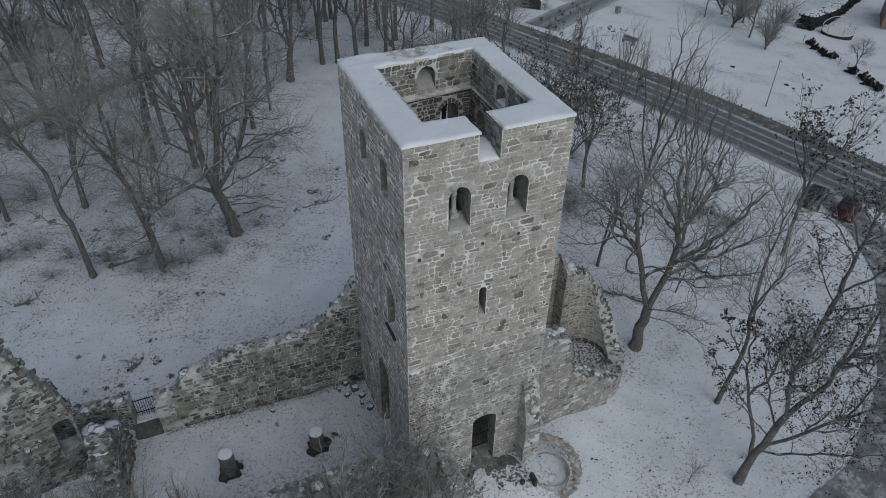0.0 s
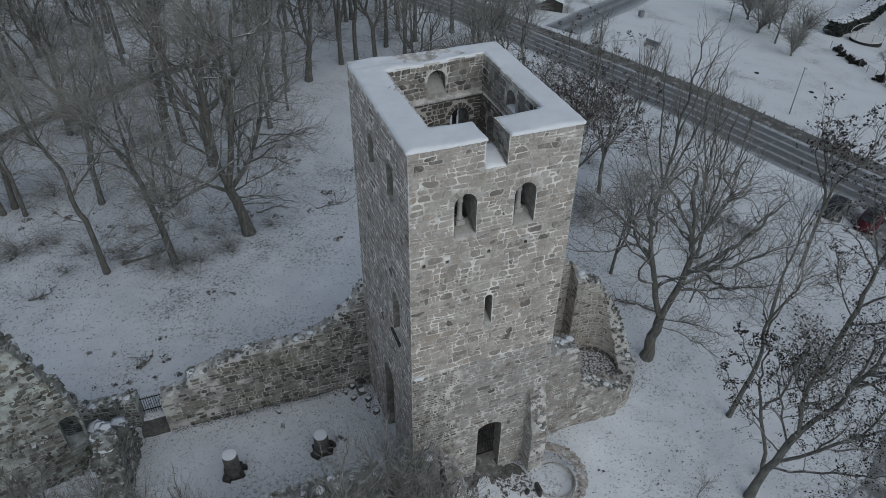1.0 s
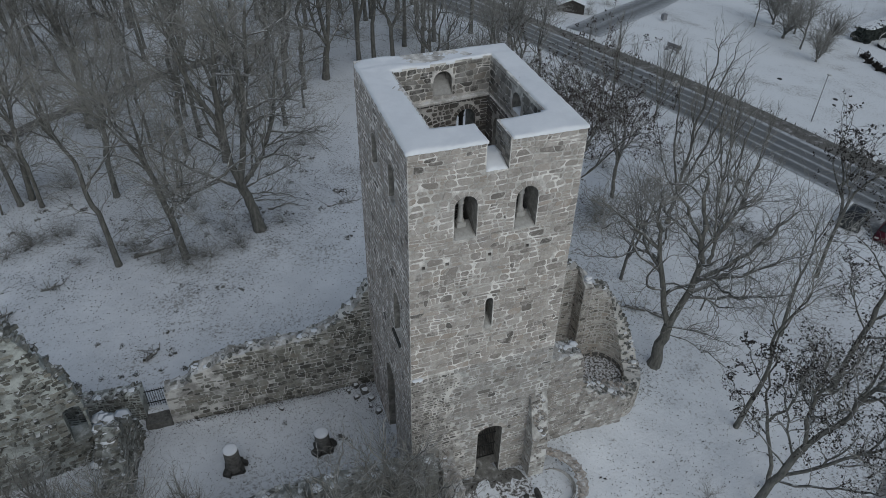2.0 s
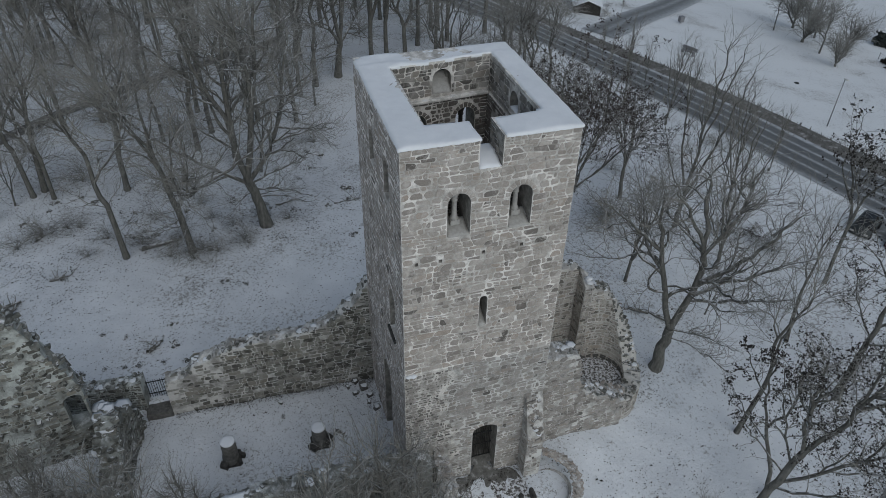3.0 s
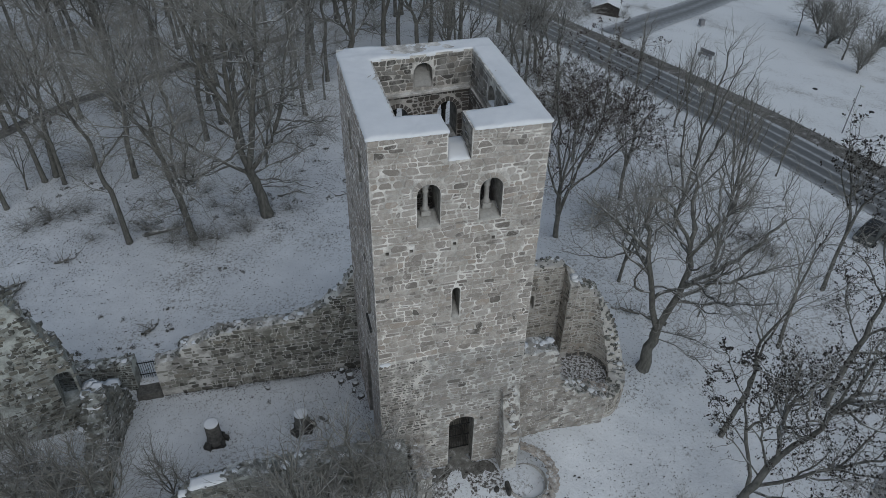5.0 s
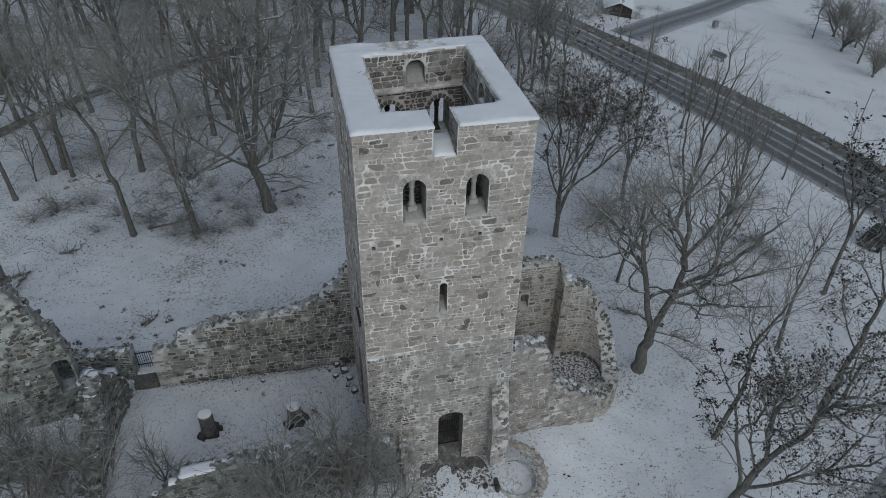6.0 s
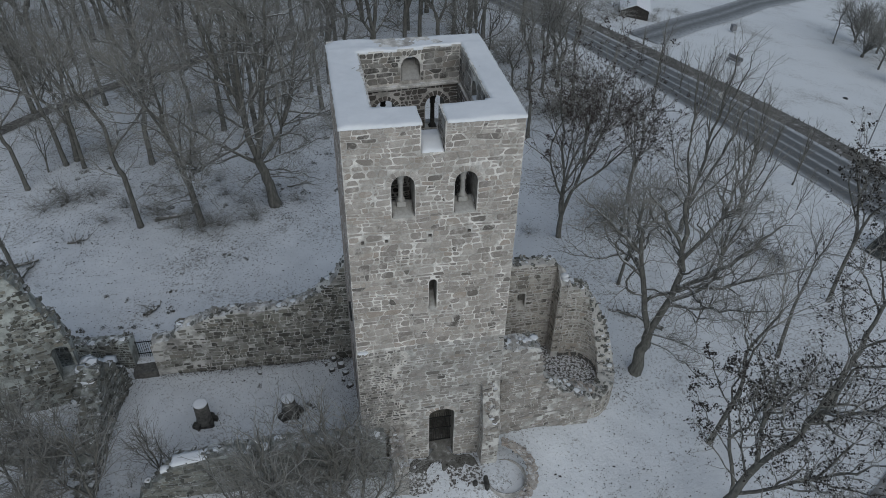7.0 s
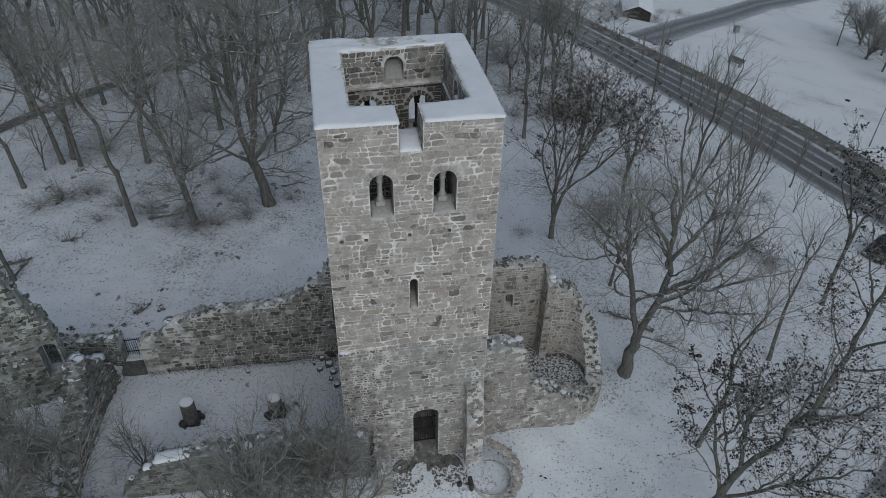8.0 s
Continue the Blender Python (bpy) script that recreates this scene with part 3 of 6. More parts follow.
stub = ruin_wall("court_wall_west", "broken stub of rubble wall with snow on its sloping head", [(-15.7, -1.0), (-15.6, 3.0), (-15.3, 6.6), (-14.9, 9.2)], 1.2,
          [(0, -1.5), (2.0, -1.4), (3.5, -1.0), (4.6, -0.1), (5.6, 0.7), (6.6, 1.8), (7.4, 2.6), (8.0, 2.2), (9.2, 0.9), (10.2, -0.4)], -2.6, 23, lumps=140, heads=10, loss=lambda u: 0.3, gap=2.0, ragged=0.3, cap=1.6, mortar=M_MORTAR_OLD)
sn = random.Random(29)
V, F = [], []
for x, y, z in ((-16.2, 7.6, 2.2), (-16.0, 7.0, 2.5), (-16.3, 6.5, 2.6), (-15.9, 6.1, 2.1), (-16.5, 8.3, 1.5), (-16.6, 5.4, 1.0), (-15.7, 8.8, 0.7), (-16.1, 8.9, 0.6)):
    block(V, F, (x + sn.uniform(-0.15, 0.15), y, z + 0.08), sn.uniform(0.35, 0.62), sn, 0.07)
put_part("snow_sheet", mesh_data("snow_sheet", V, F, M_SNOW, True), stub, "broad flat patches of snow on the broken head", "stuff")
ruin_wall("gable_ruin", "high ragged remnant of a rubble wall with an arched passage", [(-24.5, 6.5), (-19.0, 7.4), (-17.0, 7.9)], 1.3,
          [(0, 12.5), (3.5, 11.5), (6.0, 9.4), (6.6, 7.0), (7.3, 4.8), (7.8, 3.4)], -2.6, 24, spans=[(6.5, 7.5, 0.7, 3.5)], ragged=0.25, lumps=420, heads=8, stone=M_STONE_COURT, gap=1.5, cw=0.38, ch=0.24, loss=lambda u: 0.35, mortar=M_MORTAR_WORN)
south_wall = ruin_wall("court_wall_south", "broken rubble wall with pale mortar and snow on its head", [(-12.8, -0.75), (-6, -0.9), (1.2, -1.0)], 1.0,
          [(0, -1.0), (1.5, 0.6), (2.4, 1.6), (4.6, 1.9), (5.2, 2.0), (8, 2.0), (12, 1.8), (14, 1.4)], -4.2, 25, lumps=60, cap=0.4, heads=3, mortar=M_MORTAR_OLD)

# low remains and a snowed-over terrace west of the court
ruin_wall("terrace_wall", "low rubble wall along the snowed terrace", [(-22.5, 3.2), (-17.6, 3.0)], 0.8, [(0, 0.2), (2.5, -0.3), (4.9, 0.1)], -2.6, 41, mortar=M_MORTAR_OLD)
ruin_wall("cellar_wall", "tumbled rubble wall of a small cellar room", [(-19.8, -2.2), (-16.2, -2.0)], 0.8, [(0, -0.3), (1.5, -0.9), (3.6, -0.5)], -4.0, 42, spans=[(1.2, 2.2, -3.0, -1.2)])
ruin_wall("cellar_wall", "tumbled rubble cross wall of a small cellar room", [(-18.6, -1.6), (-18.4, 2.9)], 0.7, [(0, -0.6), (2.0, -0.2), (4.4, 0.1)], -4.0, 43)
# chancel east of the tower, with its round apse
chancel_n = ruin_wall("chancel_wall_north", "rubble chancel wall with a small splayed window", [(8.0, 7.5), (13.75, 7.5)], 0.9, [(0, 6.3), (2.5, 6.2), (5.75, 6.0)], -2.6, 26, cw=0.46, ch=0.29, spans=[(3.2, 3.75, 2.5, 3.8)], gap=2.1, stone=M_STONE_APSE, heads=3, cap=1.0, mortar=M_MORTAR_APSE)
for x0, x1 in ((11.17, 11.3), (11.44, 11.78)):
    part("window_splay", box_bm(x0, 7.95, 2.46, x1, 8.37, 3.84), M_REVEAL, chancel_n, "masonry that narrows the window outwards")
bm = box_bm(11.19, 7.52, 2.48, 11.76, 8.36, 2.56)
for v in bm.verts:
    if v.co.z > 2.5 and v.co.y > 8:
        v.co.z += 0.42
part("window_sill", bm, M_MORTAR_APSE, chancel_n, "pale sloping sill")
ruin_wall("chancel_wall_south", "broken rubble chancel wall stepping down to the apse", [(8.0, 0.95), (14.85, 1.4)], 1.3,
          [(0, 5.6), (2.7, 5.2), (2.95, 4.8), (3.1, 2.6), (3.4, 2.1), (4.2, 1.2), (5.5, 0.3), (6.85, -0.5)], -4.5, 27, cw=0.42, ch=0.24, gap=1.1, loss=lambda u: 0.1, stone=M_STONE_LOW, mortar=M_MORTAR_LOW, heads=3, cap=1.5)
APSE_C = (14.2, 4.4)


def apse_radius(a):
    """Outer radius by the angle from the south, in radians: the apse is a little stilted."""
    return float(np.interp(a, [0, math.pi / 2, 0.75 * math.pi, math.pi], [2.8, 3.3, 3.4, 3.1]))


ruin_wall("apse_wall", "curved rubble wall of the roofless apse, broken down in a slope", [(APSE_C[0] + apse_radius(a) * math.sin(a), APSE_C[1] - apse_radius(a) * math.cos(a)) for a in [math.pi * i / 18 for i in range(19)]], 1.12,
          [(0, -0.6), (2.5, -0.95), (4.8, -0.75), (5.6, 0.4), (6.4, 1.5), (7.3, 2.9), (8.2, 4.1), (8.8, 4.6), (10.2, 4.8)], -4.5, 28, cw=0.42, ch=0.26, gap=2.0, stone=M_STONE_APSE, heads=5, cap=0.4, mortar=M_MORTAR_APSE)
# rubble and snow on the broad broken foot between chancel and apse
foot_heap = thing("rubble_heap", "broken wall foot of rubble and snow beside the apse", "rubble")
hp = random.Random(52)
V, F, SV, SF = [], [], [], []
for _ in range(140):
    t0 = hp.random()
    x, y = 11.2 + 3.9 * t0 + hp.gauss(0, 0.2), 1.9 + 0.9 * t0 + hp.uniform(-0.85, 0.1)
    z = float(np.interp(x, [11.2, 12.3, 13.6, 15.2], [2.0, 1.0, 0.2, -0.6]))
    slab(V, F, (x, y, z + hp.uniform(-0.3, -0.06)), hp.uniform(0.09, 0.2), hp, hp.uniform(0.5, 0.9))
    if hp.random() < 0.09:
        block(SV, SF, (x, y, z + 0.06), hp.uniform(0.1, 0.24), hp, 0.16)
put_part("rubble", mesh_data("rubble", V, F, M_STONE), foot_heap, "", "stuff")
put_part("snow_cap", mesh_data("snow_cap", SV, SF, M_SNOW, True), foot_heap, "patches of snow", "stuff")


# ---- stones of the tower ----
def spans_of(openings, ring=0.26, flats=()):
    def blocked(v, h):
        out = []
        for c, half, z0, z1, flat, rg_ in openings:
            rise = half * (1 - flat)
            zs = z1 - rise
            if v + h < z0 or v - h > z1 + rg_:
                continue
            if v - h <= zs:
                w = half
            if v + h > zs - 0.05:
                low = max(v - h - zs, 0) / (rise + rg_)
                w = (half + rg_) * math.sqrt(max(0.0, 1 - min(low, 1) ** 2))
                w = max(w, 0.05)
            out.append((c - w - 0.02, c + w + 0.02))
        return out
    return blocked


front_open = [(c, h, z0 - 0.3, z1, 0, 0.27) for c, h, z0, z1 in WIN_F] + [(*SLIT[:2], SLIT[2] - 0.3, SLIT[3], 0, 0.0), (*DOOR, 0.45, 0.3)] + [(px_, 0.1, pz_ - 0.02, pz_ + 0.2, 0.8, 0.02) for px_, pz_ in PUTLOGS]
front_bl = spans_of(front_open)
front_bl2 = lambda v, h: front_bl(v, h) + ([(3.4, 4.48)] if v + h > 19.4 else [])
on_front = lambda u, v, d: Vector((u, -d, v))
loops = courses(0, TW, 7.9, TH - 0.12, RND, 0.46, 0.29, front_bl2, gap=1.5)
patch_edge = lambda v: 2.5 + 0.4 * math.sin(v * 1.1) + 0.3 * math.sin(v * 2.9) - 0.12 * max(0, v - 3)
loops_low = courses(1.2, TW, TB, 7.88, RND, 0.42, 0.25, front_bl2, gap=1.6)
loops_patch = courses(-0.03, 3.2, TB, 7.7, RND, 0.27, 0.21, gap=2.8)
loops_low = [lp for lp in loops_low if min(p[0] for p in lp) > patch_edge(lp[0][1]) - 0.05]
loops_patch = [lp for lp in loops_patch if max(p[0] for p in lp) < patch_edge(lp[0][1]) + 0.05]
arch_f = []
for c, h, z0, z1 in WIN_F:
    arch_f += voussoirs(c, h, h, z1 - h, 0.26, RND, 9)
arch_f += voussoirs(DOOR[0], DOOR[1], DOOR[1] * 0.55, DOOR[3] - DOOR[1] * 0.55, 0.28, RND, 9)
lay("rubble_facing", [(loops, on_front), (arch_f, on_front)], tower, RND, 0.026, pieces=300, want=lambda lp: 13.9 < lp[0][1] < 19.3, label="coursed rubble stones of the walls")
lay("rubble_facing", [(loops_low, on_front)], tower, RND, 0.022, label="smaller rubble stones of the tower's foot", mat=M_STONE_LOW)
for x0, z0, x1, z1 in ((0.9, TB, 3.9, 7.8), (5.4, TB, 8.0, 7.8), (3.9, 2.36, 5.4, 7.8)):
    part("facing_bed", box_bm(x0, -0.006, z0, x1, 0.01, z1), M_MORTAR_LOW, tower, "darker weathered mortar of the tower's foot")
on_patch = lambda u, v, d: Vector((u, -0.02 - d, v))
bm = bmesh.new()
rows_ = []
for i in range(31):
    v = TB + (7.8 - TB) * i / 30
    rows_.append([bm.verts.new(c) for c in ((-0.03, -0.02, v), (patch_edge(v) + 0.12, -0.02, v), (patch_edge(v) + 0.16, 0.02, v), (-0.03, 0.02, v))])
for a, b in zip(rows_, rows_[1:]):
    for i in range(4):
        bm.faces.new((a[i], a[(i + 1) % 4], b[(i + 1) % 4], b[i]))
bm.faces.new(rows_[0][::-1])
bm.faces.new(rows_[-1])
part("facing_bed", bm, M_MORTAR_PATCH, tower, "rougher repaired facing at the tower's corner")
lay("rubble_facing", [(loops_patch, on_patch)], tower, RND, 0.03, label="small rough stones of the repaired corner", mat=M_STONE_PATCH)
left_open = [(TD - c, h, z0, z1, 0, 0.25) for c, h, z0, z1 in WIN_L] + [(TD - NICHE_L[0], *NICHE_L[1:], 0, 0.22), (TD - PORTAL_L[0], *PORTAL_L[1:], 0, 0.3)]
on_left = lambda u, v, d: Vector((-d, TD - u, v))
arch_l = []
for c, h, z0, z1, fl, rg_ in left_open:
    arch_l += voussoirs(c, h, h, z1 - h, rg_, RND, 9)
lay("rubble_facing", [(courses(0, TD, TB, TH - 0.3, RND, 0.5, 0.33, spans_of(left_open), gap=2.3), on_left), (arch_l, on_left)], tower, RND, 0.012, label="coursed rubble stones of the side wall", mat=M_STONE_SIDE)
right_open = [(4.6, 0.5, 19.5, 20.5, 0, 0.2), (3.0, 0.5, 16.6, 18.5, 0, 0.25), (6.4, 0.5, 16.6, 18.3, 0, 0.25)]
lay("rubble_facing", [(courses(0, TD, TB, TH - 0.3, RND, 0.5, 0.32, spans_of(right_open)), lambda u, v, d: Vector((TW + d, u, v)))], tower, RND, 0.03, label="coursed rubble stones of the side wall")
back_open = [(TW - c, h, z0, z1, 0, 0.25) for c, h, z0, z1 in WIN_B] + [(TW - NICHE_B[0], 0.3, 20.0, 20.5, 0, 0.15)]
lay("rubble_facing", [(courses(0, TW, TB, TH - 0.3, RND, 0.5, 0.32, spans_of(back_open)), lambda u, v, d: Vector((TW - u, TD + d, v)))], tower, RND, 0.03, label="coursed rubble stones of the rear wall")
for place_n in (lambda u, v, d: Vector((3.42 + d, 1.7 - u, v)), lambda u, v, d: Vector((4.46 - d, u, v))):
    lay("notch_facing", [(courses(0.02, 1.6, 19.5, TH - 0.1, RND, 0.4, 0.28, gap=1.2), place_n)], tower, RND, 0.02, label="broken stones at the sides of the gap", mat=M_STONE_INNER)
# inside the open top
ib = spans_of([(NICHE_B[0] - IN[0], 0.5, NICHE_B[2], NICHE_B[3], 0, 0.1)])
ib2 = spans_of([(c - IN[0], h, z0, z1, 0, 0.24) for c, h, z0, z1 in WIN_B])
arch_b = []
for c, h, z0, z1 in WIN_B:
    arch_b += voussoirs(c - IN[0], h, h, z1 - h, 0.24, RND, 9)
iw, idp = IN[2] - IN[0], IN[3] + SKEW - IN[1]
on_rear = lambda u, v, d: Vector((IN[0] + u, rear(IN[0] + u) - d, v))
on_rear_low = lambda u, v, d: Vector((IN[0] + u, rear(IN[0] + u) - 0.16 - d, v))
lay("inner_facing", [(courses(0, iw, 19.25, TH + 0.02, RND, 0.5, 0.32, ib, gap=1.4), on_rear)], tower, RND, 0.03, label="brown-grey rubble stones of the open upper inner wall", mat=M_STONE_INNER)
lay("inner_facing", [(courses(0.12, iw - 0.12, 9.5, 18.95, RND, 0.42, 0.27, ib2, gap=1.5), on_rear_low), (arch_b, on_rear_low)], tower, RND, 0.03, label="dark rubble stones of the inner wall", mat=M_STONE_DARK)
NY = IN[3] + SKEW
ir = spans_of([(NY - 4.6, 0.5, 19.5, 20.5, 0, 0.2)])
ir2 = spans_of([(NY - 3.0, 0.5, 16.6, 18.5, 0, 0.2), (NY - 6.4, 0.5, 16.6, 18.3, 0, 0.2)])
lay("inner_facing", [(courses(0, idp, 19.1, TH - 0.1, RND, 0.45, 0.3, ir), lambda u, v, d: Vector((IN[2] - d, NY - u, v)))], tower, RND, 0.03, label="brown-grey rubble stones of the open upper inner wall", mat=M_STONE_INNER)
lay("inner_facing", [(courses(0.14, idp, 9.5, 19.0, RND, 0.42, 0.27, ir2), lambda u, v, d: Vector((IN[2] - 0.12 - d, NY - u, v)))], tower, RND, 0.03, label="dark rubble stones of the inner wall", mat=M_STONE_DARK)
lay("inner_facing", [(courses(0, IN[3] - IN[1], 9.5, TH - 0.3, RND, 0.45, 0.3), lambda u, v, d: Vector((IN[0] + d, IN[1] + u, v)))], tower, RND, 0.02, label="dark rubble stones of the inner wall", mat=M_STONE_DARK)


def snow_sheet(name, keep, bounds, step, top, parent, thick=0.12, label="", seed=1, rough=0.03, low=0.03, mat=None):
    """A soft layer of snow over the cells that keep() accepts, rounded off at its edges. top(x, y): what it lies on."""
    x0, y0, x1, y1 = bounds
    nx, ny_ = max(2, round((x1 - x0) / step)), max(2, round((y1 - y0) / step))
    xs, ys = np.linspace(x0, x1, nx + 1), np.linspace(y0, y1, ny_ + 1)
    rg = np.random.default_rng(seed)
    cell = [[keep((xs[i] + xs[i + 1]) / 2, (ys[j] + ys[j + 1]) / 2) for j in range(ny_)] for i in range(nx)]
    idx, V, F = {}, [], []
    def vert(i, j, base=False):
        if (i, j, base) not in idx:
            around = [0 <= a < nx and 0 <= b < ny_ and cell[a][b] for a in (i - 1, i) for b in (j - 1, j)]
            t = top(xs[i], ys[j])
            jit = 0 if all(around) else 0.16 * step
            x, y = xs[i] + rg.uniform(-jit, jit), ys[j] + rg.uniform(-jit, jit)
            if base:
                x, y, _ = V[idx[(i, j, False)]]
            z = t - low if base else t + (thick * (1 + 0.25 * math.sin(x * 2.1 + y * 1.3)) + rg.normal(0, rough * 0.4) if all(around) else thick * 0.6)
            idx[(i, j, base)] = len(V)
            V.append((x, y, z))
        return idx[(i, j, base)]
    for i in range(nx):
        for j in range(ny_):
            if not cell[i][j]:
                continue
            F.append((vert(i, j), vert(i + 1, j), vert(i + 1, j + 1), vert(i, j + 1)))
            for (a, b), (p, q), (s, t) in (((i - 1, j), (i, j + 1), (i, j)), ((i + 1, j), (i + 1, j), (i + 1, j + 1)), ((i, j - 1), (i, j), (i + 1, j)), ((i, j + 1), (i + 1, j + 1), (i, j + 1))):
                if not (0 <= a < nx and 0 <= b < ny_ and cell[a][b]):
                    u, w = vert(p, q), vert(s, t)
                    F.append((w, u, vert(p, q, True), vert(s, t, True)))
    return put_part(name, mesh_data(name, V, F, mat or M_SNOW, True), parent, label)


def rim_keep(x, y):
    if IN[0] - 0.02 < x < IN[2] + 0.02 and IN[1] - 0.02 + 0.1 * (x - IN[0]) / 5.26 < y < rear(x) + 0.02:
        return False
    return not (3.4 < x < 4.48 and y < 1.75) and x + (TD - y) > 0.32


bm = shaft_bm(0.13, 0.005, 19.02, 19.18)
for v in bm.verts:
    if v.co.y < 5:
        v.co.y = rear(v.co.x) - 0.32
bmesh.ops.bevel(bm, geom=bm.edges, offset=0.03, segments=1, affect="EDGES")
part("ledge", bm, M_MORTAR, tower, "pale ledge round the inner wall")
snow_sheet("rim_snow", rim_keep, (-0.05, -0.05, TW + 0.05, TD + 0.05), 0.135, lambda x, y: TH - 0.02 + 0.0174 * y + 0.05 * math.sin(x * 1.1 + 0.4) * math.sin(y * 0.9) - (0.05 + 0.02 * math.sin(x * 3) * math.sin(y * 5) if y > 8.1 else 0), tower, 0.085, "smooth snow lying on the broken wall head", 3, low=0.06)
snow_sheet("notch_snow", lambda x, y: True, (3.44, 0.02, 4.44, 1.54), 0.12, lambda x, y: 19.43 + 0.3 * min(y, 0.95), tower, 0.07, "snow in the gap of the front wall", 4)
snow_sheet("niche_sill", lambda x, y: True, (NICHE_B[0] - 0.48, 7.72, NICHE_B[0] + 0.48, 8.8), 0.12, lambda x, y: NICHE_B[2] + min(0.75, 1.0 * (y - 7.7)), tower, 0.05, "sloping mortared sill of the inner window", 5, mat=M_COLUMN)
snow_sheet("niche_snow", lambda x, y: True, (6.8, 4.15, 7.9, 5.05), 0.12, lambda x, y: 19.5, tower, 0.1, "snow on the inner window sill", 6)
# floor of the bell stage
part("bell_floor", shaft_bm(0.0, 0.0, 5.9, 6.1), M_EARTH, tower, "dark earthy floor of the bell stage")


def lathe(name, profile, parent, material, at, label="", sides=14, smooth=True):
    V, F = [], []
    for r, z in profile:
        for i in range(sides):
            a = 2 * math.pi * i / sides
            V.append((at[0] + r * math.cos(a), at[1] + r * math.sin(a), at[2] + z))
    for k in range(len(profile) - 1):
        for i in range(sides):
            j = (i + 1) % sides
            F.append((k * sides + i, k * sides + j, (k + 1) * sides + j, (k + 1) * sides + i))
    F.append(tuple(range(sides))[::-1])
    F.append(tuple((len(profile) - 1) * sides + i for i in range(sides)))
    return put_part(name, mesh_data(name, V, F, material, smooth), parent, label)


# slim columns that divide the twin windows
for kind, wins, yy, low in (("front", WIN_F, 0.62, 0.32), ("rear", WIN_B, 8.4, 0.0)):
    for c, h, z0, z1 in wins:
        z = z0 + low
        mat_ = M_COLUMN if kind == "front" else M_DARKSTONE
        hgt = z1 - z - 0.15
        col = lathe("window_column", [(0.19, 0), (0.19, 0.1), (0.145, 0.17), (0.125, 0.24), (0.115, hgt - 0.62), (0.155, hgt - 0.58), (0.155, hgt - 0.52), (0.13, hgt - 0.47), (0.175, hgt - 0.27), (0.21, hgt - 0.22), (0.21, hgt)], tower, mat_, (c - 0.02, yy, z), "slim round column dividing the twin window")
        bm = box_bm(c - 0.24, yy - 0.2, z - 0.25, c + 0.2, yy + 0.2, z + 0.02)
        bmesh.ops.bevel(bm, geom=bm.edges, offset=0.02, segments=1, affect="EDGES")
        part("column_base", bm, mat_, col)
        bm = box_bm(c - 0.2, yy - 0.3, z1 - 0.22, c + 0.16, yy + 0.3, z1 + 0.02)
        bmesh.ops.bevel(bm, geom=bm.edges, offset=0.03, segments=1, affect="EDGES")
        part("impost", bm, mat_, col)

for c, h, z0, z1 in WIN_F:
    snow_sheet("window_sill", lambda x, y: True, (c - h + 0.03, -0.02, c + h - 0.03, 0.88), 0.12, lambda x, y: z0 - 0.35 + 0.9 * (y + 0.4) / 2.26, tower, 0.03, "pale sloping window sill dusted with snow", 7, mat=M_COLUMN)
snow_sheet("slit_sill", lambda x, y: True, (SLIT[0] - 0.19, -0.02, SLIT[0] + 0.19, 0.9), 0.1, lambda x, y: SLIT[2] - 0.25 + 0.85 * (y + 0.3) / 1.6, tower, 0.03, "pale sloping sill of the slit window", 9, mat=M_COLUMN)
V, F = [], []
for i in range(5):
    block(V, F, (0.12 + 0.1 * i, -0.12, 7.86), RND.uniform(0.1, 0.17), RND, 0.6)
put_part("ledge_snow", mesh_data("ledge_snow", V, F, M_SNOW, True), tower, "small heap of snow on a corner ledge")

# iron gate in the doorway and its earth ramp
gate = thing("door_gate", "black iron bar gate set back in the tower's doorway", "gate")
for zz in (-1.42, -0.3, 0.7):
    part("rail", box_bm(DOOR[0] - 0.74, 0.72, zz, DOOR[0] + 0.74, 0.76, zz + 0.07), M_IRON, gate)
for i in range(13):
    x = DOOR[0] - 0.66 + 0.11 * i
    part("bar", box_bm(x - 0.012, 0.73, -1.6, x + 0.012, 0.75, 1.1), M_IRON, gate)
sill_ob = thing("door_threshold", "bare earth and masonry below the doorway", "threshold")
V, F = [], []
for i in range(13):
    u = -1 + i / 6
    for y, z, w in ((-2.3, -9, 2.4), (-1.5, -9, 2.3), (-0.9, -9, 2.15), (-0.5, -2.12, 2.0), (-0.12, -1.9, 1.8), (0.35, -1.7, 0.745), (0.55, -1.48, 0.745), (1.4, -1.42, 0.745), (2.4, -1.42, 0.745)):
        out = y < -0.05
        x, y = DOOR[0] + u * w + (RND.uniform(-0.1, 0.1) if out else 0), y + (RND.uniform(-0.2, 0.2) if y < -0.6 else RND.uniform(-0.02, 0.02))
        V.append((x, y, max(z - 0.5 * u * u, gz(x, y) + RND.uniform(-0.02, 0.07)) if out else z + RND.uniform(-0.03, 0.03)))
F = [(i * 9 + j, i * 9 + 9 + j, i * 9 + 10 + j, i * 9 + j + 1) for i in range(12) for j in range(8) if j != 4 or 3 <= i <= 8]
put_part("earth", mesh_data("earth", *used(V, [f for f in F if f[0] % 9 > 1]), M_EARTH, True), sill_ob)
put_part("trodden_snow", mesh_data("trodden_snow", *used(V, [f for f in F if f[0] % 9 < 2]), M_PATCHY, True), sill_ob, "earth showing through trodden snow")
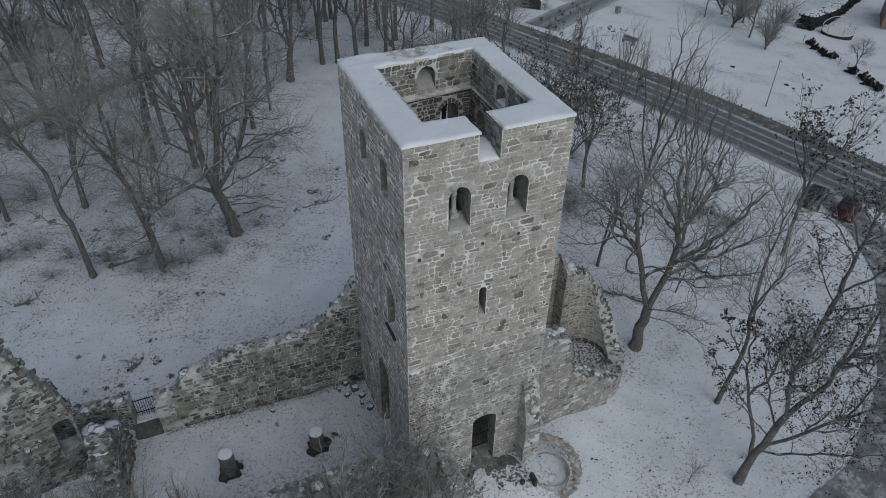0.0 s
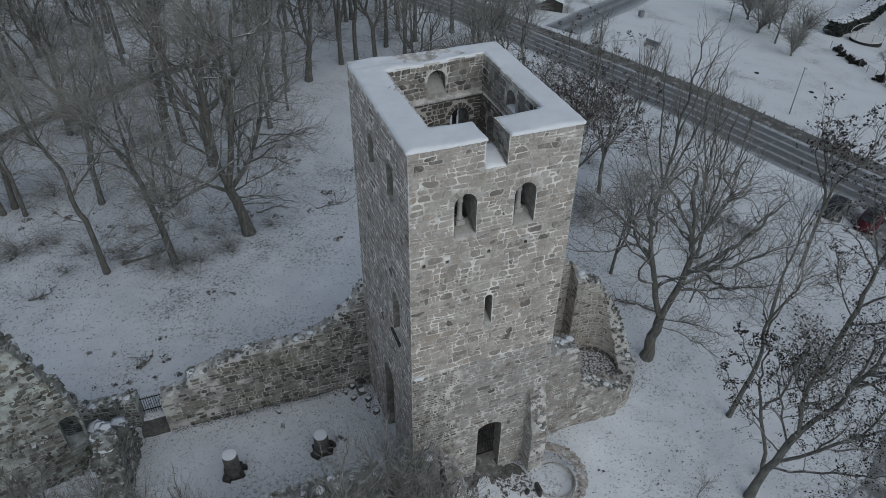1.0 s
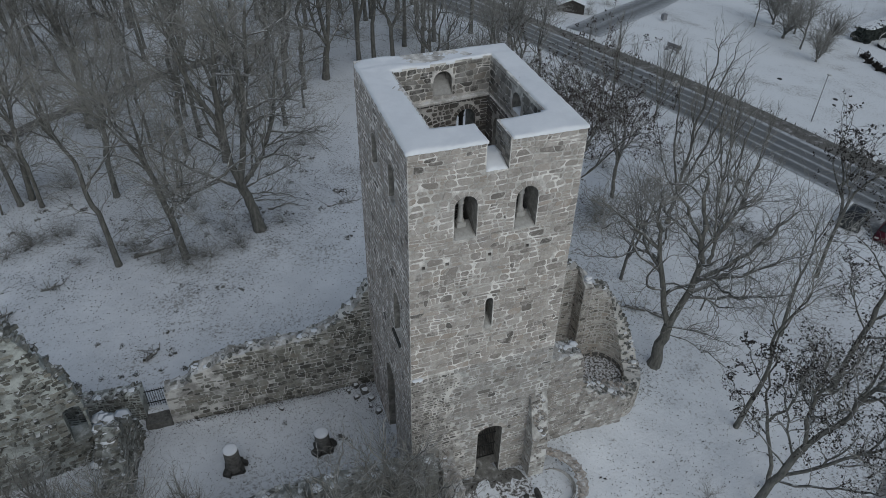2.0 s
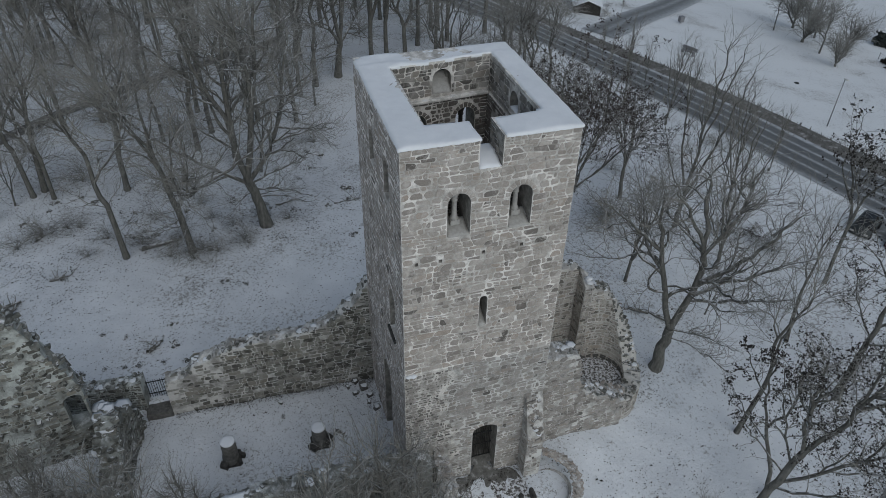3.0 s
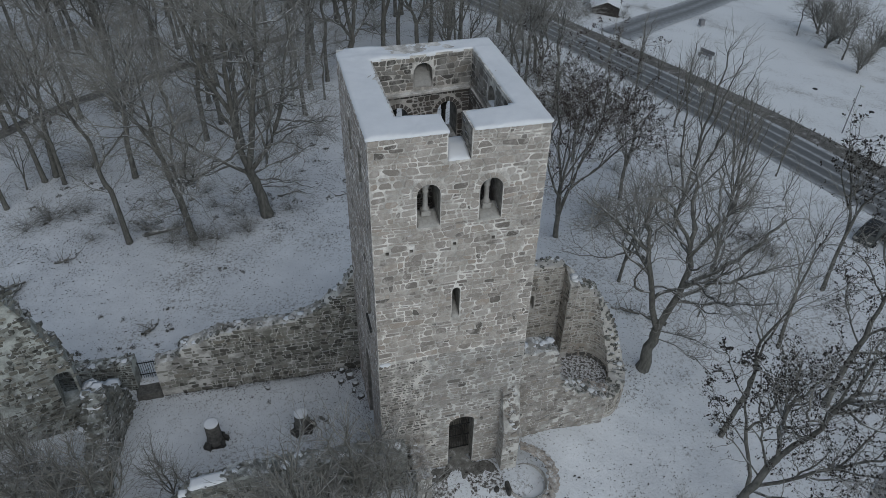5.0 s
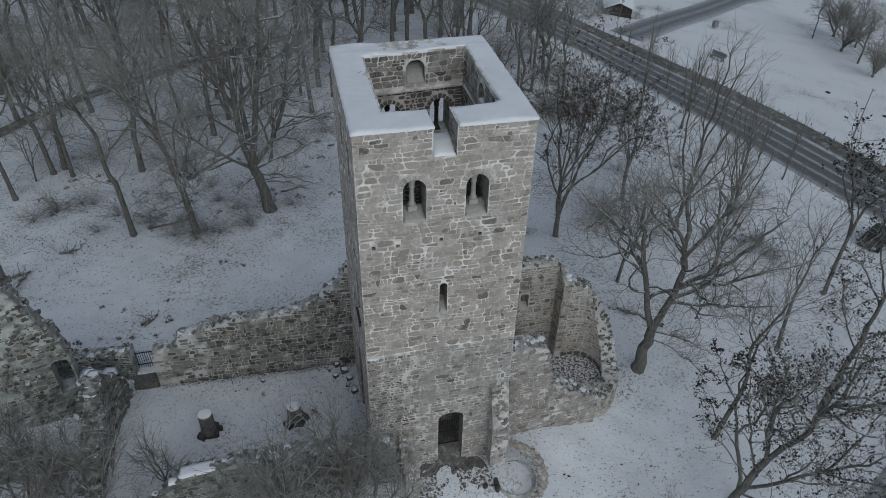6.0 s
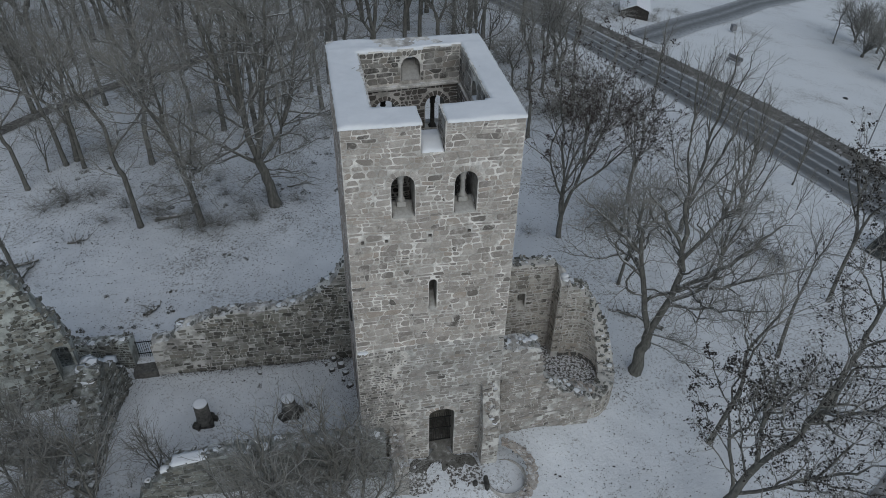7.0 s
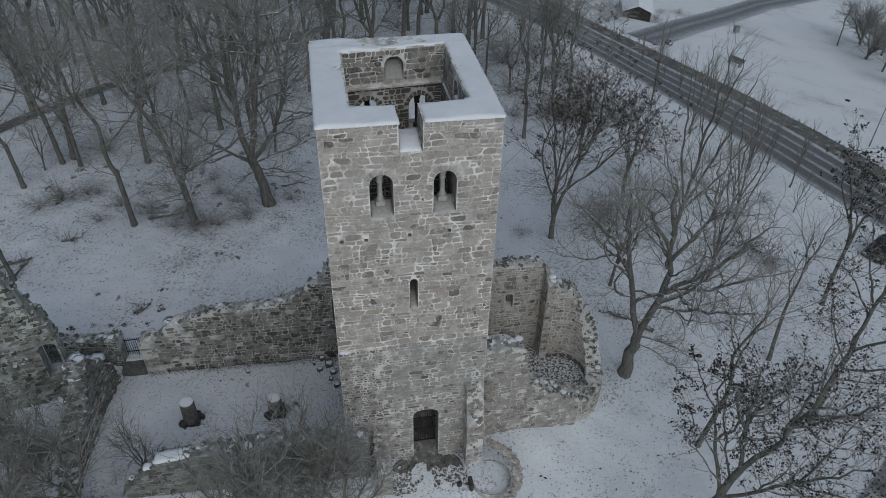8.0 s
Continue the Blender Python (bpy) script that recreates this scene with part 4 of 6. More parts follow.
# blocked portal of the side wall, a timber beam and a sill in the blind window
fill = lay("portal_blocking", [(courses(0, 1.7, -2.4, 4.0, RND, 0.4, 0.25, top=lambda u: 4.45 - 0.85 + math.sqrt(max(0, 0.72 - (u - 0.85) ** 2))), lambda u, v, d: Vector((0.9 - d, 5.15 - u, v)))], tower, RND, 0.03, label="rubble blocking of the side portal")
fill = lay("niche_blocking", [(courses(0, 1.2, 8.75, 11.2, RND, 0.35, 0.22), lambda u, v, d: Vector((0.45 - d, 2.95 - u, v)))], tower, RND, 0.02, label="rubble back of the blind window")
part("timber_beam", box_bm(-0.12, 1.7, 8.55, 0.1, 3.1, 8.72), M_DARKSTONE, tower, "weathered timber sill")


# ---- buttresses at the tower's foot ----
def buttress(label, x0, x1, y_out, z_top, z_low_top, seed):
    rnd = random.Random(seed)
    ob = thing("buttress", label, "buttress", "buttresses of the tower")
    ys = [0.05, -0.3, y_out * 0.6, y_out]
    zs = [z_top, z_top - 0.7, (z_top + z_low_top) / 2 - 0.3, z_low_top]
    bm = bmesh.new()
    rows = []
    for x in (x0, x1):
        rows.append([bm.verts.new((x, y, z)) for y, z in zip(ys, zs)] + [bm.verts.new((x, ys[-1], -4)), bm.verts.new((x, ys[0], -4))])
    bm.faces.new(rows[0]); bm.faces.new(rows[1][::-1])
    for i in range(6):
        j = (i + 1) % 6
        bm.faces.new((rows[0][j], rows[0][i], rows[1][i], rows[1][j]))
    bmesh.ops.recalc_face_normals(bm, faces=bm.faces)
    part("core", bm, M_MORTAR_LOW, ob, "weathered mortar core")
    top_at = lambda y: float(np.interp(y, ys[::-1], zs[::-1]))
    sides = [(courses(0, -y_out, -4, z_top, rnd, 0.34, 0.22, top=lambda u: top_at(-u)), lambda u, v, d: Vector((x0 - d, -u, v))),
             (courses(0, -y_out, -4, z_top, rnd, 0.34, 0.22, top=lambda u: top_at(y_out + u)), lambda u, v, d: Vector((x1 + d, y_out + u, v))),
             (courses(0, x1 - x0, -4, z_low_top, rnd, 0.34, 0.22), lambda u, v, d: Vector((x0 + u, y_out - d, v)))]
    sides = [([lp for lp in lps if rnd.random() < 0.5], pl) for lps, pl in sides]
    lay("rubble_facing", sides, ob, rnd, 0.03, mat=M_STONE_LOW)
    V, F, SV, SF = [], [], [], []
    for _ in range(45):
        y = rnd.uniform(y_out, 0)
        slab(V, F, (rnd.uniform(x0, x1), y, top_at(y) + 0.0), rnd.uniform(0.07, 0.16), rnd)
    for _ in range(2):
        y = rnd.uniform(y_out, -0.2)
        block(SV, SF, (rnd.uniform(x0 + 0.1, x1 - 0.1), y, top_at(y) + 0.1), rnd.uniform(0.1, 0.2), rnd, 0.2)
    put_part("top_rubble", mesh_data("top_rubble", V, F, M_STONE_LOW), ob, "", "stuff")
    put_part("snow_cap", mesh_data("snow_cap", SV, SF, M_SNOW, True), ob, "patches of snow", "stuff")
    return ob


buttress("sloping rubble buttress with broken top", 6.95, 7.95, -1.0, 4.4, 1.2, 31)
buttress("low rubble buttress stub before the tower's corner", 1.55, 2.35, -2.2, 1.6, 0.4, 32)

# ---- round basin and the curved kerb by the right buttress ----
basin = thing("stone_basin", "round low stone basin filled with snow", "basin")
BX, BY, BR, BZ = 8.3, -2.05, 1.17, -2.3
lathe("ring", [(BR + 0.1, -1.5), (BR + 0.1, 0.08), (BR + 0.07, 0.12), (BR, 0.11), (BR, -0.5)], basin, M_MORTAR_LOW, (BX, BY, BZ), "mortared stone ring", 32)
snow_sheet("basin_snow", lambda x, y: (x - BX) ** 2 + (y - BY) ** 2 < (BR - 0.06) ** 2, (BX - BR, BY - BR, BX + BR, BY + BR), 0.12, lambda x, y: BZ - 0.32, basin, 0.12, "snow filling the basin", 8)
V, F = [], []
kerb = thing("curved_kerb", "curved kerb of loose stones round the basin", "kerb")
for i in range(46):
    a = radians(75) - radians(165) * i / 45
    for rr in (1.7, 1.88, 2.05):
        c = (BX - 0.3 + rr * math.cos(a) * 1.0, BY + rr * math.sin(a) * 1.0)
        slab(V, F, (*c, -1.55 - 0.6 * (i / 45) + RND.uniform(-0.08, 0.05) + 0.35 * (1 - i / 45)), RND.uniform(0.08, 0.16), RND)
put_part("kerb_rubble", mesh_data("kerb_rubble", V, F, M_STONE), kerb, "", "stuff")
for x, y, lx, ly, lz in ((7.0, -2.35, 0.12, 0.34, 0.35), (6.35, -2.2, 0.14, 0.12, 0.16)):
    rock = thing("upright_stone", "dark upright stone beside the basin", "stone", "stones by the basin", at=(x, y, gz(x, y) + 0.1))
    bm = box_bm(-lx, -ly, -0.6, lx, ly, lz)
    bmesh.ops.bevel(bm, geom=bm.edges, offset=0.05, segments=2, affect="EDGES")
    part("stone", bm, M_DARKSTONE, rock)

# ---- chancel floor and pilaster ----
ch = thing("chancel_floor", "earth floor of the roofless chancel under patchy snow", "floor", kind="structure")
V, F = [], []
nx = 30
for i in range(nx + 1):
    for j in range(21):
        x, y = 8.0 + 8.6 * i / nx, 1.8 + 6.1 * j / 20
        V.append((x, y, -1.5 + RND.uniform(-0.06, 0.06)))
inside = lambda x, y: x < 14.2 or (x - APSE_C[0]) ** 2 + (y - APSE_C[1]) ** 2 < 2.5 ** 2
F = [(i * 21 + j, i * 21 + 21 + j, i * 21 + 22 + j, i * 21 + j + 1) for i in range(nx) for j in range(20) if inside(8 + 8.6 * (i + .5) / nx, 1.8 + 6.1 * (j + .5) / 20)]
put_part("soil", mesh_data("soil", V, F, M_PATCHY, True), ch)
# added ring of grey stones, standing in for shade round the sunk apse floor
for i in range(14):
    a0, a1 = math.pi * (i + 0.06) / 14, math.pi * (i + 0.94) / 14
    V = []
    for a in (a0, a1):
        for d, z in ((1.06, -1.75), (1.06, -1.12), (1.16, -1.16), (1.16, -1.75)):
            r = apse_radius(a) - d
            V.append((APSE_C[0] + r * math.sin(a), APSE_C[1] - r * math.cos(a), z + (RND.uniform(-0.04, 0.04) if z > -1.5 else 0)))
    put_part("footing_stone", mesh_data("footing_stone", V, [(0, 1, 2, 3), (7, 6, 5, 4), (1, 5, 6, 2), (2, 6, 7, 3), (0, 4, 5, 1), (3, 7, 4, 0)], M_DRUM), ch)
pil = thing("chancel_pier", "tall rubble pier of the former chancel arch", "pier")
bm = box_bm(13.7, 6.42, -2.0, 14.4, 7.6, 5.0)
for v in bm.verts:
    if v.co.z > 0:
        v.co.z = 6.1 if v.co.y > 7 and v.co.x < 14 else 5.4 if v.co.y > 7 else 5.2 if v.co.x < 14 else 4.7
bmesh.ops.bevel(bm, geom=bm.edges, offset=0.03, segments=1, affect="EDGES")
part("core", bm, M_MORTAR_LOW, pil)
rnd = random.Random(5)
pier_top = lambda u: 6.05 - 0.9 * u / 1.15
lay("rubble_facing", [(courses(0, 1.15, -1.0, 6.1, rnd, 0.34, 0.24, top=pier_top), lambda u, v, d: Vector((13.7 - d, 7.58 - u, v))),
                      (courses(0, 0.68, -1.0, 5.0, rnd, 0.34, 0.24), lambda u, v, d: Vector((13.71 + u, 6.42 - d, v)))], pil, rnd, 0.03, mat=M_STONE_APSE)
V, F = [], []
for _ in range(5):
    block(V, F, (rnd.uniform(13.8, 14.2), rnd.uniform(6.6, 7.5), rnd.uniform(5.3, 5.9)), rnd.uniform(0.15, 0.3), rnd, 0.3)
put_part("snow_cap", mesh_data("snow_cap", V, F, M_SNOW, True), pil, "patches of snow", "stuff")

# ---- things in the court ----
def column_stump(label, x, y, h, lean):
    ob = thing("column_stump", label, "column", "column stumps in the court")
    z = -1.85
    bm = box_bm(x - 0.56, y - 0.56, z - 0.2, x + 0.56, y + 0.56, z + 0.14)
    bmesh.ops.bevel(bm, geom=bm.edges, offset=0.05, segments=2, affect="EDGES")
    part("plinth", bm, M_DARKSTONE, ob, "dark square plinth")
    sr = random.Random(int(x * 10))
    for dx, dy in ((0.42, -0.3), (0.35, 0.32), (-0.45, -0.4), (0.62, 0.1)):
        V, F = [], []
        slab(V, F, (x + dx, y + dy, z + 0.2), sr.uniform(0.16, 0.26), sr, 0.8)
        put_part("broken_block", mesh_data("broken_block", V, F, M_DARKSTONE), ob)
    lathe("shaft", [(0.5, 0.1), (0.52, 0.25), (0.46, 0.35), (0.45, h * 0.5), (0.46, h * 0.52), (0.45, h * 0.54), (0.44, h - 0.04), (0.4, h)], ob, M_DRUM, (x, y, z), "dark weathered drum", 18)
    lathe("snow_cap", [(0.42, h - 0.02), (0.45, h + 0.05), (0.38, h + 0.09), (0.2, h + 0.11)], ob, M_SNOW, (x, y, z), "round cap of snow", 18)
    return ob


column_stump("dark round column stump with a snow cap on a square plinth", -9.75, 4.95, 1.8, 0)
column_stump("shorter dark column stump with a snow cap", -4.4, 4.75, 1.45, 0)
rnd = random.Random(9)
for x, y, r in ((-1.36, 9.0, 0.35), (-0.86, 8.4, 0.45), (-0.6, 7.6, 0.3), (-1.5, 8.0, 0.28), (-0.4, 6.4, 0.3), (-0.8, 7.0, 0.2), (-6.4, 8.55, 0.2), (-1.9, 8.7, 0.2)):
    V, F, SV, SF = [], [], [], []
    slab(V, F, (0, 0, -r * 0.15), r * 0.68, rnd, rnd.uniform(0.35, 0.6))
    block(SV, SF, (0.02, 0.02, r * 0.22), r * 0.6, rnd, 0.16)
    ob = thing("fallen_stone", "fallen dark building stone with snow on top", "stone", "fallen stones by the tower", at=(x, y, -1.8 + r * 0.3))
    put_part("block", mesh_data("block", V, F, M_DRUM), ob)
    put_part("snow_cap", mesh_data("snow_cap", SV, SF, M_SNOW, True), ob)
# barred gate in the gap of the court's north wall
wg = thing("court_gate", "black iron bar gate between two wall stubs", "gate")
for zz in (-0.9, 0.15):
    part("rail", box_bm(-14.65, 10.9, zz, -13.1, 10.94, zz + 0.06), M_IRON, wg)
for i in range(11):
    x = -14.55 + 0.14 * i
    part("bar", box_bm(x - 0.014, 10.91, -1.2, x + 0.014, 10.935, 0.35), M_IRON, wg)
step_ob = thing("gate_threshold", "broad stone threshold below the court gate", "step")
bm = box_bm(-14.7, 9.5, -2.2, -13.1, 10.9, -1.35)
bmesh.ops.bevel(bm, geom=bm.edges, offset=0.04, segments=1, affect="EDGES")
part("slab", bm, M_DRUM, step_ob)

snow_sheet("snow_slab", lambda x, y: True, (-10.5, -0.82, -8.6, -0.1), 0.16, lambda x, y: 1.7 + 0.1 * (x + 10.4), south_wall, 0.12, "smooth slab of snow on the wall head", 12)
snow_sheet("snow_slab", lambda x, y: True, (-11.2, -0.75, -10.7, -0.3), 0.12, lambda x, y: 1.15, south_wall, 0.14, "smooth slab of snow on the wall head", 13)
# ---- trees ----
def tube(V, F, pts, radii, sides, tip=False):
    """A tapered tube through points, added to V, F."""
    k = len(V)
    d0 = None
    last = len(pts) - 1
    for i, (p, r) in enumerate(zip(pts, radii)):
        if tip and i == last:
            V.append(p)
            break
        d = (pts[min(i + 1, len(pts) - 1)] - pts[max(i - 1, 0)])
        d = d / (np.linalg.norm(d) + 1e-9)
        a = np.cross(d, (0.31, 0.17, 0.93) if abs(d[2]) < 0.9 else (1.0, 0.2, 0.0))
        a /= np.linalg.norm(a)
        b = np.cross(d, a)
        for j in range(sides):
            an = 2 * math.pi * j / sides
            V.append(p + r * (a * math.cos(an) + b * math.sin(an)))
    for i in range(last):
        for j in range(sides):
            m = (j + 1) % sides
            if tip and i == last - 1:
                F.append((k + i * sides + j, k + i * sides + m, k + last * sides))
                continue
            F.append((k + i * sides + j, k + i * sides + m, k + (i + 1) * sides + m, k + (i + 1) * sides + j))


def branch(rg, start, way, length, r0, r1, segs, up, wander):
    pts, d, p = [np.array(start, float)], np.array(way, float), np.array(start, float)
    for _ in range(segs):
        d = d + rg.normal(0, wander, 3) + np.array((0, 0, up))
        d /= np.linalg.norm(d)
        p = p + d * length / segs
        pts.append(p.copy())
    return pts, list(np.linspace(r0, r1, segs + 1))


def turned(rg, d, angle):
    d = d / np.linalg.norm(d)
    a = np.cross(d, rg.normal(0, 1, 3))
    a /= np.linalg.norm(a)
    return d * math.cos(angle) + a * math.sin(angle)


def hung_leaves(rg, tips, count, size, low_z, most):
    """Curled withered leaves in small bunches near the ends of the twigs, few of them below low_z."""
    V, F = [], []
    for _ in range(count):
        a, b = tips[rg.integers(len(tips))]
        if a[2] < low_z and rg.random() < 0.85:
            continue
        c0 = a + (b - a) * rg.uniform(0, 0.8)
        for _ in range(rg.integers(1, most)):
            c = c0 + rg.normal(0, 0.09, 3)
            n = rg.normal(0, 1, 3); n /= np.linalg.norm(n)
            t = np.cross(n, rg.normal(0, 1, 3)); t /= np.linalg.norm(t)
            o = np.cross(n, t)
            s = rg.uniform(0.07, 0.14) * size
            k = len(V)
            V += [c - t * s, c + o * s * 0.6 + n * s * 0.25, c + t * s, c - o * s * 0.6 + n * s * 0.25]
            F += [(k, k + 1, k + 2, k + 3)]
    return V, F


def grow(seed, height, r0, forks=3, spread=1.0, bare=0.2, lean=(0, 0), up=0.06, rmin=0.011, leaves=0, stretch=0.5, wander=0.1, side=0.58, thick=1.0, shoots=1.0, leaf_size=1.0, low=0, leaf_from=0.0, most=6):
    """Meshes of a bare winter tree that forks again and again, (trunk and limbs, twigs, leaves or None). Each fork has a leading and a weaker arm."""
    rg = np.random.default_rng(seed)
    TV, TF, WV, WF, tips = [], [], [], [], []
    pts, rad = branch(rg, (0, 0, -0.6), (lean[0], lean[1], 1), height * bare + 0.6, r0, r0 * 0.8, 5, 0.03, 0.028)
    rad[0] *= 1.45
    rad[1] *= 1.1
    way = pts[-1] - pts[-2]
    way /= np.linalg.norm(way)
    tube(TV, TF, pts + [pts[-1] + way * r0 * 0.5, pts[-1] + way * r0 * 0.9], rad + [r0 * 0.55, 0.01], 9)
    arm = r0 * 1.12 / math.sqrt(forks) if forks > 1 else r0 * 0.8
    reach = height * (1 - bare) / (9.0 * math.sqrt(arm)) * 1.3
    todo = []
    for i in range(forks):
        w = turned(rg, way, spread * (rg.uniform(0.05, 0.25) if i == 0 else rg.uniform(0.35, 0.8)))
        w[2] = max(w[2], 0.45)
        todo.append((pts[-1], w, arm * rg.uniform(0.9, 1.1)))
    for _ in range(low):
        i = rg.integers(2, len(pts))
        w = turned(rg, way, rg.uniform(1.0, 1.5))
        todo.append((pts[i - 1] + (pts[i] - pts[i - 1]) * rg.uniform(0, 1), w, min(0.3 * r0, rg.uniform(0.03, 0.06))))
    while todo:
        p, d, r = todo.pop()
        L = reach * r ** stretch * rg.uniform(0.7, 1.35)
        tipped = r * 0.82 < rmin
        segs = 3 if r > 0.05 else 2 if r > 0.022 else 1
        bp, br = branch(rg, p, d, L, r * thick, r * 0.8 * thick, segs, up if r > 0.06 else up * 0.2, wander * (1 if r > 0.05 else 1.6))
        if r > 0.045:
            tube(TV, TF, bp, br, 7 if r > 0.13 else 5)
        else:
            tube(WV, WF, bp, br, 3, tipped)
        e = bp[-1] - bp[-2]
        e /= np.linalg.norm(e)
        # thin side shoots along the limbs
        if r > 0.03:
            for _ in range(rg.poisson(shoots)):
                i = rg.integers(1, len(bp))
                w = turned(rg, bp[i] - bp[i - 1], rg.uniform(0.7, 1.3))
                todo.append((bp[i - 1] + (bp[i] - bp[i - 1]) * rg.uniform(0, 1), w, min(r * 0.6, rmin * rg.uniform(1.6, 3.2))))
        if tipped:
            tips.append((bp[-1], bp[0]))
            continue
        todo.append((bp[-1], turned(rg, e, spread * rg.uniform(0.12, 0.42)), r * rg.uniform(0.78, 0.87)))
        if r * side >= rmin * 0.8:
            s = turned(rg, e, spread * rg.uniform(0.5, 1.0))
            s[2] = max(s[2], -0.12)
            todo.append((bp[-1], s, max(r * side * rg.uniform(0.8, 1.2), rmin)))
    leaf = hung_leaves(rg, tips, leaves, leaf_size, height * leaf_from, most) if leaves else None
    return (TV, TF), (WV, WF), leaf


def limbed(seed, face, trunk, limbs, rmin=0.0085, wander=0.15, shoots=0.6, spread=1.15, leaves=0, leaf_size=1.0, leaf_from=0.0, dense=1.0):
    """A bare tree whose main limbs are named one by one. face: unit vector to the side in plan. trunk: (side, up, radius).
    limbs: (limb it leaves, how far along it, start way (side, up), reach (side, away, up), radius); limb 0 is the trunk."""
    rg = np.random.default_rng(seed)
    side_v = np.array((face[0], face[1], 0.0))
    away_v = np.array((-face[1], face[0], 0.0))
    up_v = np.array((0.0, 0.0, 1.0))
    TV, TF, WV, WF, tips, lines = [], [], [], [], [], []

    def line(p0, way, end, r0, r1, n):
        pts, span = [], np.linalg.norm(end)
        for i in range(n + 1):
            t = i / n
            bow = way * span * t * (1 - t) * (1 - t) * 0.9
            jit = rg.normal(0, 0.02 * span ** 0.6, 3) if 0 < i < n else 0
            pts.append(p0 + end * t + bow + jit)
        return pts, list(np.linspace(r0, r1, n + 1))

    pts, rad = line(np.array((0, 0, -0.6)), up_v, side_v * trunk[0] + up_v * (trunk[1] + 0.6), trunk[2], trunk[2] * 0.8, 6)
    rad[0] *= 1.5
    rad[1] *= 1.12
    lines.append((pts, rad))
    for parent, f, way, reach, r in limbs:
        pp, pr = lines[parent]
        k = min(int(f * (len(pp) - 1)), len(pp) - 2)
        p0 = pp[k] + (pp[k + 1] - pp[k]) * (f * (len(pp) - 1) - k)
        w = side_v * way[0] + up_v * way[1]
        lines.append(line(p0, w / np.linalg.norm(w), side_v * reach[0] + away_v * reach[1] + up_v * reach[2], r, r * 0.3, 11))
    todo = []
    for i, (pp, pr) in enumerate(lines):
        tube(TV, TF, pp, pr, 9 if i == 0 else 7, i > 0)
        if i == 0:
            continue
        for k in range(2, len(pp)):
            d = pp[k] - pp[k - 1]
            for _ in range(rg.poisson(1.1 * dense) if k < len(pp) - 1 else 3):
                w = turned(rg, d, spread * rg.uniform(0.45, 1.0))
                w[2] = max(w[2], -0.2 * np.linalg.norm(w))
                todo.append((pp[k - 1] + d * rg.uniform(0, 1), w, pr[k] * rg.uniform(0.4, 0.75)))
    while todo:
        p, d, r = todo.pop()
        r = max(r, rmin)
        L = 4.6 * math.sqrt(r) * rg.uniform(0.7, 1.3)
        tipped = r * 0.78 < rmin
        segs = 4 if r > 0.06 else 3 if r > 0.03 else 2
        bp, br = branch(rg, p, d, L, r, r * 0.78, segs, 0.03 if r > 0.05 else 0.01, wander * (1 if r > 0.05 else 1.5))
        if r > 0.045:
            tube(TV, TF, bp, br, 5)
        else:
            tube(WV, WF, bp, br, 3, tipped)
        e = bp[-1] - bp[-2]
        e /= np.linalg.norm(e)
        if tipped:
            tips.append((bp[-1], bp[0]))
            continue
        if r > 0.02:
            for _ in range(rg.poisson(shoots)):
                i = rg.integers(1, len(bp))
                todo.append((bp[i - 1] + (bp[i] - bp[i - 1]) * rg.uniform(0, 1), turned(rg, bp[i] - bp[i - 1], rg.uniform(0.7, 1.3)), min(r * 0.6, rmin * rg.uniform(1.3, 2.6))))
        todo.append((bp[-1], turned(rg, e, spread * rg.uniform(0.12, 0.42)), r * rg.uniform(0.68, 0.8)))
        if r * 0.55 >= rmin * 0.8:
            s = turned(rg, e, spread * rg.uniform(0.5, 1.0))
            s[2] = max(s[2], -0.15)
            todo.append((bp[-1], s, max(r * 0.52 * rg.uniform(0.8, 1.15), rmin)))
    return (TV, TF), (WV, WF), hung_leaves(rg, tips, leaves, leaf_size, leaf_from, 2) if leaves else None


def tree(name, label, x, y, spec, turn=0, z=None, category="tree", group="", leaf_mat=None, twig_mat=None):
    ob = thing(name, label, category, group)
    (TV, TF), (WV, WF), leaf = spec
    put_part("trunk", mesh_data("trunk", TV, TF, M_BARK, True), ob)
    put_part("crown", mesh_data("crown", WV, WF, twig_mat or M_TWIG), ob, "bare twigs with a little snow")
    if leaf:
        put_part("leaves", mesh_data("leaves", *leaf, leaf_mat or M_LEAF), ob, "withered dark leaves still hanging", "stuff")
    ob.matrix_basis = pose(x, y, gz(x, y) if z is None else z, 0, 0, turn)
    return ob


def planted(src, x, y, turn, scale=1.0, label=""):
    ob = copy_thing(src, pose(x, y, gz(x, y), 0, 0, turn))
    ob.scale = (scale, scale, scale)
    return tagged(ob, label)


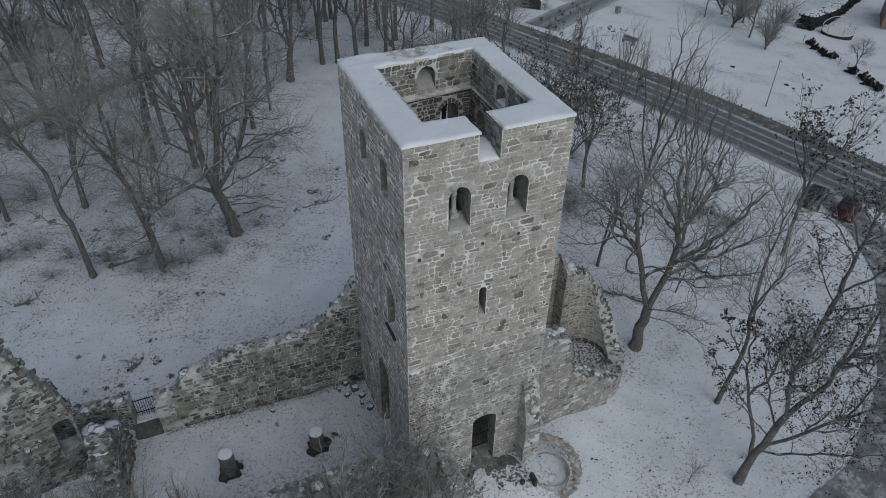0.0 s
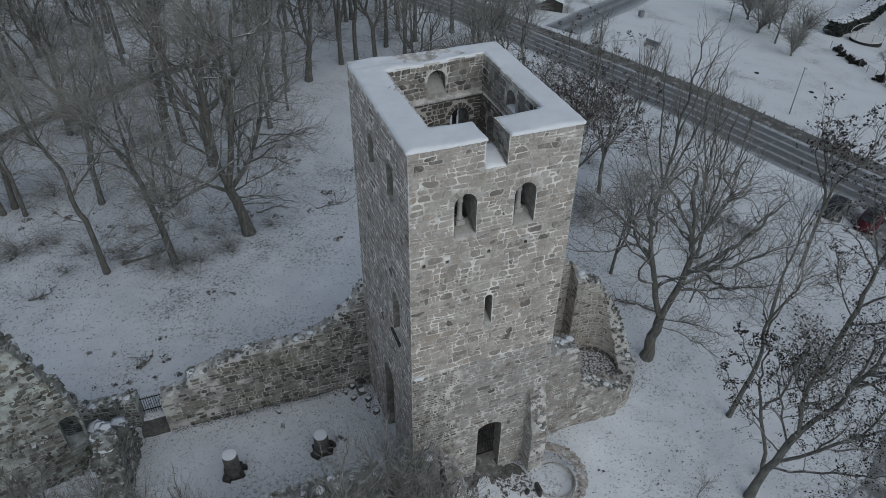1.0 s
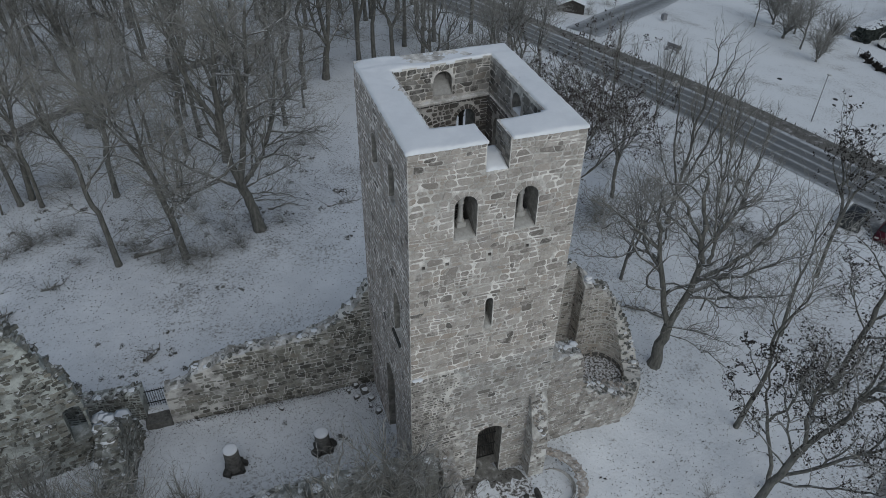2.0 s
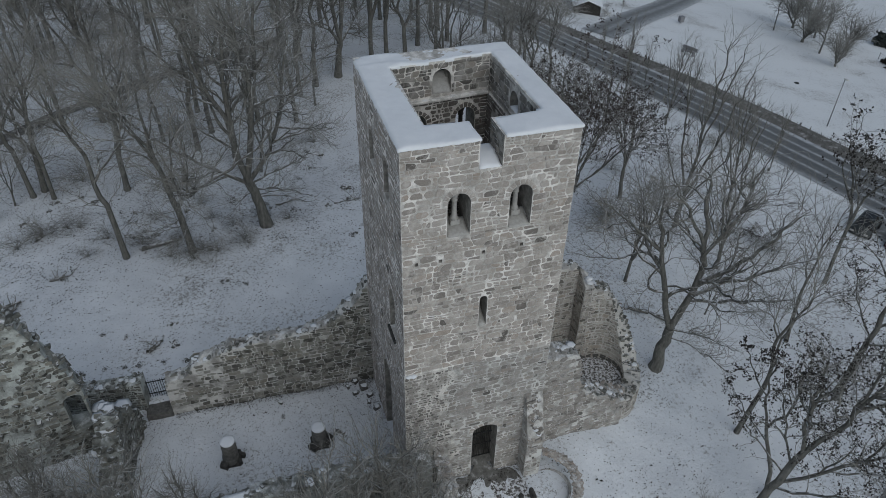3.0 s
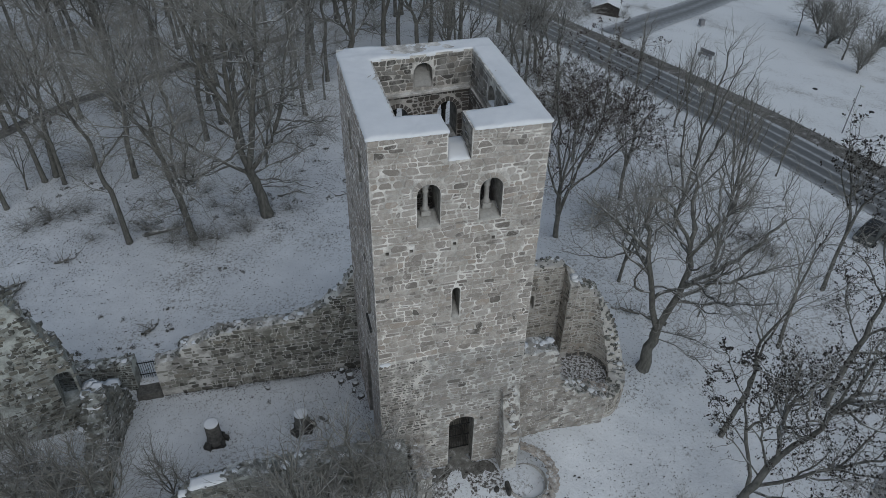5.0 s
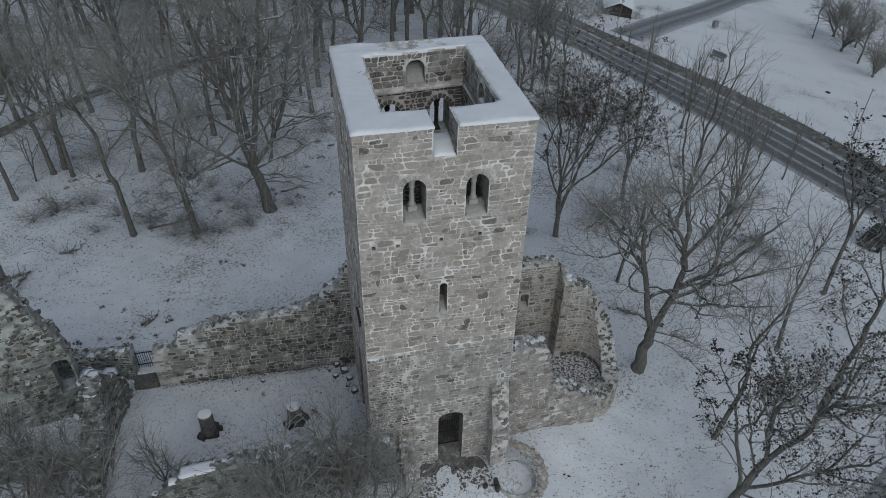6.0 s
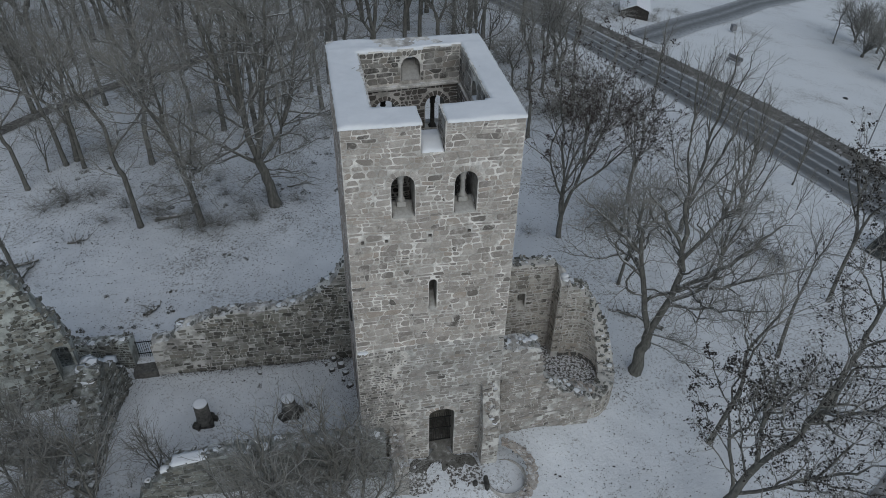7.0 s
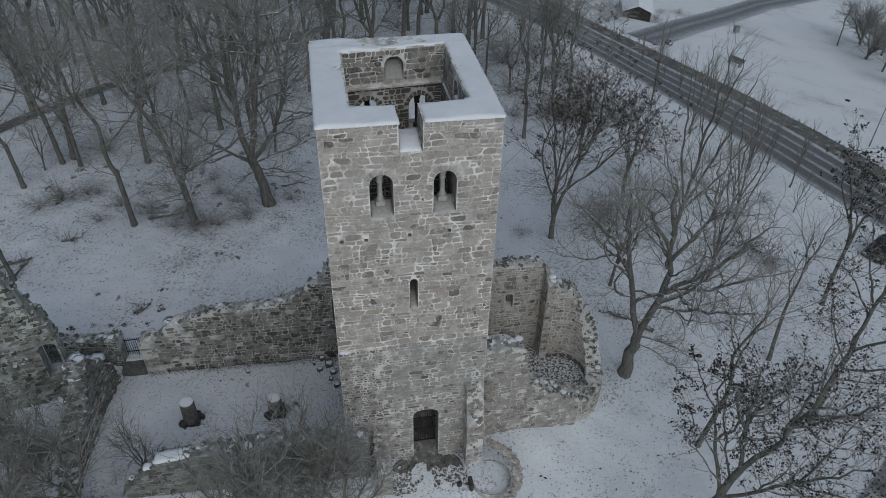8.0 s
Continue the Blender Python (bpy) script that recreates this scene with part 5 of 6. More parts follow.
WOOD = "trees of the wood"
oak = tree("tree", "large spreading bare oak with a forked trunk", 19.75, 5.25, limbed(3, (0.78, -0.62), (0.35, 4.0, 0.41), [
    (0, 0.97, (-0.5, 1), (-2.6, 0.8, 10.5), 0.22), (0, 1.0, (0.8, 1), (-0.2, 1.0, 12.0), 0.25), (2, 0.22, (1, 0.7), (5.0, 1.2, 6.5), 0.16),
    (2, 0.16, (0.9, 1), (7.0, 0.8, 5.0), 0.135), (2, 0.14, (1, 0.2), (6.4, -0.6, 2.6), 0.115), (0, 0.97, (1, 0.3), (4.4, -1.0, 0.5), 0.075),
    (0, 0.8, (1, 0.2), (4.8, -2.0, -0.2), 0.07), (2, 0.42, (0.9, 1), (2.0, 2.5, 6.0), 0.135), (1, 0.45, (-1, 0.7), (-4.4, 0.2, 2.8), 0.13),
    (1, 0.3, (-1, 0.4), (-2.6, 3.5, 4.0), 0.13), (2, 0.5, (-0.6, 1), (-2.4, -2.5, 5.0), 0.13)], rmin=0.0085, wander=0.2, shoots=0.4, dense=1.4), 0, group=WOOD)
big = tree("tree", "tall bare tree with several steep stems and snow on its limbs", -5.1, 28.3, limbed(5, (0.99, 0.08), (-1.0, 5.0, 0.46), [
    (0, 0.95, (-0.4, 1), (0.2, 0.8, 14.0), 0.28), (0, 1.0, (0.3, 1), (2.6, -0.6, 15.0), 0.28), (0, 0.9, (1, 0.5), (4.6, 0.4, 11.0), 0.22), (0, 0.86, (-1, 0.6), (-7.0, 0.5, 5.5), 0.17),
    (3, 0.35, (1, -0.5), (4.6, -0.6, -0.6), 0.11), (0, 0.75, (1, 0.0), (5.0, -1.5, -1.0), 0.08), (0, 0.6, (1, 0.2), (4.0, 1.5, -1.2), 0.07), (1, 0.25, (-0.8, 1), (-3.0, 2.0, 10.0), 0.18),
    (2, 0.3, (0.2, 1), (-1.4, -2.4, 9.0), 0.17), (0, 0.7, (-1, 0.1), (-2.6, -2.0, -0.8), 0.07),
    (0, 0.85, (1, 0.3), (6.2, 0.9, 1.6), 0.085), (3, 0.25, (1, 0.1), (5.0, -1.2, 1.4), 0.085), (0, 0.55, (1, 0.2), (4.6, -2.2, -0.4), 0.07), (3, 0.5, (1, 0.4), (3.8, 1.4, 2.4), 0.075)], rmin=0.0085, wander=0.15, shoots=0.6, dense=1.15), 0, group=WOOD)
mid = tree("tree", "bare slim tree with ascending branches", -11.4, 26.2, grow(7, 18, 0.31, forks=2, spread=1.05, bare=0.24, lean=(-0.05, 0), up=0.08, rmin=0.0085, wander=0.12, shoots=0.9, low=8), 0, group=WOOD)
slim = tree("tree", "slender bare tree leaning a little", -16.6, 27.0, grow(9, 17, 0.25, forks=1, spread=1.0, bare=0.3, lean=(-0.03, 0), up=0.08, rmin=0.0085, wander=0.12, shoots=1.0, low=4), 0, group=WOOD)
pole_t = tree("tree", "tall thin bare tree with upswept twigs", 21.6, 13.3, grow(12, 13, 0.15, forks=2, spread=0.62, bare=0.15, lean=(0.1, 0), up=0.12, rmin=0.0065, shoots=1.5), 0, group=WOOD)
whip = tree("tree", "lanky bare tree with one slanting stem", 31.2, 5.0, grow(12, 14, 0.15, forks=1, spread=0.6, bare=0.3, lean=(0.12, 0), up=0.1, rmin=0.0065, shoots=0.8), 60, group=WOOD)
leafy = tree("tree", "slim tree that still holds many withered dark leaves", 26.6, 23.6, grow(14, 12.5, 0.21, forks=3, spread=0.75, bare=0.14, up=0.1, rmin=0.0095, leaves=340, leaf_from=0.45), 0, group=WOOD)
brown = tree("tree", "two-stemmed tree with a crown full of brown withered leaves", 18.6, 19.5, grow(18, 17, 0.25, forks=3, spread=0.75, bare=0.12, up=0.09, rmin=0.010, leaves=3800, leaf_size=0.68, leaf_from=0.58), 0, group=WOOD, leaf_mat=M_LEAF_BROWN)
fan = tree("tree", "tall tree with straight stems spreading like a fan", 29.5, 18.9, limbed(13, (0.85, -0.5), (0.3, 3.2, 0.2), [
    (0, 1.0, (0, 1), (0.6, 0.6, 14.0), 0.13), (0, 0.95, (0.4, 1), (2.8, 0.2, 12.5), 0.11), (0, 0.95, (-0.4, 1), (-1.9, 0.8, 12.0), 0.1), (0, 0.7, (0.7, 1), (4.4, -0.4, 10.0), 0.085),
    (1, 0.2, (0.2, 1), (1.2, -1.6, 10.0), 0.08), (0, 0.8, (-0.7, 1), (-3.2, -0.6, 8.0), 0.065)], rmin=0.0075, wander=0.07, shoots=0.35, spread=0.62, dense=0.95), 0, group=WOOD)
tree("tree", "near tree with steep forked stems and dark withered leaves", 20.1, -6.2, limbed(16, (0.51, -0.86), (0.9, 7.0, 0.25), [
    (0, 1.0, (-0.3, 1), (-0.9, -0.5, 7.5), 0.13), (0, 0.97, (0.5, 1), (2.0, 0.3, 9.5), 0.16), (2, 0.3, (0, 1), (0.3, 0.4, 6.0), 0.08), (0, 0.5, (0.7, 1), (5.6, 0.0, 9.0), 0.11),
    (0, 0.4, (1, 0.5), (5.6, -1.5, 5.6), 0.08), (1, 0.4, (0.8, 1), (1.2, 0.6, 4.5), 0.065), (2, 0.4, (1, 0.7), (3.6, 1.4, 5.5), 0.08), (0, 0.8, (-0.6, 1), (-2.6, 0.8, 6.0), 0.07),
    (4, 0.4, (0.3, 1), (0.8, 1.4, 5.0), 0.06), (4, 0.35, (1, 0.5), (3.4, -0.8, 3.2), 0.06), (0, 0.65, (-1, 0.7), (-3.4, -1.0, 3.6), 0.055)], rmin=0.0105, wander=0.16, shoots=0.5, dense=1.35, leaves=4800, leaf_size=0.7), 0, group=WOOD)
tree("tree", "straight tree with dark leaves at the edge of the slope", 31.1, -0.5, limbed(52, (0.51, -0.86), (0.1, 8.0, 0.2), [
    (0, 1.0, (0.1, 1), (0.1, 0.6, 7.5), 0.13), (0, 0.85, (1, 0.8), (3.4, 0.5, 6.5), 0.09), (1, 0.2, (-0.7, 1), (-2.2, 0.8, 5.0), 0.07), (0, 0.6, (1, 0.6), (4.6, -1.2, 4.6), 0.08),
    (1, 0.3, (1, 0.7), (2.4, -0.5, 4.4), 0.06), (0, 0.7, (-1, 0.8), (-2.8, 0.6, 4.6), 0.06), (0, 0.45, (1, 0.5), (4.4, 0.8, 3.0), 0.06)], rmin=0.0105, wander=0.14, shoots=0.5, dense=1.4, leaves=3000, leaf_size=0.75), 0, group=WOOD)
tree("tree", "young forked tree with bunches of dark withered leaves", 22.0, -5.4, limbed(46, (0.51, -0.86), (-1.7, 5.2, 0.13), [
    (0, 1.0, (-0.6, 1), (-1.1, 0.4, 5.6), 0.085), (0, 1.0, (0.7, 1), (0.9, 0.6, 5.8), 0.085), (1, 0.3, (-1, 0.6), (-2.2, -0.5, 3.6), 0.05), (2, 0.3, (1, 0.6), (2.4, 0.4, 3.4), 0.05), (0, 0.8, (-1, 0.6), (-3.2, -0.4, 3.4), 0.05)], rmin=0.0105, wander=0.13, shoots=0.3, dense=0.9, leaves=1500, leaf_size=0.8), 0, group=WOOD)
far_a = tree("tree", "bare woodland tree among others", -20, 52, grow(21, 18, 0.30, forks=3, spread=1.0, bare=0.24, up=0.08, rmin=0.0145, shoots=0.5), 0, group=WOOD)
far_b = tree("tree", "bare woodland tree with a narrow crown", -9, 47, grow(23, 19, 0.26, forks=1, spread=0.85, bare=0.3, up=0.08, rmin=0.0135, shoots=1.1), 0, group=WOOD)
far_c = tree("tree", "bare woodland tree with a forked stem", -16, 60, grow(25, 18, 0.28, forks=2, spread=0.95, bare=0.26, up=0.08, rmin=0.014, shoots=0.65), 0, group=WOOD)
for src, x, y, turn, sc in ((slim, -25.0, 38.4, 30, 0.95), (mid, -24.2, 39.2, 200, 0.9), (slim, -23.2, 37.6, 300, 0.8), (mid, -6.9, 41, 80, 1.0), (slim, -24.6, 20.8, 100, 0.75), (slim, -27.5, 34.5, 10, 0.85),
                            (mid, -17, 37.5, 140, 0.9), (slim, -10.5, 43.5, 140, 1.1), (pole_t, -4.8, 37.5, 0, 0.9), (slim, 0.0, 47.5, 50, 1.0), (big, 6.5, 58, 220, 0.9), (slim, 3.5, 56, 120, 1.0),
                            (fan, 30.4, 13.3, 210, 0.82), (fan, 36.6, 20.7, 160, 0.7),
                            (whip, 22.7, -0.8, 330, 1.2), (pole_t, 26.5, 9.0, 250, 0.5),
                            (fan, 40.5, 38, 10, 0.6), (fan, 38.5, 44, 100, 0.6), (fan, 43.5, 30, 200, 0.5), (leafy, 25, 31, 10, 0.9), (slim, 21, 37, 300, 0.8), (slim, 27.5, 42, 40, 0.8)):
    planted(src, x, y, turn, sc)
tree("tree", "slender tree with withered leaves only in its top", 38.0, 9.2, grow(19, 15.5, 0.16, forks=2, spread=0.75, bare=0.36, up=0.09, rmin=0.009, leaves=520, leaf_from=0.55, shoots=0.9, low=5, wander=0.08), 0, group=WOOD)
wr = random.Random(77)
spots = []
while len(spots) < 76:
    y = wr.uniform(45, 108)
    x = wr.uniform(-72 + (108 - y) * 0.45, 30)
    if x > 12 and y < 60 and wr.random() < 0.6:
        continue
    if x > 32 - (y - 43) * -0.1 or (-2 < x < 14 and y < 54):
        continue
    if all((x - a) ** 2 + (y - b) ** 2 > 12 for a, b in spots):
        spots.append((x, y))
for k in range(26):
    x = wr.uniform(13, 33)
    y = wr.uniform(58, 98)
    if x < 34 - (y - 60) * 0.55:
        spots.append((x, y))
for x, y in spots:
    planted(wr.choice((far_a, far_b, far_c)), x, y, wr.uniform(0, 360), wr.uniform(0.75, 1.15))
BUSH = "bushes"
bush = tree("bush", "dense bare brushwood thicket", -27, 47, grow(31, 3.4, 0.075, forks=18, spread=1.5, bare=0.02, up=0.03, rmin=0.0055, wander=0.2, side=0.66), 0, category="bush", group=BUSH)
shrub = tree("bush", "bare grey-brown bush in front of the ruin", -2.8, -3.0, grow(33, 4.3, 0.055, forks=6, spread=0.9, bare=0.1, up=0.07, rmin=0.0042, wander=0.08, side=0.6, shoots=1.5), 0, category="bush", group=BUSH, twig_mat=M_SHRUB)
for src, x, y, turn, sc in ((shrub, -0.4, -2.4, 50, 0.5), (shrub, -21.0, 3.6, 120, 0.6), (shrub, -13.6, 0.8, 20, 0.3), (shrub, -5.2, -2.6, 320, 0.5), (shrub, -14.0, -2.6, 20, 0.5),
                            (bush, -23.5, 31.7, 40, 0.8), (bush, -21.6, 32.6, 140, 0.6), (bush, -13, 36.5, 10, 0.7), (bush, -21, 40, 10, 0.8), (bush, -6, 38, 70, 0.7), (bush, 1, 42, 10, 0.8), (bush, -10.6, 26.2, 30, 0.5), (bush, -12.6, 27.2, 30, 0.4), (bush, -19.6, 28.0, 60, 0.4), (bush, -3.2, 28.6, 30, 0.4), (bush, -9.4, 25.6, 90, 0.6), (bush, -13.2, 26.0, 210, 0.55), (bush, -7.2, 26.6, 300, 0.5), (bush, -11.3, 25.2, 160, 0.55), (bush, -15.4, 28.4, 20, 0.5), (bush, -18.2, 30.0, 20, 0.55), (bush, -25.2, 30.6, 80, 0.6), (bush, 24.3, 21.3, 30, 1.0), (bush, 23.2, 20.4, 130, 0.8), (bush, 28.3, 28.4, 190, 0.5), (bush, 16.2, 20.3, 50, 0.33), (bush, 31.5, 24, 50, 0.6),
                            (bush, -23.7, 32.1, 10, 0.4), (bush, -20.6, 32.3, 220, 0.35), (bush, -14.3, 31.8, 70, 0.4), (bush, -10.4, 33.2, 130, 0.45), (bush, -8.0, 28.9, 250, 0.4), (bush, -6.9, 26.0, 190, 0.35), (bush, -5.6, 29.9, 40, 0.4), (bush, -14.8, 27.8, 300, 0.35), (bush, -12.4, 28.6, 110, 0.4), (bush, -9.6, 30.6, 20, 0.4)):
    planted(src, x, y, turn, sc * (1.6 if src is shrub else 1.7))
for _ in range(42):
    y = wr.uniform(46, 105)
    x = wr.uniform(-70 + (105 - y) * 0.4, 28)
    if not (-2 < x < 14 and y < 54):
        planted(bush, x, y, wr.uniform(0, 360), wr.uniform(1.3, 2.4))
for _ in range(9):
    x, y = wr.uniform(-30, 6), wr.uniform(31, 62)
    if not (-2 < x < 14 and y < 50):
        planted(wr.choice((pole_t, slim)), x, y, wr.uniform(0, 360), wr.uniform(0.45, 0.8))
for _ in range(16):
    planted(wr.choice((far_a, far_b, far_c)), wr.uniform(-72, -26), wr.uniform(56, 104), wr.uniform(0, 360), wr.uniform(0.8, 1.15))
for _ in range(26):
    planted(bush, wr.uniform(-70, -18), wr.uniform(58, 104), wr.uniform(0, 360), wr.uniform(1.6, 2.6))
sapling = tree("tree", "young bare tree with many upright stems before the ruin", -0.6, -3.6, limbed(61, (0.98, -0.2), (0.1, 0.8, 0.13), [
    (0, 0.9, (-0.7, 1), (-1.5, 0.3, 6.4), 0.075), (0, 1.0, (0.1, 1), (0.2, 0.5, 7.2), 0.085), (0, 0.9, (0.8, 1), (1.9, -0.2, 6.2), 0.075), (0, 0.7, (-1, 0.8), (-2.8, -0.5, 4.6), 0.06),
    (0, 0.7, (1, 0.8), (3.0, 0.6, 4.4), 0.06), (2, 0.3, (-0.6, 1), (-1.0, 1.4, 4.4), 0.05), (2, 0.4, (0.7, 1), (1.2, -1.4, 3.8), 0.045)], rmin=0.0075, wander=0.12, shoots=0.9, spread=0.8, dense=1.9), 0, group=WOOD, twig_mat=M_SHRUB)
for x, y, turn, sc in ((-4.4, -4.8, 130, 1.25), (-2.2, -3.2, 40, 1.15), (-18.6, -0.6, 80, 0.9), (-20.6, -2.6, 200, 1.0), (-16.8, -3.4, 310, 0.8), (-19.8, 3.4, 10, 0.7), (-18.0, 2.2, 150, 0.75), (-16.9, 0.8, 260, 0.6), (-12.0, 1.5, 160, 0.62), (-15.2, -0.6, 60, 1.0), (-5.9, -5.2, 200, 1.1)):
    planted(sapling, x, y, turn, sc)
thicket = tree("bush", "low thicket that keeps its brown withered leaves", 34.5, 16.0, grow(35, 3.6, 0.07, forks=12, spread=1.2, bare=0.03, up=0.05, rmin=0.008, wander=0.16, leaves=300, leaf_size=0.5), 0, category="bush", group=BUSH, leaf_mat=M_LEAF_BROWN)
for x, y, turn, sc in ((32.6, 17.0, 60, 0.9), (36.0, 14.6, 160, 0.9), (24.6, 22.6, 260, 0.5)):
    planted(thicket, x, y, turn, sc)
willow = tree("tree", "many-stemmed bushy willow rising from one dark stool", 95.0, 76.6, grow(37, 10, 0.34, forks=8, spread=0.8, bare=0.05, up=0.05, rmin=0.014, wander=0.1, shoots=1.5), 0, category="tree", group=WOOD)
for _ in range(12):
    planted(bush, wr.uniform(15, 33), wr.uniform(40, 62), wr.uniform(0, 360), wr.uniform(1.4, 2.2))
for _ in range(7):
    planted(wr.choice((far_a, far_b, far_c)), wr.uniform(15, 30), wr.uniform(42, 60), wr.uniform(0, 360), wr.uniform(0.5, 0.75))
planted(pole_t, 16.9, -5.2, 0, 0.2, "thin bare sapling standing in the snow")

# ---- the road and what lies beyond it ----
def ribbon(name, pts, offs, material, lift, attr=True, step=1.5):
    """A strip along a line, between offsets to its right, draped over the ground; carries its position across as an attribute."""
    ln = Line(pts)
    n = int(ln.length / step)
    V, F, A, B = [], [], [], []
    for i in range(n + 1):
        s = ln.length * i / n
        p, nrm = ln.at(s)
        # even out the turn at the corners of the line
        q0, q1 = ln.at(max(s - 3, 0))[1], ln.at(min(s + 3, ln.length))[1]
        nrm = (q0 + q1).normalized()
        for o in offs:
            q = p - nrm * o
            V.append((q.x, q.y, gz(q.x, q.y) + lift(o) if callable(lift) else gz(q.x, q.y) + lift))
            A.append((o - offs[0]) / (offs[-1] - offs[0]))
            B.append(s)
    m = len(offs)
    F = [(i * m + j, i * m + j + 1, (i + 1) * m + j + 1, (i + 1) * m + j) for i in range(n) for j in range(m - 1)]
    me = mesh_data(name, V, F, material, True)
    for nm, vals in (("across", A), ("along", B)):
        at_ = me.attributes.new(nm, "FLOAT", "POINT")
        at_.data.foreach_set("value", vals)
    return me


def make_road(name, bands):
    """Wet dark asphalt in the wheel tracks, grey slush between them."""
    m, n, l, b = node_mat(name, 0.55)
    a = n.new("ShaderNodeAttribute"); a.attribute_name = "across"
    s = n.new("ShaderNodeAttribute"); s.attribute_name = "along"
    wob = arith(n, l, "MULTIPLY", arith(n, l, "SUBTRACT", noise_tex(n, l, 0.25, 4), 0.5), 0.035)
    fac = arith(n, l, "ADD", a.outputs["Fac"], wob)
    slush = ramp(n, l, fac, [(p, (v,)) for p, v in bands])
    grain = noise_tex(n, l, 1.6, 7, 0.7)
    f = arith(n, l, "MULTIPLY", slush, ramp(n, l, grain, [(0.35, (0.45,)), (0.6, (1.0,))]), True)
    asphalt = ramp(n, l, noise_tex(n, l, 7, 6, 0.7), [(0.3, (0.055, 0.057, 0.06)), (0.7, (0.095, 0.097, 0.1))])
    l.new(mix(n, l, f, asphalt, (0.62, 0.64, 0.67)), b.inputs["Base Color"])
    bump(n, l, b, grain, 0.4, 0.03)
    return m


M_ROAD = make_road("slushy_asphalt", [(0.0, 0.85), (0.07, 0.25), (0.12, 0.08), (0.22, 0.08), (0.27, 0.62), (0.31, 0.1), (0.44, 0.06), (0.49, 0.65), (0.54, 0.1), (0.66, 0.08), (0.71, 0.65), (0.76, 0.12), (0.88, 0.1), (0.94, 0.9), (1.0, 0.6)])
M_LANE = make_road("snowy_lane", [(0.0, 0.8), (0.15, 0.35), (0.3, 0.15), (0.45, 0.5), (0.6, 0.15), (0.8, 0.4), (1.0, 0.85)])
M_VERGE = make_plain("withered_verge", [(0.3, (0.09, 0.087, 0.08)), (0.55, (0.16, 0.155, 0.147)), (0.75, (0.5, 0.5, 0.5))], 1.1, 0.95, 6, 0.9)
M_YARD = make_plain("wet_dark_yard", [(0.3, (0.10, 0.10, 0.102)), (0.5, (0.2, 0.2, 0.2)), (0.68, (0.55, 0.56, 0.58))], 0.9, 0.7, 6, 0.6)
ROAD = [(62, -25), (58.5, -5), (54.3, 12), (50.6, 24), (46.6, 39), (42.2, 51), (36.5, 64), (28, 80), (14, 101), (-10, 132)]
road = thing("road", "wet main road with dark wheel tracks and grey slush", "road", kind="structure")
put_part("carriageway", ribbon("carriageway", ROAD, [10.4 * i / 12 for i in range(13)], M_ROAD, 0.07), road)
put_part("verge", ribbon("verge", ROAD, [10.3, 11, 12, 13, 14.2], M_VERGE, lambda o: 0.06 + 0.25 * (10.5 < o < 14)), road, "dark withered grass verge")
side = thing("road", "side road under thin packed snow joining the main road", "road", kind="structure")
put_part("carriageway", ribbon("carriageway", [(50.5, 73.0), (56, 77.5), (63, 83.5), (77, 94.5), (93, 108), (125, 130)], [-3, -1.5, 0, 1.5, 3], M_LANE, 0.1), side)
yard = thing("road", "dark wet lane under the trees leading up to the parked cars", "road", kind="structure")
put_part("carriageway", ribbon("carriageway", [(13, -17), (21, -11.6), (28, -10.4), (34, -7.0), (40, -2.0), (44.5, 2.5), (49, 9.0), (52, 17)], [-2.2, -1.1, 0, 1.1, 2.2], M_YARD, 0.09, step=0.7), yard)

track = thing("road", "dark muddy track through the bare wood", "road", kind="structure")
put_part("carriageway", ribbon("carriageway", [(-58, 24), (-43, 36.5), (-33.2, 46.3), (-29.5, 50.5), (-25, 54.8), (-14, 63), (2, 72)], [-0.9, -0.45, 0, 0.45, 0.9], M_VERGE, 0.12, step=0.7), track)

# withered grass along the verge
rnd = random.Random(51)
V, F = [], []
ln = Line(ROAD)
for _ in range(5200):
    p, nrm = ln.at(rnd.uniform(20, 118))
    q = p - nrm * rnd.gauss(12.3, 0.9)
    k = len(V)
    a, h = rnd.uniform(0, 6.28), rnd.uniform(0.2, 0.6)
    z = gz(q.x, q.y)
    V += [(q.x - 0.09 * math.cos(a), q.y - 0.09 * math.sin(a), z), (q.x + 0.09 * math.cos(a), q.y + 0.09 * math.sin(a), z), (q.x + rnd.uniform(-0.2, 0.2), q.y + rnd.uniform(-0.2, 0.2), z + h)]
    F.append((k, k + 1, k + 2))
grass = new("verge_grass", mesh_data("verge_grass", V, F, M_VERGE))
tagged(grass, "tufts of withered grass along the road", "grass", kind="stuff")


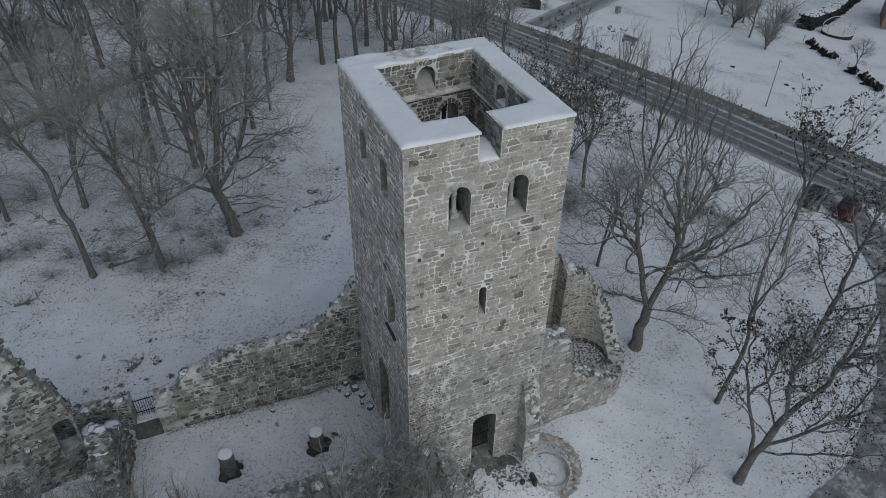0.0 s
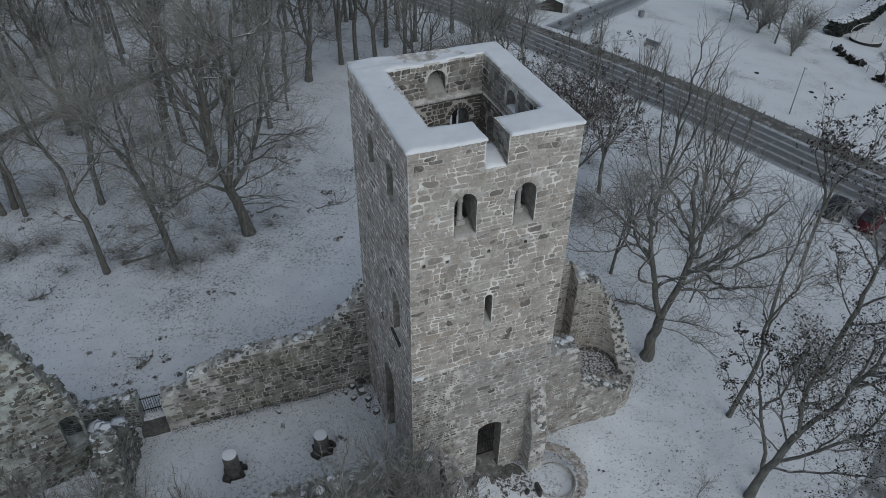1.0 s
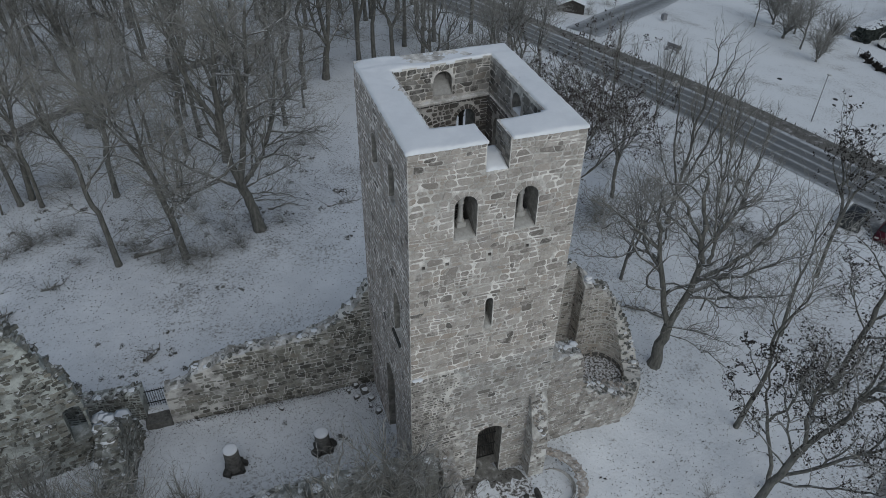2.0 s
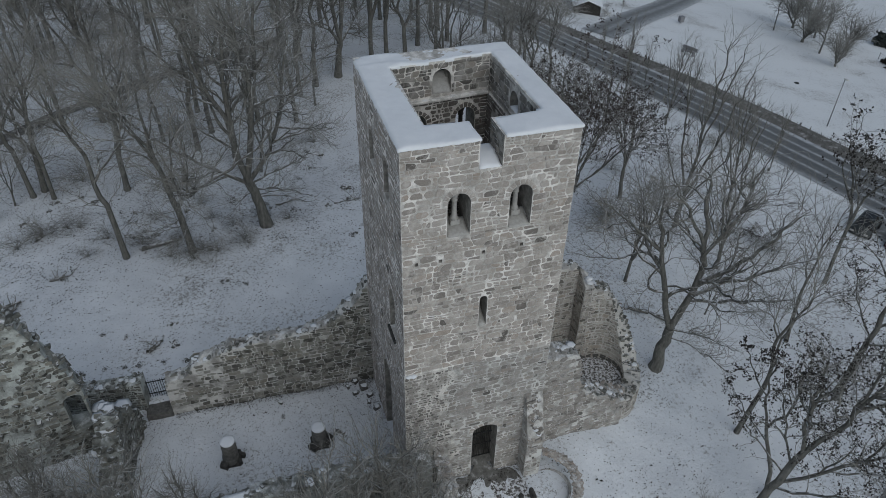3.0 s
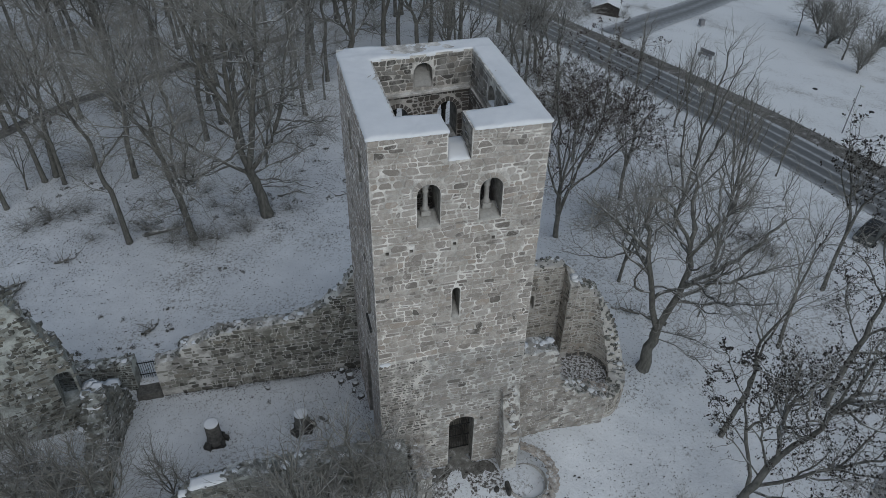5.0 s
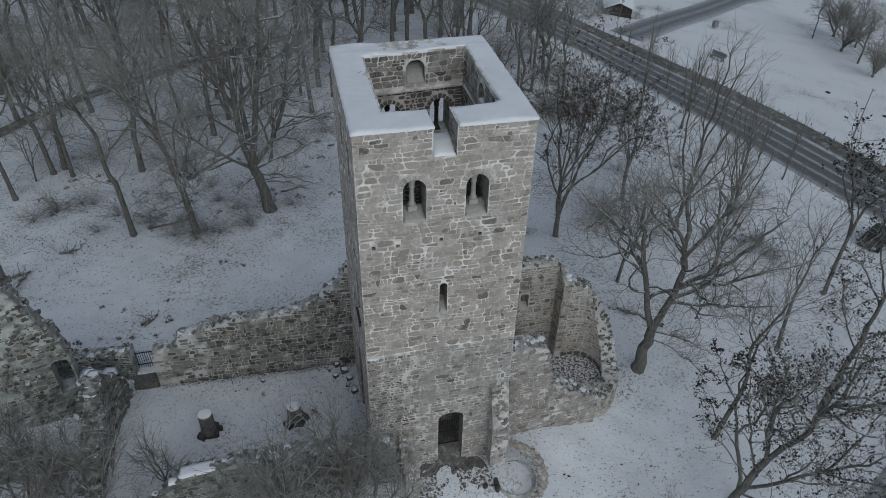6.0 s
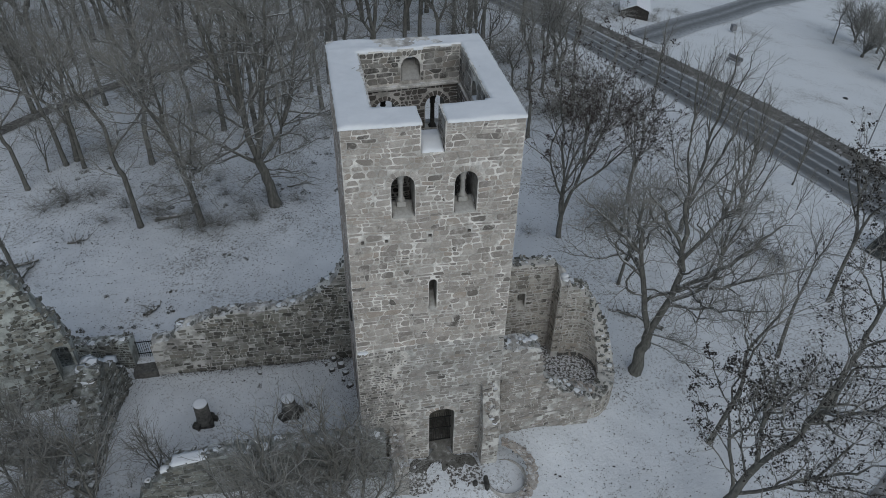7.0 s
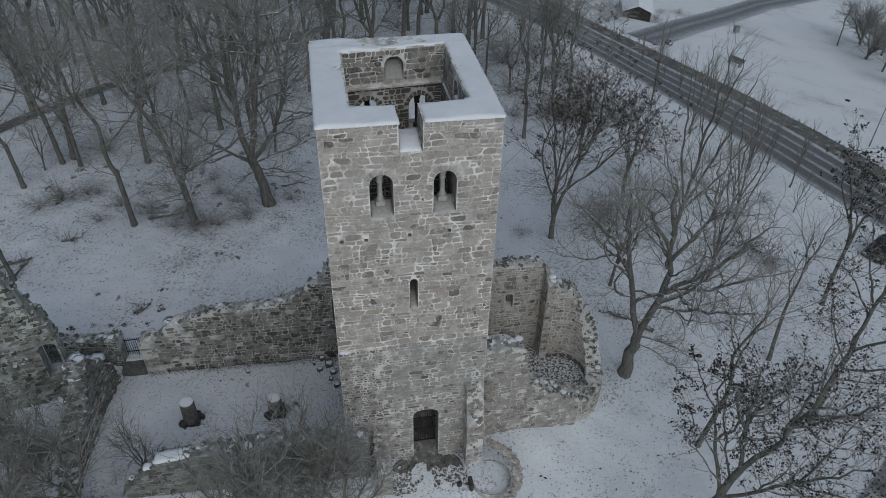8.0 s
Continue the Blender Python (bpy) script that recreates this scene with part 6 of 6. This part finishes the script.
def car(label, x, y, turn, paint, roof):
    ob = thing("car", label, "car", "parked cars")
    prof = [(-2.0, 0.35), (-2.05, 0.75), (-1.9, 0.95), (-1.2, 1.02), (-0.55, 1.45), (0.9, 1.5), (1.75, 1.05), (2.0, 0.9), (2.02, 0.35)]
    V, F = [], []
    for yy, w in ((-0.85, 1.0), (0.85, 1.0)):
        for px, pz in prof:
            V.append((px, yy * (0.82 if pz > 1.2 else 1.0), pz))
    m = len(prof)
    F = [tuple(range(m)), tuple(range(2 * m - 1, m - 1, -1))] + [(j, m + j, m + (j + 1) % m, (j + 1) % m) for j in range(m)]
    bm = bmesh.new()
    vs = [bm.verts.new(v) for v in V]
    for f in F:
        bm.faces.new([vs[i] for i in f])
    bmesh.ops.recalc_face_normals(bm, faces=bm.faces)
    bmesh.ops.bevel(bm, geom=bm.edges, offset=0.06, segments=2, affect="EDGES")
    part("body", bm, paint, ob, smooth=True)
    for nm, pts in (("windscreen", [(-1.18, -0.72, 1.06), (-1.18, 0.72, 1.06), (-0.6, 0.62, 1.45), (-0.6, -0.62, 1.45)]), ("rear_window", [(1.7, 0.7, 1.12), (1.7, -0.7, 1.12), (1.0, -0.6, 1.47), (1.0, 0.6, 1.47)]),
                    ("roof_glass", [(-0.5, -0.6, 1.51), (-0.5, 0.6, 1.51), (0.85, 0.6, 1.545), (0.85, -0.6, 1.545)])):
        c = Vector((0, 0, 0))
        n_ = (Vector(pts[1]) - Vector(pts[0])).cross(Vector(pts[2]) - Vector(pts[0])).normalized() * 0.03
        if n_.z < 0:
            n_ = -n_
        VV = [Vector(p) - n_ * 0.3 for p in pts] + [Vector(p) + n_ for p in pts]
        put_part(nm, mesh_data(nm, VV, [(3, 2, 1, 0), (4, 5, 6, 7), (0, 1, 5, 4), (1, 2, 6, 5), (2, 3, 7, 6), (3, 0, 4, 7)], roof), ob, "dark glass")
    for wx in (-1.3, 1.3):
        for wy in (-0.85, 0.85):
            V, F = [], []
            for sgn in (-0.1, 0.1):
                V += [(wx + 0.32 * math.cos(i * math.pi / 8), wy + sgn, 0.32 + 0.32 * math.sin(i * math.pi / 8)) for i in range(16)]
            F = [tuple(range(16)), tuple(range(31, 15, -1))] + [(i, (i + 1) % 16, 16 + (i + 1) % 16, 16 + i) for i in range(16)]
            put_part("wheel", mesh_data("wheel", V, F, M_IRON), ob)
    for wy in (-0.6, 0.6):
        bm = box_bm(-2.1, wy - 0.17, 0.68, -1.98, wy + 0.17, 0.82)
        part("headlight", bm, M_COLUMN, ob, "pale headlight")
    ob.matrix_basis = pose(x, y, gz(x, y) + 0.05, 0, 0, turn)
    return ob


M_RED = make_plain("dark_red_paint", [(0.3, (0.07, 0.012, 0.02)), (0.7, (0.095, 0.016, 0.026))], 2, 0.35, 40, 0.02)
M_GLASSY = make_plain("dark_car_glass", [(0.3, (0.02, 0.022, 0.025)), (0.7, (0.05, 0.052, 0.055))], 2, 0.15, 40, 0.01)
M_GREENCAR = make_plain("dark_grey_paint", [(0.3, (0.04, 0.045, 0.045)), (0.7, (0.06, 0.065, 0.065))], 2, 0.35, 40, 0.02)
car("dark red car with dark glass parked beside the road", 49.6, 12.6, 28, M_RED, M_GLASSY)
car("dark grey car parked next to the red one", 47.9, 15.2, 28, M_GREENCAR, M_GLASSY)

M_WOODWALL = make_plain("dark_board_wall", [(0.3, (0.03, 0.028, 0.026)), (0.7, (0.07, 0.065, 0.06))], 3, 0.9)
M_PLASTER = make_plain("reddish_plaster", [(0.3, (0.22, 0.15, 0.13)), (0.7, (0.3, 0.21, 0.18))], 2, 0.9)
M_METAL = make_plain("grey_metal", [(0.3, (0.2, 0.2, 0.21)), (0.7, (0.3, 0.3, 0.31))], 6, 0.5, metal=0.5)
M_SIGN = make_plain("sign_face", [(0.3, (0.6, 0.6, 0.58)), (0.7, (0.75, 0.75, 0.73))], 6, 0.5)


def gabled(name, label, category, x, y, turn, lx, ly, h, rise, wall_mat, over=0.35, windows=()):
    ob = thing(name, label, category)
    part("wall", box_bm(-lx / 2, -ly / 2, -1.0, lx / 2, ly / 2, h), wall_mat, ob)
    V = []
    for t0 in (0.0, 0.16):
        V += [(-lx / 2 - over, -ly / 2 - over, h - 0.15 + t0), (lx / 2 + over, -ly / 2 - over, h - 0.15 + t0), (lx / 2 + over, 0, h + rise + t0), (-lx / 2 - over, 0, h + rise + t0), (lx / 2 + over, ly / 2 + over, h - 0.15 + t0), (-lx / 2 - over, ly / 2 + over, h - 0.15 + t0)]
    F = [(0, 3, 2, 1), (3, 5, 4, 2), (6, 7, 8, 9), (9, 8, 10, 11), (0, 1, 7, 6), (4, 5, 11, 10), (0, 6, 9, 3), (3, 9, 11, 5), (1, 2, 8, 7), (2, 4, 10, 8)]
    put_part("roof", mesh_data("roof", V, F, M_SNOW), ob, "roof under a layer of snow")
    for sx in (-lx / 2, lx / 2):
        put_part("gable", mesh_data("gable", [(sx, -ly / 2, h), (sx, ly / 2, h), (sx, 0, h + rise), (sx * 0.97, -ly / 2, h), (sx * 0.97, ly / 2, h), (sx * 0.97, 0, h + rise)], [(0, 1, 2), (5, 4, 3), (0, 3, 4, 1), (1, 4, 5, 2), (2, 5, 3, 0)], wall_mat), ob)
    for wx, wz in windows:
        w = part("window", box_bm(wx - 0.5, -ly / 2 - 0.05, wz, wx + 0.5, -ly / 2 + 0.05, wz + 1.2), M_SIGN, ob, "window with a pale frame")
        part("pane", box_bm(wx - 0.4, -ly / 2 - 0.07, wz + 0.1, wx + 0.4, -ly / 2 - 0.052, wz + 1.1), M_GLASSY, w)
    ob.matrix_basis = pose(x, y, gz(x, y), 0, 0, turn)
    return ob


gabled("shed", "small dark wooden shed with a snow-covered roof", "shed", 55.6, 87.6, 68, 6.5, 4.5, 1.7, 0.9, M_WOODWALL)
gabled("house", "house with reddish plaster walls and a snowy roof", "house", 143.6, 76.1, 40, 12.0, 9.0, 5.5, 3.0, M_PLASTER, windows=((-3, 1.2), (0, 1.2), (3, 1.2)))

tramp = thing("trampoline", "round garden trampoline filled with snow, its net hoop bent", "trampoline")
lathe("rim", [(2.75, -0.08), (3.0, -0.06), (3.05, 0.0), (2.95, 0.05), (2.7, 0.03)], tramp, M_SIGN, (0, 0, 1.0), "pale padded rim", 28)
lathe("mat", [(2.72, 0.0), (2.0, -0.05), (0.5, -0.1), (0.05, -0.1)], tramp, M_SNOW, (0, 0, 1.0), "snow on the jumping mat", 28)
lathe("skirt", [(2.9, -0.95), (2.95, -0.1)], tramp, M_IRON, (0, 0, 1.0), "black side skirt", 28)
for i in range(6):
    a = i * math.pi / 3
    lathe("post", [(0.05, 0), (0.05, 2.6)], tramp, M_METAL, (2.95 * math.cos(a), 2.95 * math.sin(a), 0), "", 8)
V, F = [], []
tube(V, F, [np.array((3.0 * math.cos(a), 3.0 * math.sin(a), 2.4 + 0.6 * math.sin(a * 2))) for a in np.linspace(0, 2 * math.pi, 28)], [0.06] * 28, 6)
put_part("net_hoop", mesh_data("net_hoop", V, F, M_SIGN, True), tramp, "bent pale hoop")
tramp.matrix_basis = pose(119.5, 72.8, gz(119.5, 72.8), 0, 0, 0)

lamp = thing("street_lamp", "slim grey street lamp post beside the road", "lamp", at=(65.7, 38.9, gz(65.7, 38.9)))
lathe("pole", [(0.09, 0), (0.08, 1.0), (0.05, 6.4)], lamp, M_METAL, (0, 0, 0), "", 10)
bm = box_bm(-0.15, -0.5, 6.35, 0.15, 0.15, 6.5)
bmesh.ops.bevel(bm, geom=bm.edges, offset=0.04, segments=2, affect="EDGES")
part("lamp_head", bm, M_SIGN, lamp, "pale lamp head")
sgn = thing("road_sign", "pale diamond-shaped road sign on a post beside the road", "sign", at=(47.9, 44.8, gz(47.9, 44.8)))
lathe("post", [(0.04, 0), (0.04, 2.6)], sgn, M_METAL, (0, 0, 0), "", 8)
bm = box_bm(-0.06, -0.36, -0.36, -0.03, 0.36, 0.36)
bmesh.ops.bevel(bm, geom=bm.edges, offset=0.012, segments=1, affect="EDGES")
plate = part("sign_plate", bm, M_SIGN, sgn, "square pale plate standing on one corner")
plate.location, plate.rotation_euler = (0, 0, 2.4), (radians(45), 0, radians(-130))
bench = thing("bench", "grey bench with snow beside the road", "bench", at=(62.2, 65.3, gz(62.2, 65.3)))
part("seat", box_bm(-1.1, -0.3, 0.5, 1.1, 0.3, 0.6), M_METAL, bench)
part("backrest", box_bm(-1.3, 0.36, 0.6, 1.3, 0.44, 1.15), M_METAL, bench)
for sx in (-1.0, 1.0):
    part("leg", box_bm(sx - 0.08, -0.3, -0.2, sx + 0.08, 0.3, 0.5), M_METAL, bench)
bench.rotation_euler = (0, 0, -1.2)
for x, y in ((74.3, 54.4), (77.6, 46.5)):
    mh = thing("manhole_cover", "dark bare manhole cover in the snow", "manhole cover", "manhole covers", at=(x, y, gz(x, y)))
    lathe("lid", [(0.36, -0.1), (0.36, 0.08), (0.33, 0.1), (0.05, 0.1)], mh, M_IRON, (0, 0, 0), "", 18)
box_ob = thing("litter_bin", "small grey bin on a post in the field", "bin", at=(72.8, 83.2, gz(72.8, 83.2)))
part("bin", box_bm(-0.4, -0.4, 0.3, 0.4, 0.4, 1.3), M_METAL, box_ob)
lathe("post", [(0.06, -0.3), (0.06, 0.4)], box_ob, M_METAL, (0, 0, 0), "", 8)

# trees, bushes and hedges of the fields beyond the road
for src, x, y, turn, sc in ((willow, 90.3, 63.4, 90, 0.72), (mid, 93.2, 70.2, 200, 0.55), (slim, 94.0, 83.3, 40, 0.5), (willow, 101, 86, 140, 1.0), (mid, 101, 80, 240, 0.6), (willow, 103.5, 74.5, 10, 0.8), (oak, 100.9, 53.3, 10, 0.32), (slim, 63, 98, 30, 0.5), (slim, 70, 104, 130, 0.5),
                            (shrub, 60, 95, 30, 0.6), (bush, 62, 91, 60, 0.6), (bush, 59, 86.5, 160, 0.5), (bush, 66, 92, 210, 0.6), (bush, 52.6, 85.0, 20, 1.3), (bush, 50.0, 83.0, 120, 1.4), (bush, 57.5, 83.8, 220, 0.9), (bush, 53.0, 90.5, 70, 1.4), (bush, 47.2, 80.5, 300, 1.3), (bush, 48.5, 86.5, 170, 1.6)):
    planted(src, x, y, turn, sc, "small bare fruit tree in the garden" if src is oak else "bare bush beside the shed" if src is shrub else "")
low_bush = tree("bush", "low dark evergreen bush along the garden fence", 101.4, 60.3, grow(36, 1.8, 0.05, forks=12, spread=1.3, bare=0.02, up=0.04, rmin=0.009, wander=0.18, leaves=1300, leaf_size=0.75), 0, category="bush", group=BUSH)
for i in range(10):
    t0 = i / 9
    if i not in (4, 5):
        planted(low_bush, 105.0 - 10.5 * t0 + wr.uniform(-0.8, 0.8), 66.5 - 23 * t0, wr.uniform(0, 360), wr.uniform(0.9, 1.5))
fence = thing("garden_fence", "thin wire fence between the garden and the field", "fence")
for i in range(11):
    x, y = 105.8 - 1.18 * i, 68.9 - 2.65 * i
    lathe("post", [(0.06, -0.4), (0.06, 1.3)], fence, M_METAL, (x, y, gz(x, y)), "", 6)
for h in (0.35, 0.8, 1.2):
    V, F = [], []
    tube(V, F, [np.array((105.8 - 1.18 * i, 68.9 - 2.65 * i, gz(105.8 - 1.18 * i, 68.9 - 2.65 * i) + h)) for i in range(11)], [0.02] * 11, 4)
    put_part("wire", mesh_data("wire", V, F, M_METAL), fence)
# clipped hedge with snow on its flat top
hedge = thing("garden_hedge", "long clipped dark hedge with snow on its flat top", "hedge")
hr_ = random.Random(71)
V, F, SV, SF = [], [], [], []
for i in range(100):
    t0 = i / 99
    x, y = 114.8 + 45 * t0, 77.0 + 22 * t0
    for _ in range(34):
        a, b_ = hr_.uniform(-1.5, 1.5), hr_.uniform(0.0, 2.8)
        px, py = x - 0.44 * a + hr_.gauss(0, 0.25), y + 0.9 * a + hr_.gauss(0, 0.12)
        slab(V, F, (px, py, gz(x, y) + b_), hr_.uniform(0.16, 0.28), hr_, 0.7)
    for _ in range(22):
        a = hr_.uniform(-1.5, 1.5)
        block(SV, SF, (x - 0.44 * a + hr_.gauss(0, 0.15), y + 0.9 * a, gz(x, y) + 2.85 + hr_.gauss(0, 0.08)), hr_.uniform(0.1, 0.26), hr_, 0.5)
put_part("foliage", mesh_data("foliage", V, F, M_HEDGE), hedge, "", "stuff")
put_part("snow_top", mesh_data("snow_top", SV, SF, M_SNOW, True), hedge, "broken layer of snow", "stuff")
for i in range(9):
    planted(fan, 43.5 + wr.uniform(-2, 7) - 0.3 * i, 22 + 5.0 * i, wr.uniform(0, 360), wr.uniform(0.25, 0.45))
for i in range(10):
    planted(bush, wr.uniform(34, 46) - 0.2 * i, 14 + 2.4 * i, wr.uniform(0, 360), wr.uniform(0.6, 1.0))

# ---- litter on the snow ----
rg = np.random.default_rng(8)
V, F = [], []
want = 0
drifts = 2500
while want < 44000:
    x, y = rg.uniform(-32, 36), rg.uniform(-8, 46)
    if drifts > 0:
        drifts -= 1
        x, y = (rg.uniform(-13, 0), 0.0) if drifts > 900 else (-abs(rg.normal(0, 0.7)), rg.uniform(1.5, 9))
        y = 9.58 - 0.038 * (x + 13.1) - abs(rg.normal(0, 0.22)) if drifts > 900 else y
    if 0 < x < 8 and 0 < y < 9.2:
        continue
    dens = 0.5 + 0.5 * math.sin(x * 0.35 + 1.3 * math.sin(y * 0.23)) * math.sin(y * 0.41 + 0.8 * math.sin(x * 0.19))
    dens *= 0.6 + 0.4 * math.sin(x * 1.9 + 2 * math.sin(y * 1.3)) * math.sin(y * 2.3)
    if -16 < x < 0 and 0 < y < 10:
        dens = 0.5 + 0.5 * max(sstep(2.2, 0, abs(y - 8.9)), sstep(-9, 0, x) * 0.8)
    if -22 < x < 4 and abs(y - (21.6 + 0.07 * (x + 10) + 0.35 * math.sin(x * 0.5)) - 0.25 * math.copysign(1, math.sin(x * 9))) < 0.12:
        dens = 0.8
    if x < 6 and y > 25.5:
        dens = 0.35 + 0.65 * dens
    if x > 8:
        dens *= 0.75 if x < 20 and y < 6 else 0.4
    if 0.5 < x < 7.6 and -2.5 < y < 0:
        dens = 0.25 + 0.7 * sstep(-1.8, 0, y)
    if drifts <= 0 and rg.random() > dens ** 2 + 0.05:
        continue
    want += 1
    s = rg.uniform(0.02, 0.075) * (2.0 if rg.random() < 0.03 else 1)
    if -16 < x < 0 and 0 < y < 10:
        s *= 0.65
    a = rg.normal(0.2, 0.7)
    z = gz(x, y) + 0.07
    c, sn = math.cos(a), math.sin(a)
    k = len(V)
    w = rg.uniform(0.25, 0.6)
    V += [(x - s * c, y - s * sn, z), (x + s * w * sn, y - s * w * c, z + rg.uniform(0, 0.04)), (x + s * c, y + s * sn, z), (x - s * w * sn, y + s * w * c, z + rg.uniform(0, 0.04))]
    F.append((k, k + 1, k + 2, k + 3))
litter = new("fallen_leaves", mesh_data("fallen_leaves", V, F, M_LEAF))
tagged(litter, "dark fallen leaves and grass tips strewn on the snow", "leaves", kind="stuff")


# fallen wood on the meadow
def log(label, x, y, turn, L, r, seed):
    rgl = np.random.default_rng(seed)
    ob = thing("log", label, "log", "fallen wood on the meadow")
    V, F = [], []
    tube(V, F, [np.array((L * (i / 6 - 0.5), rgl.normal(0, 0.05), r + rgl.normal(0, 0.03))) for i in range(7)], [r * (1.1 - 0.1 * i) for i in range(7)], 8)
    put_part("stem", mesh_data("stem", V, F, M_BARK, True), ob)
    V, F = [], []
    for _ in range(9):
        p0 = np.array((rgl.uniform(-L / 2, L / 2), 0, r))
        bp, br = branch(rgl, p0, (rgl.normal(0, 1), rgl.normal(0, 1), 0.5), rgl.uniform(0.5, 1.4), 0.04, 0.012, 4, 0, 0.2)
        tube(V, F, bp, br, 4)
    put_part("brushwood", mesh_data("brushwood", V, F, M_TWIG), ob, "", "stuff")
    ob.matrix_basis = pose(x, y, gz(x, y), 0, 0, turn)


for i, (x, y, tn, L, r) in enumerate(((-25.4, 22.8, 20, 3.2, 0.2), (-24.6, 21.9, 70, 2.6, 0.16), (-13.7, 27.9, 10, 3.6, 0.2), (-3.0, 31.2, 10, 2.2, 0.12), (2.5, 30.0, 5, 3.0, 0.06), (-14.2, 15.6, 40, 1.3, 0.16), (-21.5, 25.6, 10, 1.5, 0.1), (22.3, 9.4, 130, 3.0, 0.16), (20.8, 10.3, 150, 2.2, 0.14))):
    log("dark fallen branch lying in the snow", x, y, tn, L, r, 60 + i)

# dark clods and tufts that stand out of the snow
cr = random.Random(61)
in_wood = [(cr.uniform(-26, 3), cr.uniform(27.5, 41), cr.uniform(0.25, 0.6)) for _ in range(34)]
for x, y, r in (*in_wood, (-12.9, 15.4, 0.5), (-9.3, 21.4, 0.32), (-12.0, 22.6, 0.3), (-17.8, 18.0, 0.25), (-21.4, 25.3, 0.3), (-7.5, 20.6, 0.2), (-13.1, 17.6, 0.3), (-16.2, 17.2, 0.2), (1.6, 24.5, 0.35), (5.8, 35.4, 0.35),
                (2.4, 30.2, 0.3), (5.4, 29.5, 0.3), (-10.0, 26.0, 0.3), (-4.9, 28.0, 0.35), (-9.6, 28.9, 0.3), (-19.0, 14.4, 0.3), (-17.5, 14.4, 0.22), (-16.2, 14.2, 0.2), (-15.2, 14.1, 0.25), (-13.6, 13.9, 0.2),
                (-12.2, 13.6, 0.28), (-18.3, 13.3, 0.25), (-11.0, 13.3, 0.2), (-8.0, 12.2, 0.2), (-3.2, 5.2, 0.35), (-6.4, 7.4, 0.2)):
    V, F = [], []
    for _ in range(cr.randint(4, 8)):
        slab(V, F, (cr.gauss(0, r * 0.55), cr.gauss(0, r * 0.4), r * 0.02), r * cr.uniform(0.14, 0.34), cr, 0.3)
    for _ in range(26):
        a, q, h = cr.uniform(0, 6.28), cr.uniform(0, r * 0.9), cr.uniform(0.1, 0.3)
        bx, by = q * math.cos(a), q * math.sin(a)
        k = len(V)
        V += [(bx - 0.012, by, 0), (bx + 0.012, by, 0), (bx + cr.gauss(0, 0.1), by + cr.gauss(0, 0.1), h)]
        F.append((k, k + 1, k + 2))
    ob = thing("earth_clod", "dark clod of earth and dead grass standing out of the snow", "clod", "clods in the meadow", at=(x, y, gz(x, y) + 0.06))
    put_part("turf", mesh_data("turf", V, F, M_BARK), ob, "", "stuff")
